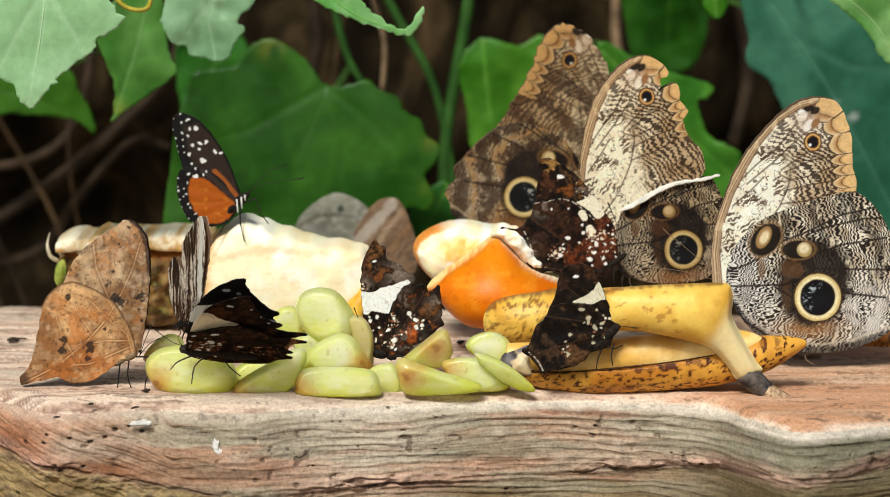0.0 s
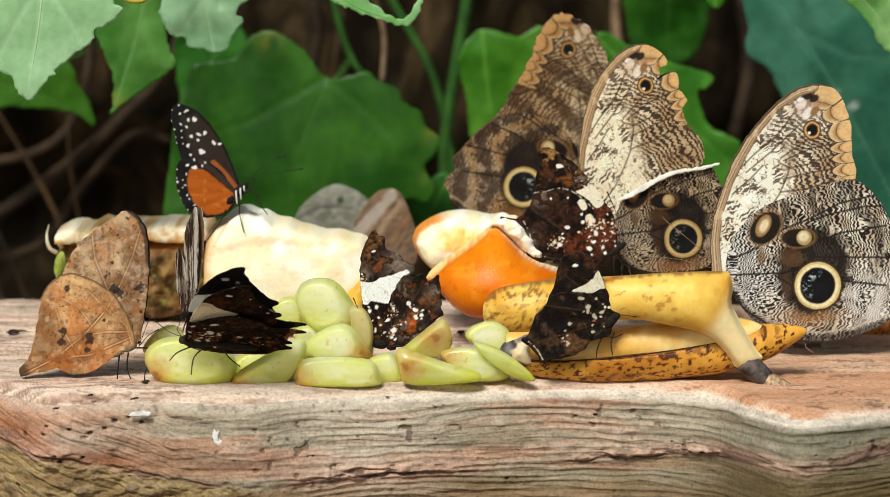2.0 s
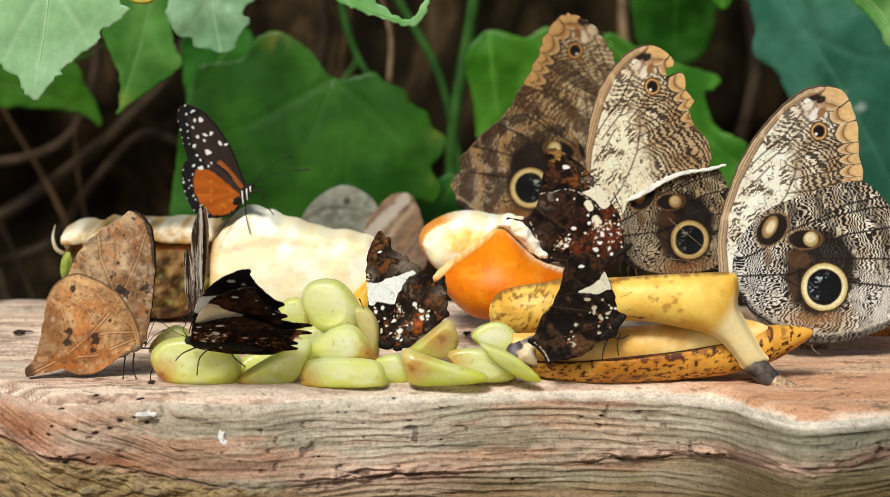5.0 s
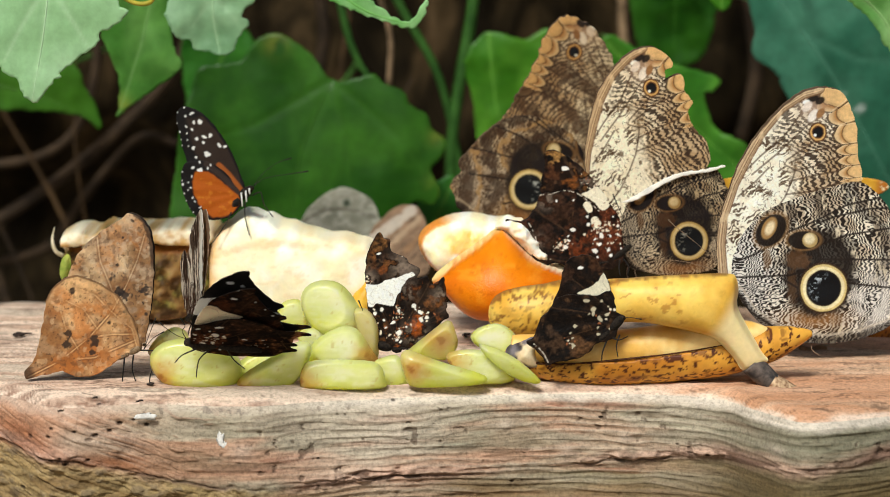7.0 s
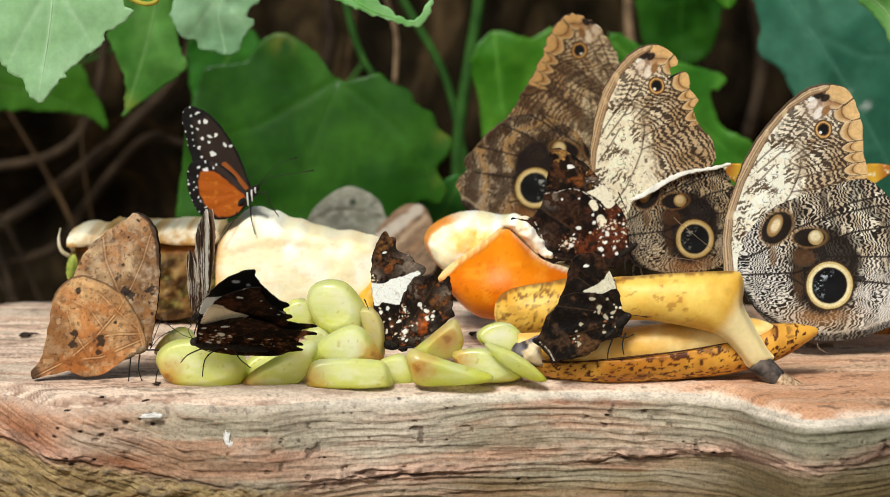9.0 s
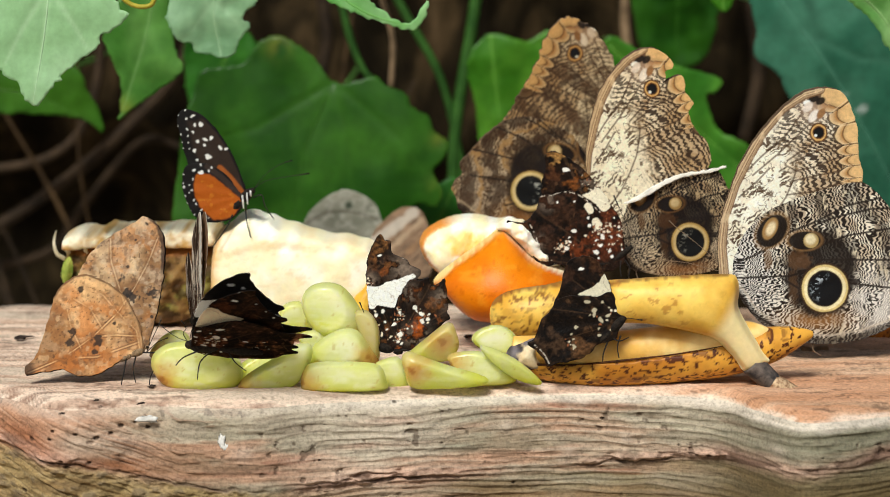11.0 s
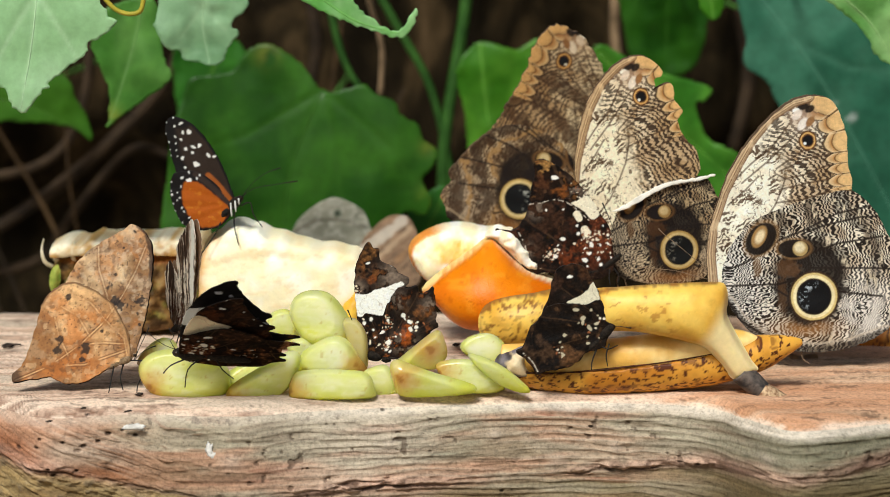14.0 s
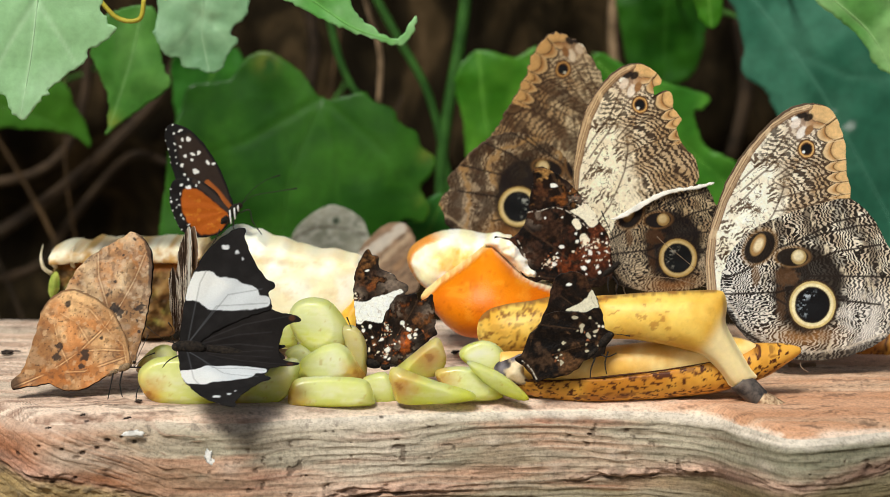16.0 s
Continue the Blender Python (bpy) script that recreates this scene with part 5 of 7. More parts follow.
def fore_marking(p, q, calm):
    big, mid, tiny = fbm(p / 45, q / 45, 1), fbm(p / 15, q / 15, 2), fbm(p / 5, q / 5, 3)
    c = np.tile(rgb(252, 245, 224), (len(p), 1)) * (0.92 + 0.16 * mid)[:, None]
    c = over(c, 0.3 * step(0.5, 0.7, fbm(p / 28, q / 28, 8)), rgb(226, 206, 168))
    # thin squiggles and speckles on the pale field
    loops = np.abs(fbm(p / 13, q / 13, 5, 3) - 0.5)
    c = over(c, 0.8 * step(0.026, 0.012, loops) * step(0.45, 0.6, vnoise(p / 24, q / 24, 6)), rgb(84, 62, 40))
    c = over(c, 0.85 * step(0.69, 0.74, fbm(p / 7, q / 7, 7, 3)), rgb(92, 68, 44))
    curl = np.sin(2 * math.pi * (0.6 * p + q + 30 * (fbm(p / 14, q / 14, 17, 3) - 0.5)) / 9.0)
    for a, b, w, v in ((1290, 375, 18, 18), (1334, 262, 24, 13), (1364, 272, 20, 15), (1285, 415, 13, 24), (1300, 440, 22, 14), (1372, 322, 16, 18), (1325, 345, 24, 14), (1330, 395, 26, 12)):
        d = np.hypot((p - a) / w, (q - b) / v) + 1.6 * (mid - 0.5) + 0.8 * (tiny - 0.5)
        c = over(c, 0.9 * step(1.05, 0.7, d) * step(-0.1, 0.4, curl + 0.5 * (0.7 - d)), rgb(78, 54, 32))
    # broken dark ripples towards the outer margin and the tip
    outer = step(1372, 1412, p + 0.1 * (q - 300) + 36 * (big - 0.5) + 24 * (mid - 0.5)) * step(225, 262, q)
    tip = step(1338, 1362, p + 0.35 * (q - 250) + 20 * (mid - 0.5)) * step(278, 262, q + 16 * (mid - 0.5))
    zone = np.clip(np.maximum(np.maximum(outer, 0.9 * tip), 1.3 * calm * step(150, 230, q)), 0, 1)
    c = over(c, (0.35 + 0.3 * calm) * zone, rgb(206, 180, 140))
    c = over(c, 0.6 * outer * step(0.42, 0.6, fbm(p / 30, q / 30, 18)), rgb(164, 128, 84))
    c = over(c, 0.7 * step(1412, 1450, p) * step(240, 262, q), rgb(176, 146, 106))
    s = striae(p, q, 9.5, 30, 11, (1250, 470)) + 1.1 * (fbm(p / 12, q / 12, 12) - 0.5)
    c = over(c, zone * step(-0.15, 0.3, s) * (0.95 - 0.3 * calm), rgb(48, 32, 20))
    c = over(c, 0.6 * zone * step(0.6, 0.68, fbm(p / 6, q / 9, 14)), rgb(58, 40, 26))
    if calm:
        wave = np.sin(2 * math.pi * (0.5 * p + q + 40 * (mid - 0.5) + 30 * (big - 0.5)) / 58)
        c = over(c, 1.5 * calm * step(-0.1, 0.6, wave) * step(250, 290, q), rgb(66, 46, 30))
        c = over(c, 0.9 * calm * step(0.5, 0.64, fbm(p / 16, q / 16, 19)), rgb(96, 68, 42))
    # veins
    for v in FORE_VEINS:
        d, _ = line_distance(p, q, v)
        c = over(c, 0.75 * step(2.3, 0.9, d), rgb(70, 48, 30))
    # scalloped tan margin
    d, s, cell = margin_cells(p, q)
    d0 = 20 + 17 * (1 - cell ** 2) + 5 * (mid - 0.5) + 14 * step(0.5, 0.0, s)
    d1 = 0.5 * d0 + 4 * (1 - cell ** 2) - 2
    on = step(d0 + 1.2, d0 - 1.2, d) * step(1402, 1420, p)
    t = np.clip((d0 - d) / 15, 0, 1)
    band = rgb(232, 206, 160)[None] * (1 - t[:, None]) + rgb(178, 130, 74)[None] * t[:, None]
    band = np.where((d < d1)[:, None], rgb(214, 176, 120)[None] * (0.8 + 0.3 * step(0, 9, d1 - d))[:, None], band)
    c = c * (1 - on[:, None]) + band * on[:, None]
    c = over(c, on * 0.8 * step(2.0, 0.8, np.abs(d - d1)), rgb(104, 70, 38))
    c = over(c, 0.9 * step(3.0, 1.2, np.abs(d - d0)) * step(1405, 1425, p), rgb(58, 38, 22))
    c = over(c, on * 0.85 * step(0.9, 0.97, cell), rgb(64, 42, 24))
    c = over(c, on * 0.6 * step(0.78, 0.88, cell) * step(0.9, 0.84, cell), rgb(246, 228, 190))
    # the tip: a soft rosy field, black spots with white flecks
    rosy = np.exp(-np.hypot((p - 1420) / 24, (q - 205) / 20) ** 2)
    c = over(c, 0.75 * rosy, rgb(188, 160, 138))
    for (a, b, w, v, col) in ((1396, 184, 12, 6, (24, 17, 13)), (1421, 186, 10, 6, (24, 17, 13)), (1433, 190, 8, 7, (24, 17, 13)), (1390, 193, 6, 4, (250, 246, 238)),
                              (1409, 192, 6, 4, (252, 250, 244)), (1411, 200, 8, 9, (238, 224, 210)), (1421, 216, 8, 11, (246, 236, 224)), (1434, 212, 7, 9, (150, 108, 66))):
        c = over(c, 0.95 * step(1.2, 0.75, np.hypot((p - a + 0.4 * (q - b)) / w, (q - b) / v)), rgb(*col))
    r = np.hypot(p - 1430, (q - 245) / 1.1)
    for rad, col in ((16, (92, 60, 34)), (13.2, (214, 170, 104)), (10.4, (96, 60, 30)), (8.6, (12, 10, 12))):
        c = over(c, step(rad + 1, rad - 1, r + 2 * (tiny - 0.5)), rgb(*col))
    c = over(c, step(3.4, 1.8, np.hypot(p - 1425, q - 250)), rgb(236, 240, 240))
    # the ribbed front edge
    d, s = line_distance(p, q, COSTA)
    w = 17 - 8 * s
    c = over(c, step(w + 1, w - 1, d), rgb(200, 174, 138))
    for k, a in ((0.25, 0.55), (0.55, 0.75), (0.8, 0.5), (1.0, 0.85)):
        c = over(c, a * step(1.7, 0.6, np.abs(d - k * w)) * step(0.25, 0.4, fbm(p / 9, q / 20, 15)), rgb(110, 74, 44))
    return over(c, 0.6 * step(1.6, 0.6, np.abs(d - 0.4 * w)), rgb(228, 200, 158))


def hind_marking(p, q, calm, ring):
    big, mid, tiny = fbm(p / 45, q / 45, 1), fbm(p / 15, q / 15, 2), fbm(p / 5, q / 5, 3)
    r0, ang = np.hypot(p - 1275, q - 490), np.arctan2(q - 490, p - 1275)
    low = line_distance(p, q, [(1290, 528), (1311, 562), (1350, 592), (1400, 611), (1450, 616), (1510, 606), (1565, 585)])[0]
    white = np.clip(1.1 * np.exp(-np.hypot((p - 1320) / 60, (q - 500) / 50) ** 2) + 0.55 * np.exp(-(low / 34) ** 2) * step(1480, 1400, p) + 0.9 * np.exp(-np.hypot((p - 1525) / 48, (q - 545) / 55) ** 2)
                    + np.exp(-np.hypot((p - 1305) / 36, (q - 440) / 46) ** 2), 0, 1)
    s = np.where(white > 0.45, striae(p, q, 5.2, 24, 21, (1275, 440)), striae(p, q, 6.6, 30, 25, (1262, 470))) + 0.9 * (fbm(p / 11, q / 11, 23) - 0.5)
    light = rgb(250, 242, 222)[None] * (1 - white[:, None]) + rgb(242, 238, 230)[None] * white[:, None]
    light = over(light, 0.55 * (1 - white) * step(0.44, 0.62, fbm(p / 24, q / 24, 26)), rgb(164, 128, 86))
    dark = rgb(34, 26, 19)[None] * (1 - white[:, None]) + rgb(26, 22, 20)[None] * white[:, None]
    k0 = -0.42 + 0.05 * white
    m = step(k0, k0 + 0.42, s)[:, None]
    c = light * (1 - m) + dark * m
    # broad dark bands between the veins
    upper = (1 - white) * step(1330, 1385, p + 0.4 * (480 - q))
    band = step(0.1, 0.75, np.sin(2 * math.pi * (r0 + 34 * (big - 0.5) + 10 * np.sin(ang * 9)) / 62))
    c = over(c, 0.62 * upper * band, rgb(44, 34, 26))
    c = over(c, 0.85 * upper * band * step(0.6, 0.68, fbm(p / 5, q / 12, 27)), rgb(240, 226, 196))
    smear = np.exp(-np.hypot((p - 1528) / 42, (q - 545) / 46) ** 2)
    c = over(c, 0.75 * smear * step(0.3, 0.6, mid), rgb(236, 230, 222))
    if calm:
        c = over(c, np.full(len(p), 0.8 * calm), rgb(134, 102, 66))
        wave = np.sin(2 * math.pi * (0.75 * r0 + 16 * np.sin(ang * 8) + 26 * (mid - 0.5)) / 44)
        c = over(c, 1.5 * calm * step(0.0, 0.6, wave), rgb(52, 36, 24))
        c = over(c, 1.2 * calm * step(0.5, 0.62, fbm(p / 12, q / 9, 29)), rgb(78, 56, 36))
        c = over(c, 1.3 * calm * step(-0.75, -0.95, wave), rgb(196, 162, 112))
    c = over(c, 0.8 * step(15, 5, low + 9 * (mid - 0.5)), rgb(42, 32, 25))
    c = over(c, 0.6 * step(3.0, 1.0, np.abs(low - 13)), rgb(206, 194, 176))
    # dusky field round the eyespot, rust below it
    c = over(c, 0.85 * np.exp(-np.hypot((p - 1425) / 58, (q - 574) / 17) ** 2), rgb(158, 112, 62))
    halo = np.hypot((p - 1434) / 66, (q - 492) / 80) / ring
    c = over(c, 0.96 * step(1.15, 0.9, halo + 0.3 * (mid - 0.5)), rgb(28, 19, 13))
    c = over(c, 0.6 * step(1.0, 0.3, np.hypot((p - 1386) / 12, (q - 520) / 50) + 0.8 * (tiny - 0.5)), rgb(92, 64, 36))
    c = over(c, 0.7 * step(1.0, 0.6, np.hypot((p - 1342) / 9, (q - 468) / 22) + 0.6 * (tiny - 0.5)), rgb(122, 90, 54))
    c = over(c, 0.6 * step(1.0, 0.6, np.hypot((p - 1395) / 26, (q - 468) / 20) + 0.6 * (tiny - 0.5)), rgb(104, 72, 42))
    for v in HIND_VEINS:
        d, _ = line_distance(p, q, v)
        c = over(c, 0.9 * step(2.6, 1.0, d), rgb(34, 24, 17))
    for a, b, w, v, tilt in ((1349, 416, 27, 30, 0.3), (1406, 434, 29, 17, 0.0)):
        d = np.hypot((p - a + tilt * (q - b)) / w, (q - b) / v)
        c = over(c, 0.6 * step(1.25, 1.0, d), rgb(150, 114, 70))
        c = over(c, 0.97 * step(1.02, 0.88, d), rgb(22, 15, 11))
    d = np.hypot((p - 1346 + 0.3 * (q - 412)) / 13, (q - 412) / 20)
    c = over(c, step(1.08, 0.85, d), rgb(168, 132, 80))
    c = over(c, step(0.8, 0.35, np.hypot((p - 1347 + 0.3 * (q - 412)) / 13, (q - 412) / 20)), rgb(244, 226, 184))
    d = np.hypot(p - 1417, q - 434)
    c = over(c, step(14.5, 12, d), rgb(190, 164, 108))
    c = over(c, step(12, 6, np.hypot(p - 1416, q - 432)), rgb(240, 228, 188))
    e = np.hypot(p - 1441, (q - 519) / 1.03) / ring
    for rad, col in ((47, (64, 44, 26)), (43.5, (226, 202, 134)), (39.5, (250, 238, 188)), (33.5, (60, 44, 26)), (31.5, (10, 11, 14))):
        c = over(c, step(rad + 1.2, rad - 1.2, e + 2.0 * (mid - 0.5)), rgb(*col))
    glint = np.exp(-((e - 20) / 6) ** 2) * step(0.55, 0.66, fbm(p / 4, q / 4, 16)) * step(6, -16, (p - 1441) + 0.4 * (q - 519))
    return over(c, 0.85 * glint, rgb(206, 220, 232))


def owl_paint(to, hind, tint=(1, 1, 1), calm=0.0, ring=1.0):
    def paint(x, z):
        p, q = to(x, z)
        c = hind_marking(p, q, calm, ring) if hind else fore_marking(p, q, calm)
        return np.clip(c * np.array(tint) * (0.84 + 0.32 * fbm(p / 4, q / 4, 9, 2))[:, None], 0.003, 0.92)
    return paint


def owl(at, f, hw, marks, label, h, tint=(1, 1, 1), body=None, legs=(), antennae=(), calm=0.0, hind=(1.0, 1.0, 1.0), ring=0.93, rounding=6, fray=0.25):
    """marks: the frames by which the fore wing's and the hind wing's markings are laid on."""
    ob = thing("owl_butterfly", at, label, "butterfly", "owl butterflies")
    wings(ob, [f, hw], [owl_paint(marks[0], False, tint, calm), owl_paint(marks[1], True, tuple(a * b for a, b in zip(hind, tint)), calm, ring)], [plain(rgb(86, 66, 48))] * 2, gap=1.9, h=h, far_h=0.9, bow=2.0, rounding=rounding, fray=fray)
    insect_body(ob, body, 1.7, antennae, legs, BODY_TAN, LEG_TAN)
    return ob


NEAR_MARKS = owl_frame([(34.7, 59.4), (38.6, -4.9)])
OWL_NEAR = owl((0.1176, 0.1000, 0.0348), [(-0.6, -2.9), (-5.1, 7.0), (-4.9, 18.9), (-2.4, 30.7), (3.7, 47.2), (12.7, 61.3), (22.6, 71.6), (29.4, 75.9), (36.4, 77.4), (43.4, 76.0), (47.7, 69.8), (50.4, 60.5), (51.2, 50.0), (52.9, 39.2), (42.6, 24.1), (24.3, 9.7)],
    [(0.7, 1.0), (3.6, 14.2), (11.3, 24.7), (23.7, 31.4), (38.8, 36.3), (52.9, 38.8), (62.2, 31.3), (67.5, 22.0), (73.9, 10.2), (74.6, -8.7), (67.4, -19.5), (53.5, -26.1), (37.1, -28.1), (23.0, -25.4), (12.2, -18.9), (5.2, -10.6)],
    (NEAR_MARKS, NEAR_MARKS), "large owl butterfly with closed marbled wings and yellow-ringed eyespot", 0.23, hind=(0.88, 0.87, 0.85),
    body=[(27.3, -14.0), (8.3, -4.7), (3.6, -1.9), (-0.7, 0.5)], legs=[[(3.6, -3.5), (1.5, -14.2), (3.2, -23.7)], [(34.7, -25.8), (34.4, -30.6), (37.8, -32.9)]],
    antennae=[[(-0.7, 1.2), (-8.3, 2.8), (-17.7, 5.5), (-29.4, 6.8), (-34.1, 7.2)], [(-0.7, 1.2), (-9.6, 9.4), (-16.7, 15.2), (-22.7, 19.9), (-25.1, 22.2)]])
OWL_MID = owl((0.0774, 0.1300, 0.0371), [(-2.0, -0.5), (-12.0, 16.8), (-17.0, 33.0), (-18.3, 39.0), (-18.0, 48.6), (-16.1, 60.6), (-13.4, 70.1), (-9.2, 77.3), (-4.5, 83.2), (1.4, 87.7), (7.3, 89.4), (12.1, 88.2), (15.7, 85.6), (17.8, 83.2), (16.9, 80.9), (14.1, 79.7), (14.6, 76.6), (13.2, 74.9), (17.0, 76.8), (21.0, 78.3), (22.7, 74.9), (22.8, 71.4), (25.4, 67.8), (26.2, 65.9), (24.3, 63.0), (25.3, 59.4), (26.8, 56.6), (29.2, 53.0), (32.1, 50.6), (33.6, 45.8), (34.1, 41.0), (29.4, 37.0), (15.1, 30.3), (2.5, 20.6)],
    [(-2.4, -0.5), (-1.2, 23.0), (14.9, 32.8), (33.9, 38.6), (39.3, 35.3), (41.3, 30.7), (45.2, 27.1), (46.4, 17.5), (44.4, 4.1), (35.0, -4.5), (20.6, -6.6), (8.5, -5.7)],
    (owl_frame([(8.9, 72.5), (4.1, 55.8)], [(1430, -245), (1391, -311)]), owl_frame([(5.2, 26.3), (25.8, 7.8)], [(1347, -416), (1441, -519)])), "worn owl butterfly with torn wing edges and a ringed eyespot", 0.26, (0.98, 0.91, 0.8),
    body=[(22.9, -2.2), (6.0, -1.4), (1.2, 0.0), (-2.7, 0.9)], legs=[[(1.2, -1.9), (-0.1, -4.9), (0.4, -8.8)], [(3.7, -2.4), (3.2, -5.3), (4.3, -8.7)]],
    antennae=[[(-2.7, 1.9), (-4.8, 9.7), (-7.8, 18.1), (-9.3, 24.1)]], hind=(0.56, 0.49, 0.4), ring=0.92, rounding=3)
BACK_MARKS = owl_frame([(-3.0, 70.6), (-22.2, 9.6)], mirror=True)
OWL_BACK = owl((0.0595, 0.1900, 0.0498), [(2.0, 0.0), (11.2, 14.8), (14.7, 50.1), (14.5, 65.1), (10.7, 73.8), (4.4, 82.1), (-3.2, 86.5), (-8.2, 86.3), (-13.1, 82.5), (-16.8, 75.1), (-20.5, 65.1), (-24.2, 57.5), (-27.9, 51.3), (-34.2, 41.2), (-36.4, 36.1), (-28.8, 20.2), (-7.6, 7.1)],
    [(2.5, 4.6), (-0.2, 29.9), (-17.9, 41.5), (-32.2, 41.8), (-37.9, 37.4), (-45.4, 31.1), (-50.4, 25.3), (-53.5, 22.2), (-53.4, 19.7), (-52.4, 17.2), (-55.4, 13.4), (-57.2, 10.1), (-54.9, 7.0), (-54.2, 3.2), (-52.4, -0.1), (-45.3, -3.1), (-30.2, -4.3), (-7.5, -3.0)],
    (BACK_MARKS, BACK_MARKS), "brown owl butterfly with a large ringed eyespot near the orange", 0.45, (0.66, 0.56, 0.42),
    body=[(-20.1, -4.0), (-6.3, -2.6), (-1.2, -0.8), (3.0, 1.3)], calm=0.5, ring=0.85, rounding=4, fray=0.8)


def torn_strip():
    o = [(-2.7, 24.4), (3.3, 27.4), (9.2, 31.2), (16.3, 35.1), (24.6, 37.6), (33.0, 38.9), (39.8, 40.4), (39.4, 39.3), (31.8, 37.0), (23.5, 35.7), (16.3, 32.8), (8.0, 28.0), (2.1, 25.0)]
    part("torn_wing_edge", membrane(o, 0.4, plain(rgb(250, 244, 230)), plain(rgb(210, 196, 170)), lambda x, z: -4.8 + 0.25 * np.sin(x / 2.5), 0.3, 3, 0.5, 4), WING, OWL_MID, "curled white torn wing edge")


torn_strip()


# -- dark spotted butterflies --
def dark_paint(patch=(), marks=(), specks=(), rust=(), base=(22, 15, 11), light=(66, 42, 27), cream=(252, 248, 238), seed=0, grey=(), arcs=(), mark=(246, 242, 232)):
    """Dark mottled underside: cream patches (outlines), white marks, fine specks round places, rusty and grey clouds, pale lines."""
    def paint(x, z):
        n, m, t = fbm(x / 7, z / 7, seed + 1), fbm(x / 2.4, z / 2.4, seed + 2), fbm(x / 0.9, z / 0.9, seed + 3, 2)
        c = np.tile(rgb(*base), (len(x), 1))
        c = over(c, 0.8 * step(0.5, 0.7, n * 0.55 + m * 0.45), rgb(*light))
        ang, rad = np.arctan2(z, x), np.hypot(x, z)
        fib = fbm(ang * 22, rad / 7, seed + 6, 3)
        c = over(c, 0.4 * step(0.54, 0.7, fib), rgb(*light))
        c = over(c, 0.75 * step(0.5, 0.62, m), rgb(9, 7, 6))
        c = over(c, 0.2 * step(0.975, 0.995, np.sin(ang * 13 + 0.6 * fbm(rad / 9, ang, seed + 7))), rgb(112, 82, 58))
        arc = np.abs(np.sin(rad / 5.2 + 2.5 * (n - 0.5)))
        c = over(c, 0.45 * step(0.16, 0.05, arc) * step(0.5, 0.62, fbm(x / 4, z / 4, seed + 9)), rgb(112, 80, 54))
        for (px, pz, r, *col) in rust:
            c = over(c, 0.85 * step(0.25, 0.95, np.exp(-((x - px) ** 2 + (z - pz) ** 2) / (2.2 * r * r)) - 2.2 * (m - 0.5)), rgb(*(col or (124, 68, 30))) * (0.6 + 0.8 * t)[:, None])
        for (px, pz, r) in grey:
            c = over(c, 0.7 * np.exp(-((x - px) ** 2 + (z - pz) ** 2) / r ** 2) * step(0.42, 0.58, m), rgb(142, 124, 108))
        for o in patch:
            poly = spline(o, 4)
            d, _ = line_distance(x, z, np.concatenate([poly, poly[:1]]))
            d = np.where(inside(x, z, poly), d, -d) + 1.3 * (m - 0.5)
            c = over(c, step(-0.15, 0.2, d), rgb(*cream))
            c = over(c, step(0.0, 0.3, d) * 0.45 * step(0.016, 0.006, np.abs(fbm(x / 3.4, z / 3.4, seed + 8, 2) - 0.5)), rgb(120, 92, 66))
        g = np.random.RandomState(seed + 5)
        for sx, sz, r, count in specks:
            pts = [(sx + r * g.randn() * 0.6, sz + r * g.randn() * 0.6, 0.16 + 0.4 * g.rand() ** 2.5) for _ in range(count)]
            c = spots(c, x, z, pts[: count // 2], rgb(150, 92, 58), 0.2)
            c = spots(c, x, z, pts[count // 2:], rgb(236, 222, 196), 0.2)
        c = spots(c, x, z, marks, rgb(*mark), 0.22)
        for v in arcs:
            c = over(c, 0.8 * step(0.32, 0.12, line_distance(x, z, spline(v, 5, closed=False))[0]) * step(0.4, 0.5, t), rgb(216, 204, 186))
        return np.clip(c * (1 + (np.where(c.mean(1) > 0.3, 0.15, 0.9) * (t - 0.5)))[:, None], 0.002, 0.92)
    return paint


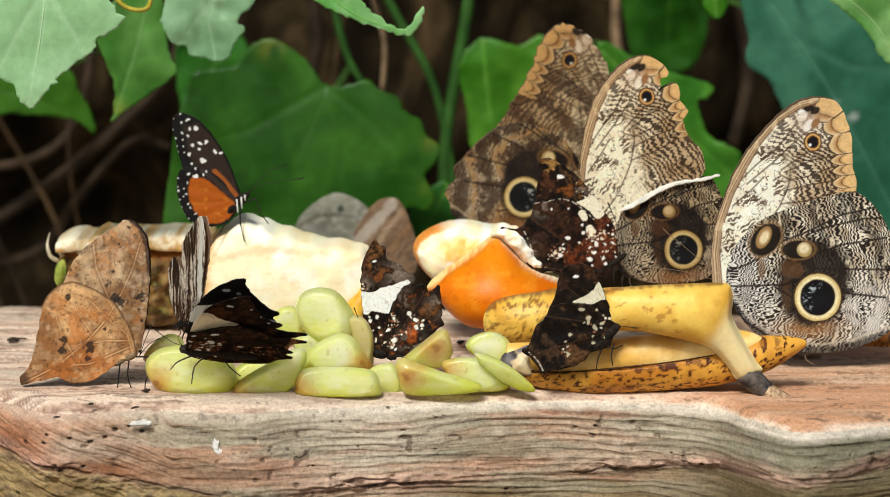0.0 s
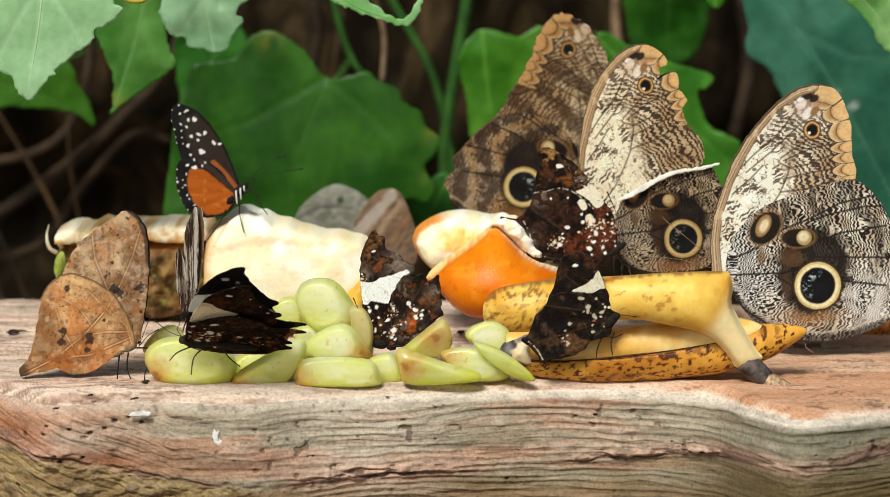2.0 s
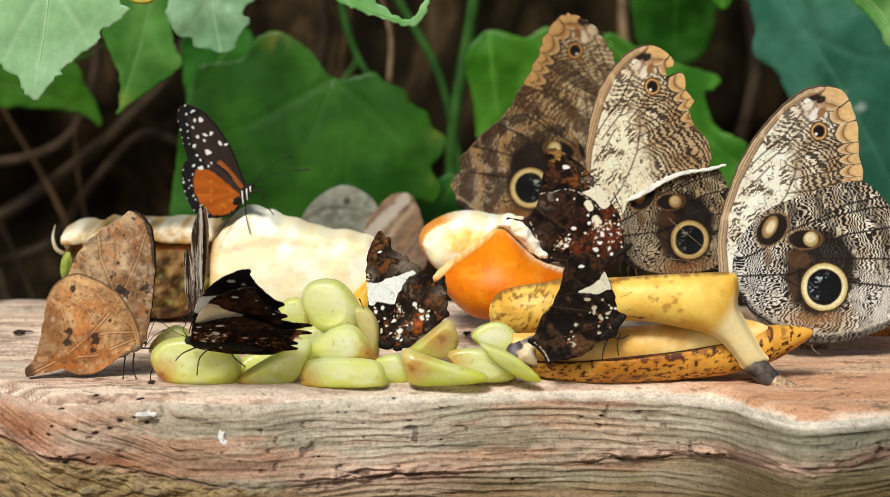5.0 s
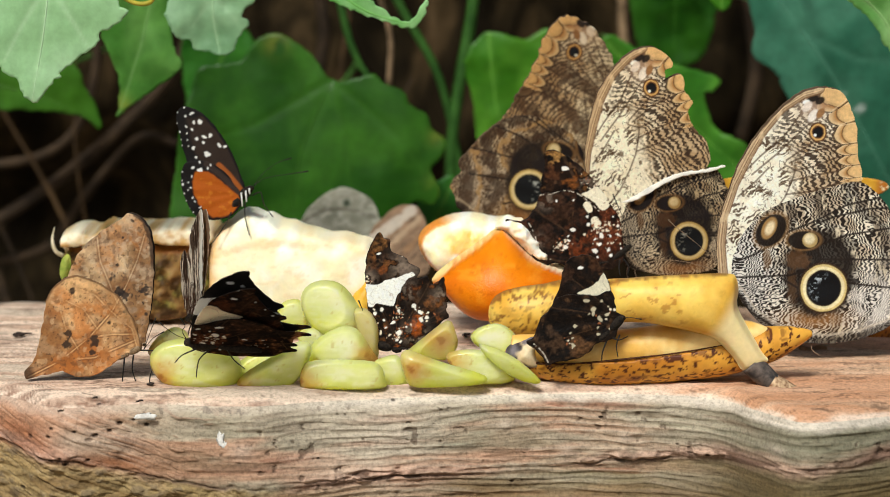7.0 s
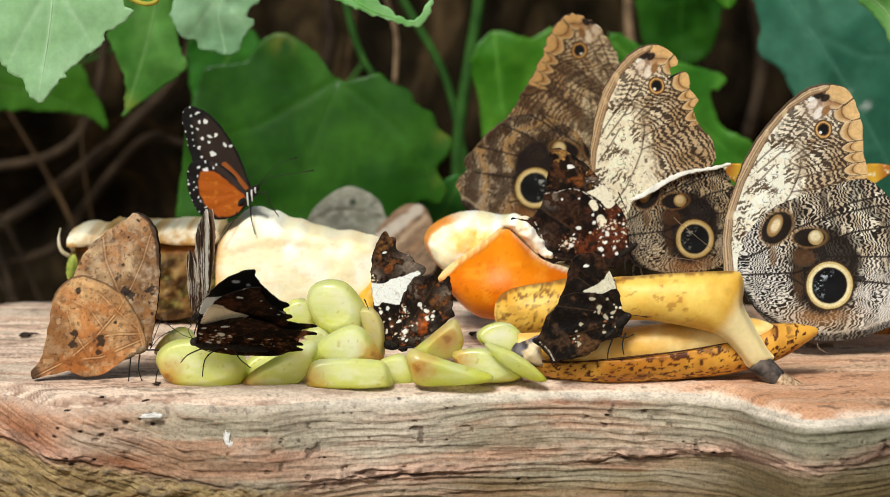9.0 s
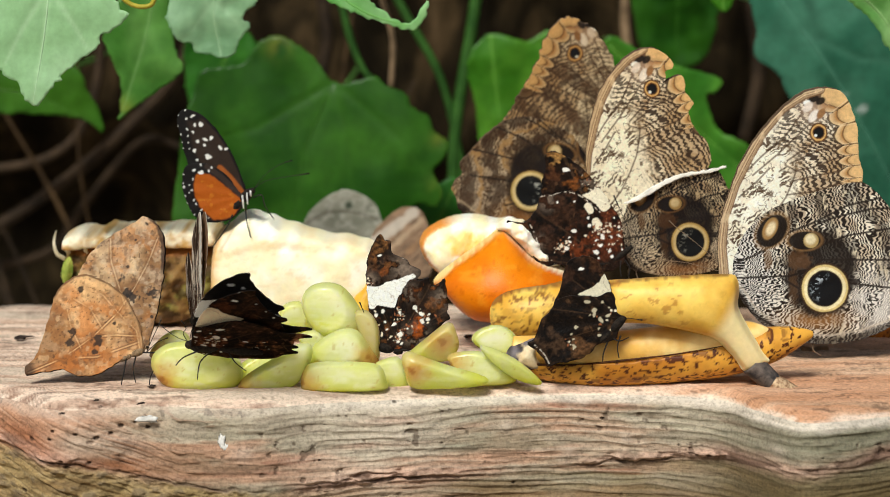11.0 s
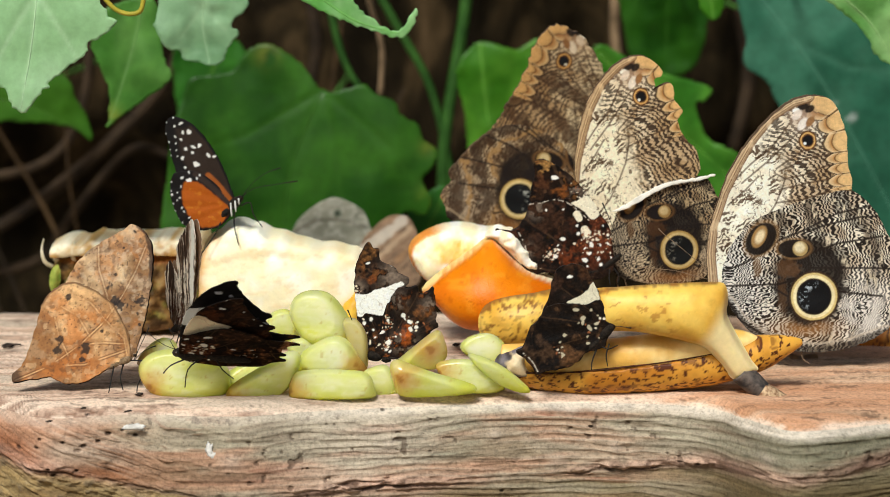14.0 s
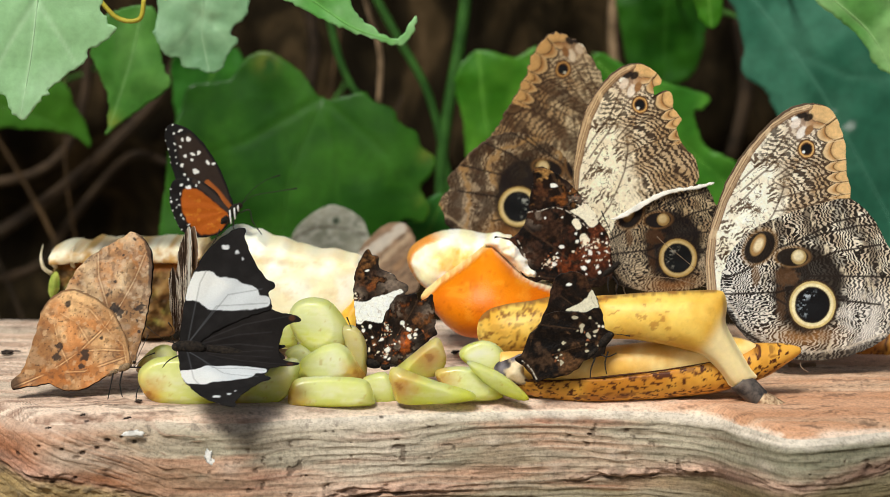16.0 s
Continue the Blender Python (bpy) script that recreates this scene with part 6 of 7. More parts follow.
def build_centre():
    ob = thing("patched_butterfly", (-0.0185, 0.0600, 0.0138), "dark mottled butterfly with a white wing patch perched on grapes", "butterfly", "dark butterflies")
    f = [(-8.0, -0.8), (-11.1, 11.8), (-12.2, 22.1), (-12.4, 28.9), (-11.9, 33.5), (-10.5, 38.0), (-8.7, 41.5), (-6.9, 43.3), (-5.6, 42.4), (-4.9, 40.3), (-2.9, 40.1), (-2.7, 38.1), (-2.0, 35.8), (0.3, 34.4), (3.0, 33.1), (5.2, 30.8), (8.8, 29.0), (9.3, 26.7), (7.0, 24.4), (3.6, 20.1), (1.4, 11.0), (-2.0, 0.5)]
    hw = [(-4.3, -0.8), (-2.0, 8.4), (0.2, 17.6), (2.9, 22.1), (5.9, 24.9), (9.3, 25.1), (12.6, 25.8), (12.9, 23.3), (14.5, 22.8), (16.7, 24.0), (18.3, 25.4), (19.2, 24.9), (19.2, 22.2), (19.9, 19.9), (19.6, 16.5), (20.1, 14.2), (19.7, 11.2), (20.6, 9.6), (18.3, 8.0), (14.9, 4.3), (11.5, 1.1), (8.1, -1.2), (4.7, -3.5), (1.3, -3.5), (-2.1, -2.6)]
    white = [(-12.2, 22.6), (-8.8, 22.1), (-5.4, 23.3), (-2.0, 24.9), (2.5, 25.8), (5.9, 27.2), (7.0, 26.2), (4.3, 24.4), (2.0, 21.0), (1.4, 17.6), (-0.9, 14.1), (-4.3, 14.1), (-7.7, 14.6), (-9.3, 13.0), (-11.1, 14.1), (-12.0, 18.7)]
    yellow = [(-2.0, 38.0), (-1.0, 34.6), (2.4, 33.6), (0.2, 36.2)]
    v = dark_paint([white], [(-7.2, 34.6, 0.67), (-5.9, 12.1, 0.89), (-8.4, 10.7, 0.67), (-5.0, 8.2, 0.56), (-4.3, 5.0, 0.45), (-2.9, 2.0, 0.45), (-9.9, 7.2, 0.45), (-7.7, 1.1, 0.45)], [(-8.8, 4.6, 4.0, 46), (-11.0, 23.5, 2.0, 14)],
                   [(-6.1, 27.8, 1.6), (-9.4, 28.9, 2.0, 78, 46, 24), (-6.5, 39.2, 2.0, 116, 78, 42)], light=(84, 56, 38), seed=20, grey=[(3.0, 29.4, 5.5), (-10.5, 25.5, 2.5)], arcs=[[yellow[0], yellow[3], yellow[2]]])
    w = dark_paint((), [(-1.6, 7.0, 0.89), (1.1, 3.1, 0.89), (6.8, 13.7, 0.89), (9.5, 11.2, 0.89), (9.7, 8.4, 0.89), (12.2, 9.1, 0.67), (4.1, 5.4, 0.45), (0.0, 0.2, 0.67), (1.6, -0.8, 0.56), (12.7, 11.2, 0.45), (0.7, 11.8, 0.56), (7.5, 12.5, 0.45)], [(0.7, 9.6, 3.4, 34), (0.3, 2.0, 2.6, 26), (11.5, 10.2, 2.4, 18)],
                   [(6.6, 6.6, 2.0, 176, 84, 24), (13.8, 15.6, 3.2, 100, 62, 32)], grey=[(18.3, 17.6, 3.6), (8.0, 2.0, 4.6), (5.0, 20.0, 3.0)], light=(78, 54, 38), seed=24)
    wings(ob, [f, hw], [v, w], [plain(rgb(26, 20, 18))] * 2, h=0.26, material=WING_SHEEN, bow=1.0, rounding=3, fray=0.5)
    insect_body(ob, [(2.0, -4.4), (-1.5, -3.4), (-5.0, -2.6), (-8.4, -1.8)], 2.0, [[(-8.6, -1.0), (-10.6, 4.9), (-13.2, 11.8), (-15.0, 16.4)]], [[(0.0, -4.1), (3.4, -3.0), (9.1, -6.3), (12.5, -6.8)], [(-8.0, -3.1), (-8.4, -6.5), (-8.8, -9.0)]])
    return ob


def build_shade():
    ob = thing("mottled_butterfly", (0.0730, 0.1150, 0.0345), "dark brown butterfly with cream mottles resting before the owl butterfly", "butterfly", "dark butterflies")
    f = [(-32.7, 31.8), (-32.3, 37.3), (-31.4, 42.0), (-30.9, 45.6), (-31.7, 47.9), (-30.0, 49.8), (-27.4, 49.8), (-24.1, 48.4), (-19.4, 45.6), (-14.6, 41.6), (-10.4, 37.3), (-7.5, 33.3), (-4.6, 27.8), (-0.3, 17.1), (1.0, 7.6), (-9.7, 15.1), (-24.0, 26.0)]
    hw = [(-32.7, 31.8), (-34.1, 29.0), (-35.1, 26.1), (-36.9, 22.3), (-39.3, 20.8), (-42.3, 20.6), (-46.4, 21.1), (-46.8, 19.9), (-44.0, 18.9), (-41.4, 17.0), (-39.2, 14.2), (-38.5, 11.1), (-39.2, 9.2), (-36.8, 7.5), (-35.6, 5.1), (-33.7, 2.7), (-30.9, 1.5), (-27.3, 2.7), (-23.8, 2.2), (-19.0, 0.8), (-6.0, -0.1), (-2.5, 0.4), (1.1, 2.8), (2.2, 6.4), (1.7, 12.3), (0.9, 17.1), (-0.8, 23.1), (-3.9, 27.1), (-9.8, 30.2), (-15.8, 33.3), (-21.7, 33.7), (-27.5, 32.5)]
    pale = [(-15.7, 31.8), (-12.2, 33.3), (-9.4, 34.9), (-6.3, 32.6), (-4.4, 28.5), (-4.6, 26.2), (-7.4, 24.7), (-10.3, 27.8), (-13.4, 30.2)]
    p = [pale, [(-15.0, 27.1), (-13.4, 28.5), (-11.4, 26.1), (-12.1, 24.2), (-14.0, 24.7)], [(-11.6, 21.4), (-9.3, 21.9), (-7.8, 19.5), (-9.2, 17.6), (-11.4, 18.5)]]
    arc = [(-33.4, 31.3), (-28.7, 31.8), (-24.0, 33.2), (-18.1, 32.1), (-13.4, 29.0), (-8.6, 24.7)]
    v = dark_paint([pale], [(-22.7, 42.3, 1.06)], [(-11.0, 36.5, 3.5, 36)], [(-26.5, 46.8, 2.0, 176, 132, 74), (-20.5, 36.6, 2.2, 120, 70, 30), (-28.0, 40.0, 2.4, 72, 42, 24)], cream=(244, 234, 206), grey=[(-14.0, 38.0, 3.5)], seed=30)
    w = dark_paint(p, [(-19.6, 16.8, 0.94), (-22.2, 9.4, 1.06), (-7.3, 14.2, 1.06), (-21.0, 12.3, 0.47), (-8.0, 10.6, 0.7), (-10.1, 7.8, 0.94), (-4.4, 8.5, 0.7), (-3.5, 6.1, 0.7), (0.8, 9.0, 0.47), (-12.8, 19.0, 0.7), (-3.8, 14.2, 0.59), (-0.2, 14.7, 0.59), (-2.7, 22.3, 0.47), (-0.7, 18.3, 0.47), (-13.3, 22.3, 0.47), (-10.1, 12.8, 0.47), (-9.1, 5.2, 0.47), (-21.5, 14.2, 0.35), (-33.3, 5.3, 0.35), (-26.3, 28.7, 0.35), (-19.3, 29.2, 0.47)],
                   [(-5.0, 16.0, 7.0, 110), (-24.3, 9.2, 3.0, 34), (-22.0, 12.0, 2.0, 14)], [(-5.0, 16.0, 6.5, 92, 44, 24), (-17.0, 8.7, 3.0, 104, 50, 24), (-25.0, 27.0, 4.5, 58, 38, 26), (-30.0, 12.0, 5.0, 54, 36, 26)],
                   cream=(244, 234, 206), grey=[(-34.5, 12.0, 3.0), (-30.5, 29.0, 3.5)], seed=34, arcs=[arc, [(-38.0, 20.0), (-35.0, 14.0), (-34.0, 6.0)]])
    wings(ob, [f, hw], [v, w], [plain(rgb(26, 20, 18))] * 2, h=0.26, material=WING_SHEEN, bow=1.0, rounding=3, fray=0.5)
    insect_body(ob, [(-13.7, 1.7), (-3.5, 3.4), (0.8, 6.9), (4.0, 9.5)], 1.5, [[(4.4, 10.4), (3.2, 17.1), (0.5, 24.0), (-3.1, 32.1)]], [[(0.4, 4.3), (0.0, 1.0), (0.5, -2.1)], [(2.0, 4.5), (4.0, 1.5), (3.4, -2.1)], [(-19.7, 1.7), (-20.6, -0.9), (-21.8, -3.5)]])
    return ob


def build_on_banana():
    ob = thing("banded_butterfly", (0.0705, 0.0350, 0.0274), "dark butterfly with a cream wing band standing on the banana", "butterfly", "dark butterflies")
    f = [(-22.2, 22.5), (-20.0, 23.8), (-16.1, 24.3), (-12.3, 23.6), (-10.1, 21.4), (-7.9, 17.0), (-6.1, 13.6), (-5.6, 10.7), (-6.7, 6.1), (-11.1, 3.8), (-17.7, 3.9), (-23.2, 4.9), (-27.2, 5.8), (-25.9, 10.3), (-24.4, 14.7), (-23.7, 19.2)]
    hw = [(-26.5, 7.6), (-22.1, 8.9), (-15.5, 9.2), (-11.1, 8.5), (-6.7, 10.7), (-5.0, 10.8), (-3.8, 7.0), (-2.9, 2.5), (0.4, 0.7), (-0.4, -1.3), (-2.2, -4.2), (-3.2, -7.6), (-6.5, -9.1), (-10.9, -10.3), (-13.1, -13.2), (-17.5, -15.6), (-21.9, -16.6), (-25.2, -17.4), (-28.5, -18.6), (-30.3, -18.6), (-31.9, -15.5), (-34.8, -12.1), (-37.9, -9.9), (-35.2, -8.3), (-34.1, -5.4), (-33.1, -2.0), (-32.0, 0.2), (-29.8, 2.4), (-28.0, 4.7)]
    band = [(-18.2, 9.6), (-14.4, 11.4), (-11.1, 13.6), (-7.9, 18.1), (-6.1, 13.6), (-5.9, 10.7), (-8.5, 8.1), (-11.1, 6.9), (-13.3, 9.2)]
    v = dark_paint([band], [(-17.4, 19.4, 0.76)], (), [(-12.5, 22.0, 2.5, 64, 40, 24), (-22.0, 17.0, 3.0, 50, 32, 22)], base=(24, 17, 12), light=(50, 34, 22), cream=(224, 216, 188), seed=40)
    w = dark_paint((), [(-14.8, 6.7, 0.87), (-11.9, 3.4, 0.98), (-12.1, 1.8, 0.76), (-9.3, -0.4, 0.98), (-6.6, 1.4, 0.76), (-8.9, 6.5, 0.54), (-10.1, -6.5, 0.76), (-18.9, -3.3, 0.76), (-19.8, -11.0, 0.76), (-20.9, -5.8, 0.44), (-6.2, 4.5, 0.44), (-5.5, -4.2, 0.54), (-10.3, -3.8, 0.44), (-2.2, -2.2, 0.33), (-20.2, -8.0, 0.44), (-13.7, 1.8, 0.33)],
                   [(-6.6, 0.3, 4.8, 12), (-20.7, -9.7, 2.4, 8)], [(-17.0, -11.5, 3.0, 96, 66, 40), (-28.0, -10.0, 4.0, 66, 48, 34)], base=(24, 17, 12), light=(52, 36, 24), seed=44, mark=(188, 176, 148), arcs=[[(-36.0, -9.6), (-32.0, -13.0), (-29.4, -17.6)]])
    wings(ob, [f, hw], [v, w], [plain(rgb(22, 17, 15))] * 2, h=0.28, material=WING_SHEEN, bow=1.0, rounding=3, fray=0.5)
    insect_body(ob, [(-11.0, -10.0), (-5.7, -5.2), (-2.9, -2.0), (-0.6, 0.0)], 2.0, [[(-0.4, 0.3), (2.4, 0.3), (6.6, -0.2)]],
                [[(-4.5, -7.7), (-2.1, -8.5), (1.3, -6.8)], [(-1.7, -6.6), (-3.0, -10.7), (-2.4, -15.0)], [(-6.8, -9.1), (-8.4, -13.4), (-8.7, -16.6)]])
    return ob


def build_flapping():
    """The one on the grapes, which opens its wings at the end."""
    ob = thing("banded_butterfly", (-0.0940, 0.0280, 0.0227), "black butterfly with white wing bands opening on the grapes", "butterfly", "dark butterflies")
    f = [(-2.6, 1.3), (-1.9, 11.5), (-0.9, 19.3), (1.1, 26.1), (3.5, 31.4), (7.3, 37.6), (12.3, 42.4), (17.8, 45.5), (21.7, 46.4), (22.3, 44.7), (21.7, 42.5), (24.3, 35.9), (27.5, 30.4), (30.3, 26.7), (32.9, 25.4), (33.4, 23.2), (31.2, 21.0), (32.5, 16.1), (29.6, 14.1), (24.2, 12.5), (13.2, 7.6), (3.3, 1.3)]
    hw = [(-3.4, 1.3), (-1.0, 14.0), (5.0, 21.0), (13.0, 24.6), (22.0, 23.6), (28.0, 18.6), (33.0, 14.6), (38.4, 13.0), (42.0, 12.4), (43.6, 10.6), (41.0, 9.6), (37.6, 8.0), (36.4, 4.5), (35.2, 1.0), (35.6, -1.6), (37.6, -3.4), (36.8, -4.6), (32.0, -5.4), (28.0, -8.2), (21.0, -9.4), (11.0, -8.6), (3.0, -6.4), (-2.4, -3.0)]
    band = [[(1.1, 26.1), (3.5, 29.2), (9.4, 29.2), (11.1, 27.5), (17.7, 26.6), (20.9, 24.9), (26.4, 23.1), (27.7, 20.5), (31.2, 19.6), (31.4, 16.1), (24.2, 14.7), (13.2, 14.2), (8.0, 14.9), (3.4, 17.7), (-1.2, 18.8)]]
    dots = [(14.5, 38.9, 1.1), (18.8, 36.9, 0.7), (21.2, 34.3, 0.4)]

    def dorsal(x, z):
        c = np.tile(rgb(44, 41, 40), (len(x), 1)) * (0.7 + 0.6 * fbm(x / 4, z / 4, 50))[:, None]
        poly = spline(band[0], 4)
        d, _ = line_distance(x, z, np.concatenate([poly, poly[:1]]))
        d = np.where(inside(x, z, poly), d, -d) + 1.0 * (fbm(x / 2, z / 2, 51) - 0.5)
        c = over(c, step(-0.2, 0.25, d), rgb(246, 248, 248))
        for v in [[(0.0, 1.3), (15.5, 20.4), (28.6, 22.7)], [(0.0, 1.3), (11.1, 16.0), (30.7, 17.2)], [(0.0, 1.3), (4.6, 24.8), (6.8, 29.2)]]:
            c = over(c, 0.35 * step(0.4, 0.12, line_distance(x, z, v)[0]), rgb(110, 110, 112))
        return spots(c, x, z, dots, rgb(240, 240, 240))

    def dorsal_hind(x, z):
        c = np.tile(rgb(42, 38, 36), (len(x), 1)) * (0.7 + 0.7 * fbm(x / 5, z / 3, 52))[:, None]
        c = over(c, 0.3 * step(1.6, 0.8, np.hypot(x - (40.3), z - (11.7)) + 1.0 * (fbm(x, z, 53) - 0.5)), rgb(150, 92, 56))
        for v in [[(1.1, 0.9), (21.9, 9.0), (40.6, 12.6)], [(1.1, 0.4), (19.7, 5.0), (32.4, 6.1)], [(1.1, 0.0), (19.7, 1.4), (32.9, 0.2)]]:
            c = over(c, 0.4 * step(0.4, 0.12, line_distance(x, z, v)[0]), rgb(70, 66, 66))
        return c
    v = dark_paint([[(-1.6, 17.0), (-0.8, 23.5), (2.7, 31.0), (7.5, 30.5), (12.9, 26.0), (17.0, 23.6), (12.0, 20.0), (5.4, 16.4)]], [(14.1, 38.2, 1.0), (22.0, 36.0, 0.4), (25.5, 31.0, 0.4), (28.5, 26.0, 0.5)], (), [(10.0, 35.0, 3.5, 84, 44, 22), (18.0, 31.0, 3.0, 66, 40, 24)], cream=(255, 228, 194), seed=54, base=(38, 25, 17), light=(96, 58, 34), arcs=[[(-0.6, 27.0), (4.0, 35.0), (9.0, 41.0), (16.0, 44.8)]])
    w = dark_paint((), [(9.0, 16.9, 1.3), (7.0, 9.7, 1.4), (5.4, 3.4, 0.9), (17.8, 6.1, 0.8), (20.8, -2.3, 0.7), (1.6, 2.9, 0.8), (0.9, 15.3, 0.8), (2.4, -5.0, 0.6), (-1.0, 10.1, 0.8), (10.1, 8.6, 0.7), (7.7, -2.9, 0.6), (12.5, -3.4, 0.5), (5.0, 13.0, 0.6), (3.6, 7.4, 0.6)],
                   [(3.6, 6.0, 6, 46), (24.0, 2.0, 5, 14)], [(4.0, 6.0, 7.0, 70, 36, 22), (22.0, 16.5, 4.5, 58, 36, 22), (39.0, 8.0, 3.2, 150, 100, 66)], seed=56, base=(34, 23, 16), light=(80, 50, 32))
    near, near_h, far, far_h = wings(ob, [f, hw], [v, w], [dorsal, dorsal_hind], gap=0.8, h=0.3, far_h=0.3, material=WING_CLEAR, bow=0.8, rounding=3, fray=0.35)
    insect_body(ob, [(24.1, -3.0), (7.6, -0.5), (1.1, 0.0), (-4.4, 0.2)], 2.7, [[(-4.4, 0.9), (-6.5, 4.8), (-5.2, 7.1), (-6.9, 10.2)], [(-4.4, 1.3), (-8.7, 2.6), (-13.1, 5.3), (-15.7, 7.5)]],
                [[(4.4, -2.2), (-0.0, -6.2), (-1.0, -12.9)], [(10.9, -2.2), (13.5, -6.2), (17.9, -9.5)], [(-1.1, -2.2), (-6.6, -4.5), (-9.3, -7.4)]])
    return ob, (near, near_h), (far, far_h)


CENTRE, SHADE, ON_BANANA = build_centre(), build_shade(), build_on_banana()
FLAPPING, FLAP_NEAR, FLAP_FAR = build_flapping()


# -- the dead-leaf butterfly --
def build_dead_leaf():
    ob = thing("leaf_butterfly", (-0.1214, 0.0450, 0.0068), "tan dead-leaf butterfly with brown veins standing on the board", "butterfly")
    f = [(2.3, 5.9), (5.0, 10.0), (6.8, 20.5), (8.2, 34.0), (7.8, 46.6), (6.1, 54.2), (3.2, 57.5), (-1.2, 59.3), (-2.6, 58.8), (-5.9, 56.1), (-11.7, 52.2), (-19.3, 45.9), (-23.4, 39.1), (-25.6, 33.7), (-17.2, 24.7), (-8.4, 11.3)]
    hw = [(2.7, 5.9), (2.3, 10.5), (-0.3, 18.1), (-6.1, 27.1), (-13.8, 32.0), (-21.6, 34.6), (-26.5, 33.6), (-31.5, 29.5), (-34.2, 24.5), (-35.6, 15.5), (-37.0, 7.6), (-39.8, 0.0), (-42.9, -3.2), (-42.5, -6.8), (-37.6, -5.4), (-32.7, -4.4), (-27.7, -3.5), (-22.8, -5.5), (-17.0, -5.4), (-11.2, -2.8), (-2.7, 3.6)]
    ribs = [[(-41.6, -5.9), (-28.6, 0.8), (-17.4, 10.0), (-8.4, 20.3), (-2.7, 30.5)], [(-17.4, 10.0), (-8.4, 11.3), (1.6, 11.4)], [(-28.6, 0.8), (-15.2, 2.1), (0.9, 9.1)], [(-8.4, 20.3), (-15.0, 27.0), (-23.9, 30.3)], [(-2.7, 30.5), (1.8, 40.7), (5.2, 51.9)], [(-8.4, 20.3), (-0.6, 13.6), (1.8, 4.6)], [(-21.9, 5.4), (-26.3, 13.3), (-28.4, 20.1)], [(-14.0, 13.5), (-19.5, 21.3), (-26.2, 24.6)], [(-6.1, 23.7), (-12.7, 40.5), (-13.7, 49.5)]]
    dark = [(-5.0, 28.2, 1.8), (-3.4, 26.7, 2.3), (5.1, 29.0, 2.0), (-8.3, 33.8, 1.6), (-23.4, 28.3, 1.1), (-15.1, 8.5, 2.0), (-16.3, 3.9, 1.1), (-25.8, 11.1, 1.6), (-26.3, 7.2, 1.6), (-9.5, 15.8, 0.7), (3.9, 23.8, 0.7), (5.0, 19.3, 0.7), (-6.0, 38.8, 0.7), (-2.8, 20.4, 1.1), (0.3, 56.4, 0.7), (-3.7, 49.6, 0.7)]

    def paint(x, z):
        n, m, t = fbm(x / 14, z / 14, 70), fbm(x / 4, z / 4, 71), fbm(x / 1.1, z / 1.1, 72, 2)
        k = step(0.3, 0.7, n)[:, None]
        c = rgb(146, 104, 64)[None] * (1 - k) + rgb(224, 184, 134)[None] * k
        c = over(c, 0.65 * step(0.44, 0.64, fbm(x / 10, z / 10, 74)), rgb(182, 110, 46))
        c = over(c, 0.45 * step(0.55, 0.7, m), rgb(158, 136, 110))
        c = over(c, 0.5 * step(0.5, 0.66, fbm(x / 7, z / 7, 79)), rgb(128, 88, 56))
        c = over(c, 0.35 * step(0.7, 0.8, fbm(x / 2, z / 2, 73, 2)), rgb(104, 70, 46))
        c = over(c, 0.7 * step(0.74, 0.8, fbm(x / 0.9, z / 0.9, 77, 2)), rgb(74, 52, 38))
        c = over(c, 0.35 * step(0.58, 0.68, fbm(x / 2.6, z / 2.6, 75, 3)), rgb(222, 192, 152))
        c = over(c, 0.5 * step(0.66, 0.72, fbm(x / 2.2, z / 2.2, 69, 3)), rgb(92, 66, 46))
        for k, r in enumerate(ribs):
            d, _ = line_distance(x, z, r)
            c = over(c, 0.3 * step(2.2, 0.3, d), rgb(150, 98, 54))
            c = over(c, (0.6 if k == 0 else 0.4) * step(0.3, 0.06, d) * step(0.3, 0.5, m), rgb(230, 198, 150))
            # thin shadow line painted on either side of the rib
            c = over(c, (0.7 if k < 3 else 0.35) * step(0.3, 0.06, np.abs(d - 0.55)) * step(0.4, 0.55, m), rgb(84, 52, 32))
        for k, (px, pz, r) in enumerate(dark):
            d = np.hypot(x - px, z - pz) / r + 0.9 * (m - 0.5)
            c = over(c, 0.9 * step(1.15, 0.7, d + 1.5 * (t - 0.5)), rgb(46, 37, 32))
        c = over(c, 0.85 * step(4.6, 1.6, np.hypot(x - (-42.1), z - (-5.0))), rgb(50, 36, 28))
        return np.clip(0.94 * c * (0.8 + 0.4 * t)[:, None] * (0.8 + 0.4 * m)[:, None], 0.01, 0.8)

    inner = dark_paint((), (), [(6.9, 49.7, 14, 14)], base=(34, 26, 22), light=(78, 58, 44), seed=78)

    def fore(x, z):
        c = paint(x, z) * np.array([0.98, 1.04, 1.14])
        edge = [(2.1, 59.1), (5.2, 56.4), (8.0, 47.5), (8.6, 34.0), (6.8, 20.5), (5.4, 8.7)]
        d, s = line_distance(x, z, edge)
        return over(c, 0.85 * step(1.7, 1.0, d + 0.8 * (fbm(x / 1.5, z / 1.5, 76) - 0.5)) * step(0.62, 0.5, s), rgb(52, 36, 28))
    def hind(x, z):
        c = paint(x, z) * np.array([1.12, 1.04, 0.92])
        d = line_distance(x, z, [(2.7, 5.9), (2.3, 10.5), (-0.3, 18.1), (-6.1, 27.1), (-13.8, 32.0), (-21.6, 34.6), (-26.5, 33.6), (-31.5, 29.5), (-34.2, 24.5)])[0]
        c = over(c, 0.35 * step(3.0, 0.6, d), rgb(206, 166, 116))
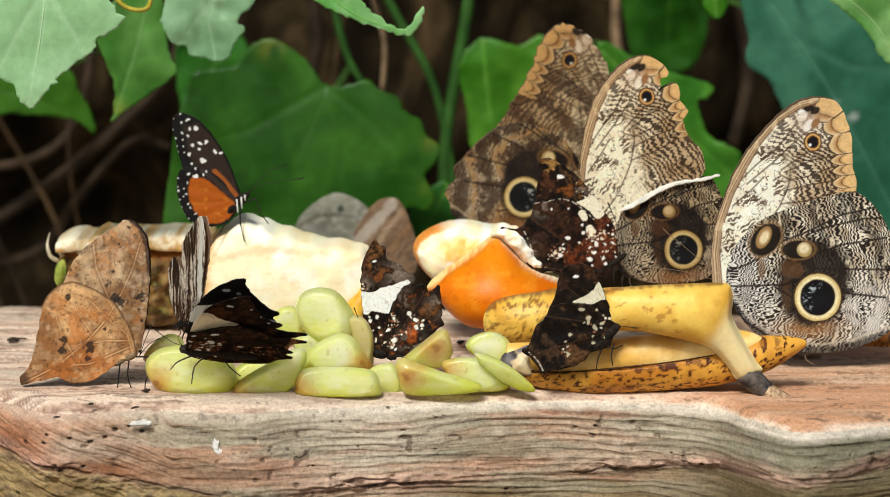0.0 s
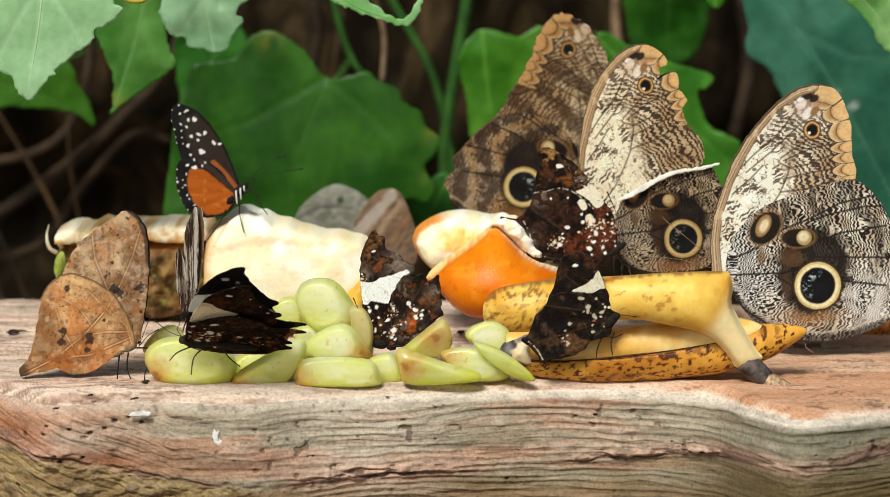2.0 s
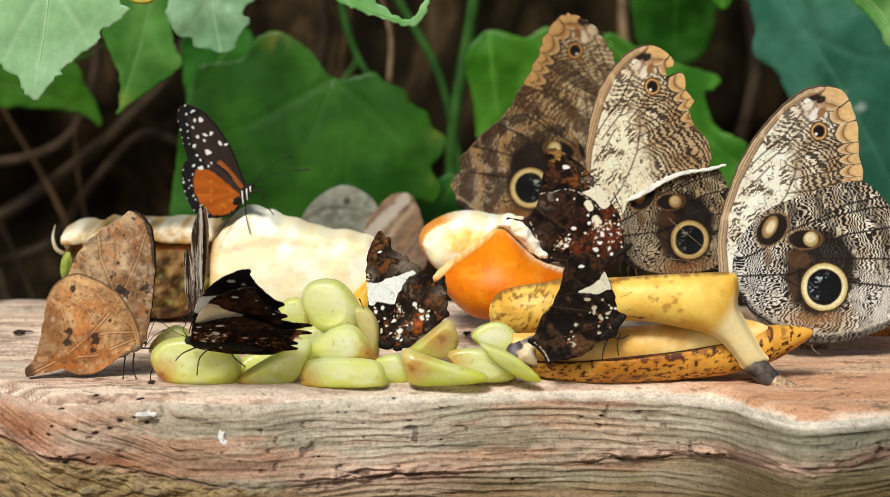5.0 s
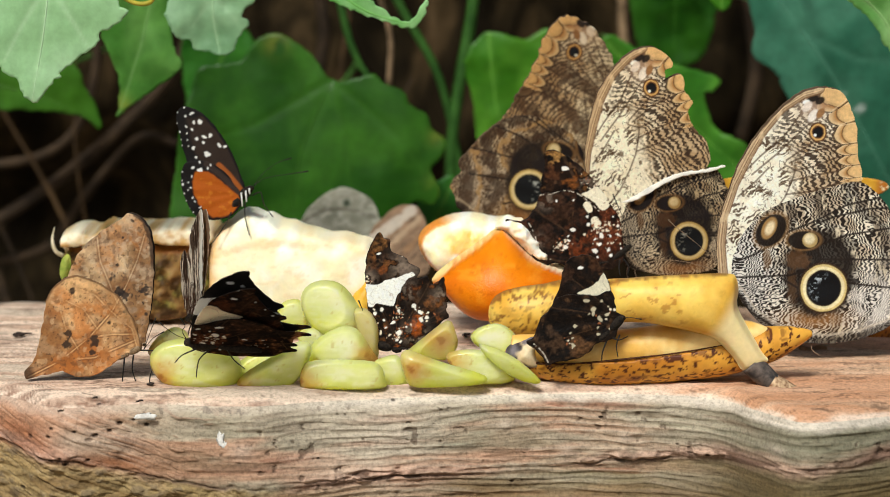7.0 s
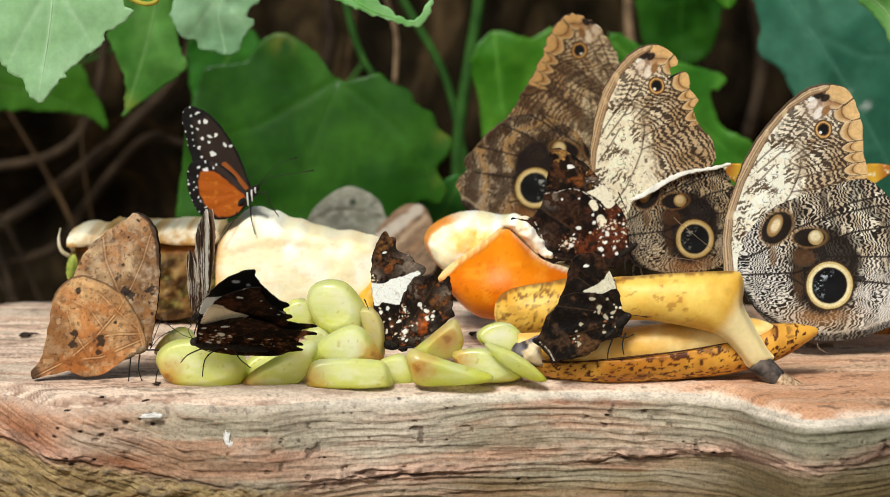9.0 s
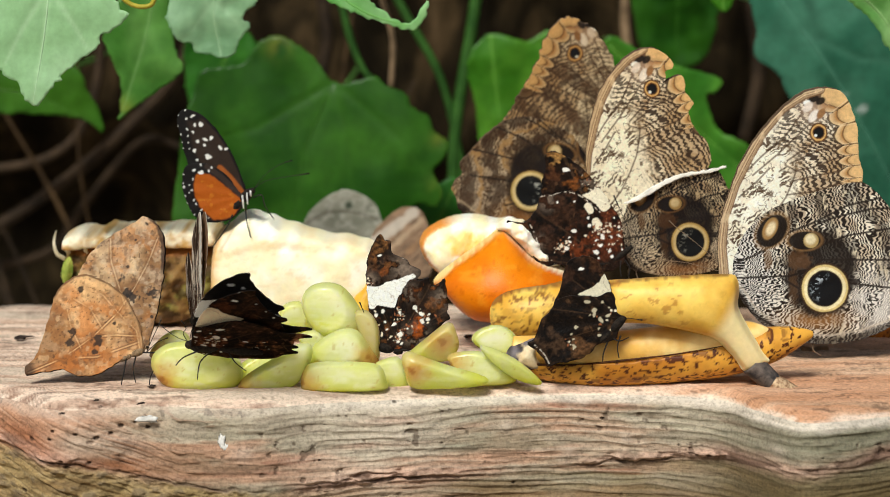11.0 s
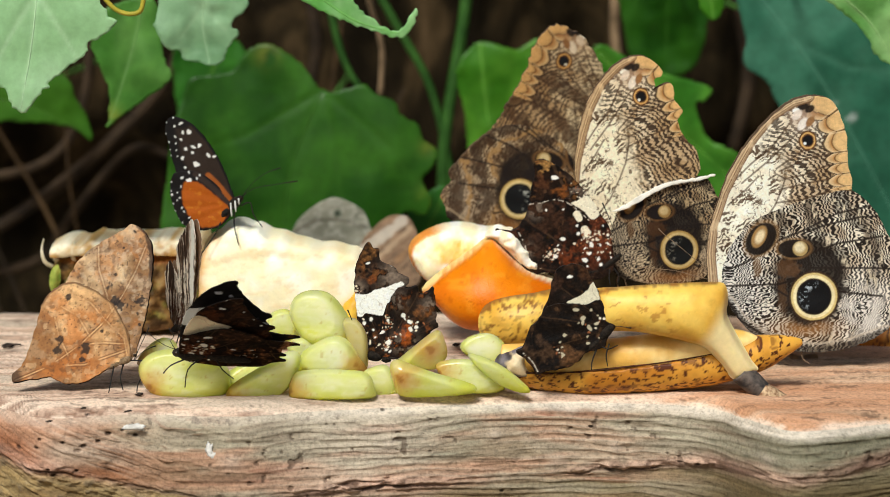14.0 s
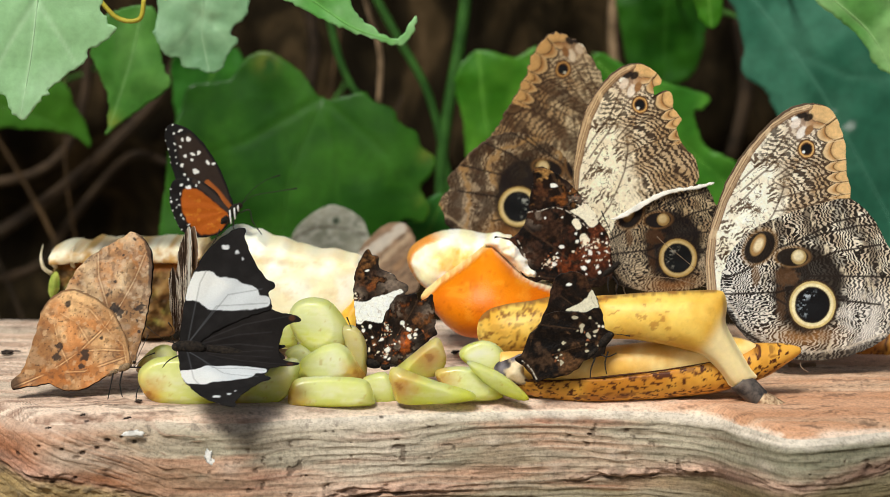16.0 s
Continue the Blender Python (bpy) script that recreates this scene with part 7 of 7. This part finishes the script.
        # edge shade painted as a dark line where it overlaps the forewing
        return over(c, 0.75 * step(0.7, 0.25, d), rgb(80, 50, 30))
    made = wings(ob, [f, hw], [fore, hind], [inner, inner], h=0.33, far_h=0.6, bow=1.5, rounding=2, fray=0.45)
    made[2].matrix_basis = pose(0, 0, 0, 0, 0.5, 0)
    insect_body(ob, [(-7.1, 1.1), (-2.2, 3.6), (0.5, 5.0), (4.1, 7.3)], 1.5, [[(4.1, 5.5), (6.3, 11.4), (9.0, 18.2)], [(4.1, 5.5), (7.6, 9.6), (11.7, 11.9)]],
                [[(-3.6, 2.2), (-4.0, -2.8), (-4.5, -8.7)], [(0.0, 3.2), (-0.5, -2.3), (1.1, -7.3)], [(2.7, 5.0), (9.4, 4.2), (6.7, -4.5), (6.7, -9.0)]], BODY_TAN)
    return ob


# -- the tiger-striped one on the melon --
def build_tiger():
    ob = thing("tiger_butterfly", (-0.0849, 0.1300, 0.0639), "orange and black butterfly with white dots on the melon", "butterfly")
    f = [(1.0, 0.5), (-1.4, 9.6), (-5.3, 18.5), (-10.5, 26.8), (-16.2, 33.0), (-21.0, 35.6), (-24.3, 36.5), (-27.2, 34.8), (-27.9, 31.4), (-26.7, 26.7), (-25.8, 21.4), (-24.4, 16.6), (-22.0, 11.8), (-14.4, 10.0), (-4.8, 1.6)]
    hw = [(-0.0, -1.0), (-3.8, 4.3), (-8.6, 10.0), (-14.3, 13.1), (-19.6, 13.8), (-23.9, 12.8), (-25.6, 9.4), (-25.9, 4.6), (-24.9, -0.3), (-23.0, -5.1), (-20.6, -8.9), (-16.8, -11.1), (-11.5, -11.5), (-6.2, -10.2), (-2.9, -7.8), (-0.5, -4.4)]
    dots = [(-21.2, 33.9, 0.8), (-17.9, 30.3, 1.2), (-20.5, 29.8, 0.7), (-21.0, 26.7, 0.7), (-19.3, 22.9, 0.9), (-16.0, 23.9, 1.0), (-13.4, 24.4, 1.1), (-16.5, 21.5, 0.7), (-9.8, 20.4, 0.9), (-7.4, 19.9, 0.8), (-20.6, 19.0, 0.8), (-14.8, 16.5, 1.4), (-19.6, 15.0, 0.7), (-18.7, 12.6, 0.5), (-27.4, 34.3, 0.4), (-27.4, 29.3, 0.5), (-26.5, 25.9, 0.5), (-26.0, 22.6, 0.5), (-25.3, 20.0, 0.4), (-24.2, 14.2, 0.4), (-23.9, 32.7, 0.5), (-23.6, 27.9, 0.5), (-23.4, 25.3, 0.5), (-23.2, 22.4, 0.4), (-22.9, 20.0, 0.4), (-24.3, 36.0, 0.5), (-21.9, 33.2, 0.5)]
    hdots = [(-17.9, 9.9, 1.4), (-20.8, 10.9, 0.8), (-14.6, 10.7, 0.8), (-13.4, 12.1, 0.7), (-17.9, 13.1, 0.6), (-25.6, 9.1, 0.5), (-25.4, 3.8, 0.5), (-25.4, 5.5, 0.4), (-24.9, -0.3, 0.5), (-24.0, -3.4, 0.5), (-22.5, -6.5, 0.6), (-21.1, -8.2, 0.5), (-18.9, -10.1, 0.5), (-22.0, 2.2, 0.5), (-23.0, 4.6, 0.5), (-21.3, -1.7, 0.5), (-20.1, -3.6, 0.5), (-18.0, -6.0, 0.5), (-16.5, -7.9, 0.5), (-23.0, 1.4, 0.4), (-15.1, -9.3, 0.4), (-21.5, 7.0, 0.5)]
    orange = [(-20.6, 8.0), (-16.3, 9.5), (-10.5, 6.2), (-4.8, 1.4), (-1.4, -1.5), (-2.9, -6.3), (-6.7, -9.3), (-13.0, -9.8), (-17.7, -5.5), (-20.6, 0.3)]

    def fore(x, z):
        c = np.tile(rgb(46, 34, 26), (len(x), 1)) * (0.8 + 0.4 * fbm(x / 5, z / 5, 80))[:, None]
        d, _ = line_distance(x, z, f[5:13])
        c = over(c, step(5.5, 3.0, d), rgb(16, 13, 12))
        d, _ = line_distance(x, z, f[0:6])
        c = over(c, step(1.0, 0.5, d), rgb(20, 15, 13))
        d, s = line_distance(x, z, [(-10.0, 11.9), (-6.0, 8.1), (-1.0, 1.7)])
        c = over(c, step(1.5, 0.8, d), rgb(150, 80, 26))
        return spots(c, x, z, [(a, b, 0.82 * k) for a, b, k in dots], rgb(232, 230, 222), 0.22)

    def hind(x, z):
        c = np.tile(rgb(18, 14, 13), (len(x), 1))
        poly = spline(orange, 4)
        d, _ = line_distance(x, z, np.concatenate([poly, poly[:1]]))
        d = np.where(inside(x, z, poly), d, -d) + 1.2 * (fbm(x / 2, z / 2, 81) - 0.5)
        c = over(c, step(-0.5, 0.4, d), rgb(170, 84, 10))
        c = over(c, step(0.6, 0.78, fbm(x / 2, z / 2, 83)) * step(0, 1, d) * 0.35, rgb(214, 142, 40))
        d, _ = line_distance(x, z, [(-15.3, 12.4), (-9.6, 8.1), (-1.4, 0.5)])
        c = over(c, step(1.5, 0.9, d), rgb(52, 40, 34))
        return spots(c, x, z, [(a, b, 0.68 * k) for a, b, k in hdots], rgb(232, 230, 224), 0.22)
    wings(ob, [f, hw], [fore, hind], [fore, hind], h=0.33, bow=1.5, rounding=4)
    insect_body(ob, [(-4.8, -6.3), (-1.4, -2.4), (1.0, 0.0), (3.4, 2.0)], 2.3, [[(4.3, 2.9), (9.6, 6.6), (19.1, 8.4), (27.8, 9.9)], [(4.3, 2.9), (8.4, 8.3), (14.4, 12.7), (20.3, 14.7)]],
                [[(1.0, -3.4), (1.0, -9.7), (2.9, -17.4)], [(-4.8, -7.8), (-6.7, -12.2), (-9.6, -16.5), (-12.5, -20.5)], [(3.8, -0.9), (7.7, 0.6), (9.1, -4.2), (13.0, -9.5)]])
    for k, (a, b) in enumerate([[(-0.5, 0.5), (-0.0, -5.3)], [(1.4, 1.5), (1.7, -3.4)], [(2.9, 2.4), (3.1, 0.0)]]):
        part("body_stripe", tube([(a[0], -2.4, a[1]), ((a[0] + b[0]) / 2, -2.7, (a[1] + b[1]) / 2), (b[0], -2.2, b[1])], [0.35, 0.4, 0.3], 6, 3), STRIPE_WHITE, ob, "white stripe of scales")
    return ob


STRIPE_WHITE = mottled("white_scales", (0.6, 0.58, 0.54), (0.8, 0.78, 0.74), 900, 0.7)


# -- smaller, farther butterflies --
def build_edge_on():
    ob = thing("barky_butterfly", (-0.0991, 0.0750, 0.0196), "bark-patterned butterfly seen edge on beside the grapes", "butterfly", turn=-66)
    f = [(0, 0), (8, 12), (12, 26), (13, 38), (9, 46), (4, 42), (-4, 36), (-8, 28), (-5, 12)]
    hw = [(0, 0), (-4, 14), (-10, 24), (-16, 25), (-20, 18), (-18, 8), (-13, 0), (-6, -4)]

    def v(x, z):
        long, fine = fbm(x / 1.4, z / 12, 90), fbm(x / 0.8, z / 2.2, 91, 3)
        c = np.tile(rgb(118, 94, 74), (len(x), 1))
        c = over(c, step(0.46, 0.56, long), rgb(236, 222, 200))
        c = over(c, 0.9 * step(0.46, 0.36, long), rgb(44, 32, 25))
        c = over(c, 0.75 * step(0.56, 0.64, fine), rgb(60, 42, 30))
        c = over(c, step(2.6, 1.6, np.abs(x - 6 - 0.1 * z + 2 * (fine - 0.5))) * step(8, 14, z), rgb(250, 242, 228))
        low = step(14, 6, z + 3 * (fine - 0.5))
        c = over(c, 0.8 * low * step(0.4, 0.5, fine), rgb(72, 34, 18))
        return np.clip(over(c, low * step(0.66, 0.72, fine), rgb(240, 228, 206)), 0.01, 0.92)
    wings(ob, [f, hw], [v, v], [plain(rgb(140, 112, 88))] * 2, gap=0.5, h=0.4, far_h=0.6, bow=0.8, spread=0.01, fray=0.9, material=WING_CLEAR)
    insect_body(ob, [(-16, -3), (-4, 0), (2, 1), (8, 2)], 2.4, [[(9, 3), (12, 8), (14, 13)]], [[(2, -1), (3, -5), (2, -9)], [(-3, -1), (-5, -5), (-4, -9)]])
    return ob


def build_grey():
    ob = thing("grey_butterfly", (-0.0524, 0.3400, 0.0221), "pale grey butterfly with small dark rings behind the melon", "butterfly")
    f = [(-20.5, -3.1), (-18.8, 5.0), (-15.4, 10.2), (-8.6, 16.0), (-0.7, 19.8), (6.2, 19.0), (14.1, 14.5), (18.2, 8.2), (18.8, -2.7), (0.0, -5.7)]
    hw = [(-19.9, -6.0), (-17.1, 2.7), (-8.6, 6.8), (2.8, 7.5), (14.2, 5.9), (18.8, -2.7), (14.3, -11.3), (-8.5, -11.6)]

    def paint(x, z):
        n = fbm(x / 8, z / 8, 95)
        c = rgb(96, 98, 80)[None] * (1 - n[:, None]) + rgb(176, 172, 152)[None] * n[:, None]
        c = over(c, 0.5 * step(0.5, 0.62, fbm(x / 3, z / 2, 94)), rgb(190, 186, 170))
        r = np.hypot(x - (2.8), z - (12.1))
        c = over(c, step(2.4, 1.6, r), rgb(96, 104, 84))
        c = over(c, step(1.2, 0.6, r), rgb(44, 46, 38))
        d = line_distance(x, z, [(-19.9, 2.1), (-8.6, 8.5), (2.8, 9.2), (17.0, 5.3)])[0]
        return over(c, 0.5 * step(1.4, 0.6, d), rgb(92, 84, 70))
    wings(ob, [f, hw], [paint, paint], [paint, paint], h=0.8, far_h=1.2)
    insect_body(ob, [(-8.5, -11.6), (-2.8, -10.1), (0.6, -9.2), (4.0, -8.0)], 2.6)
    return ob


def build_striped():
    ob = thing("striped_butterfly", (-0.0231, 0.3000, 0.0111), "brown butterfly with pale slanting stripes behind the melon", "butterfly")
    f = [(2.8, -2.8), (-11.1, 5.5), (-18.9, 13.8), (-14.0, 24.4), (-7.4, 31.7), (0.8, 33.7), (5.8, 29.0), (9.2, 21.0), (12.1, 11.3), (11.1, 0.1)]

    def paint(x, z):
        c = np.tile(rgb(126, 100, 76), (len(x), 1)) * (0.3 + 1.4 * fbm((x + z) / 5, (x - z) / 1.6, 97))[:, None]
        for line, w, col in ([(-17.8, 11.0), (-8.4, 20.8), (0.3, 31.8)], 2.6, (210, 200, 182)), ([(-9.7, 8.3), (-2.3, 18.1), (4.2, 27.4)], 1.2, (186, 160, 128)), ([(-0.1, 8.4), (5.9, 16.8), (8.7, 20.7)], 1.6, (150, 112, 76)):
            d = line_distance(x, z, line)[0]
            c = over(c, 0.55 * step(w + 0.6, w - 0.6, d + 3.0 * (fbm(x / 3, z / 3, 98) - 0.5)), rgb(*col))
        return c
    wings(ob, [f, [(a * 0.86 + 2, b * 0.7 - 3) for a, b in f]], [paint, paint], [paint, paint], h=0.8, far_h=1.2)
    insect_body(ob, [(2.8, -8.4), (1.1, -4.5), (0.0, -2.2), (-1.7, -0.0)], 2.6)
    return ob


def build_yellow():
    """Behind the owl butterflies; body points to the board, wings spread sideways."""
    ob = thing("yellow_butterfly", (0.1533, 0.1600, 0.0630), "yellow butterfly with orange wing edges fluttering behind the owls", "butterfly")
    made = []
    for s in (-1, 1):
        o = [(0, 0), (10 * s, 6), (22 * s, 7), (34 * s, 6), (38 * s, 3), (32 * s, -1), (20 * s, -5), (8 * s, -6)]

        def paint(x, z):
            n = fbm(x / 4, z / 4, 99)
            c = rgb(196, 132, 30)[None] * (1 - n[:, None]) + rgb(232, 190, 60)[None] * n[:, None]
            c = over(c, step(30, 35, np.abs(x) + 3 * (n - 0.5)), rgb(178, 108, 34))
            return over(c, step(0.62, 0.7, fbm(x / 2, z / 2, 100)), rgb(240, 226, 180))
        made.append(part("wing", membrane(o, 0.6, paint, paint, lambda x, z: -0.1 * np.abs(x)), WING, ob))
    insect_body(ob, [(0, -14), (0, -4), (0, 1), (0, 6)], 2.2, material=BODY_TAN)
    return ob, made


DEAD_LEAF, TIGER, EDGE_ON, GREY, STRIPED = build_dead_leaf(), build_tiger(), build_edge_on(), build_grey(), build_striped()
YELLOW, YELLOW_WINGS = build_yellow()

# ---- what moves ----
def motions():
    # the black butterfly folds its wings, then opens them
    near = [(0, 55.5), (1.5, 55), (4, 55.5), (6.5, 55.5), (9, 55), (12.5, 55.5), (14.8, 55.5), (15.1, 58), (15.2, 65), (15.3, 78), (15.4, 91), (15.5, 99), (15.6, 103), (15.7, 105), (15.8, 107), (16, 107)]
    far = [(0, 46), (1.5, 45), (4, 46), (6.5, 46), (9, 45.5), (12.5, 46), (14.8, 46), (15.1, 45), (15.2, 42), (15.3, 36), (15.4, 30), (15.5, 8), (15.6, -3), (15.7, -8), (15.8, -10), (16, -10)]
    x, y, z = FLAPPING.location
    walk(FLAPPING, [(t, pose(x, y, z - e * 0.001)) for t, e in ((0, 5.0), (14.9, 5.0), (15.2, 4.2), (15.4, 1.2), (15.6, 0), (16, 0))])
    drop = dict([(15.2, 3), (15.3, 3), (15.4, 2), (15.5, 1), (15.6, 0), (15.7, 0), (15.8, 0), (16, 0)])
    walk(FLAP_NEAR[0], [(t, pose(0, 0, 0, a - 3.5 * (a < 70)) @ pose(0, 0, 0, 0, drop.get(t, 3), 0)) for t, a in near])
    walk(FLAP_NEAR[1], [(t, pose(0, 0, 0, a)) for t, a in near])
    walk(FLAP_FAR[0], [(t, pose(0, 0, 0, a)) for t, a in far])
    walk(FLAP_FAR[1], [(t, pose(0, 0, 0, a + 6 * (a > 40) + 3 * (30 < a <= 40))) for t, a in far])
    # the bark-patterned one swings on its feet
    x, y, z = EDGE_ON.location
    walk(EDGE_ON, [(t, pose(x, y, z, 0, 0, -58 - 0.62 * (a - 60))) for t, a in ((0, 60), (1, 66), (1.5, 72), (2.5, 80), (3.5, 86), (4.2, 82), (6.3, 80), (7, 76), (8, 78), (9, 76), (11.3, 84), (12.5, 84), (13.5, 78), (14.5, 60), (15.2, 70), (16, 76))])
    # the dead-leaf one leans over in the second gap
    x, y, z = DEAD_LEAF.location
    walk(DEAD_LEAF, [(t, pose(x, y, z, a, b, 0)) for t, a, b in ((0, 0, 0), (9.2, 0, 0), (10.2, -10, 2), (11.3, -19, 3.5), (14, -19, 3.5), (16, -20, 3.5))])
    # the striped one drops its wings in the first gap
    x, y, z = STRIPED.location
    walk(STRIPED, [(t, pose(x + d * 0.001, y, z - e * 0.001, a, b, 0)) for t, a, b, d, e in ((0, 0, 0, 0, 0), (4.2, 0, 0, 0, 0), (5.2, -20, 4, 2, 2), (6.3, -35, 8, 3, 3), (16, -35, 8, 3, 3))])
    # the yellow one flutters
    beats = ((0, 62), (1.5, 62), (2.5, 62), (4.2, 64), (5.4, 30), (6.3, -14), (6.5, 2), (6.8, 8), (7, 2), (7.2, -6), (7.5, 3), (7.8, 6), (8, 4), (8.5, 4), (8.8, 0), (9, -8), (9.2, 0), (10, 40), (11.3, 66), (16, 66))
    for s, w in zip((-1, 1), YELLOW_WINGS):
        walk(w, [(t, pose(0, 0, 0, 0, s * a, 0)) for t, a in beats])


motions()
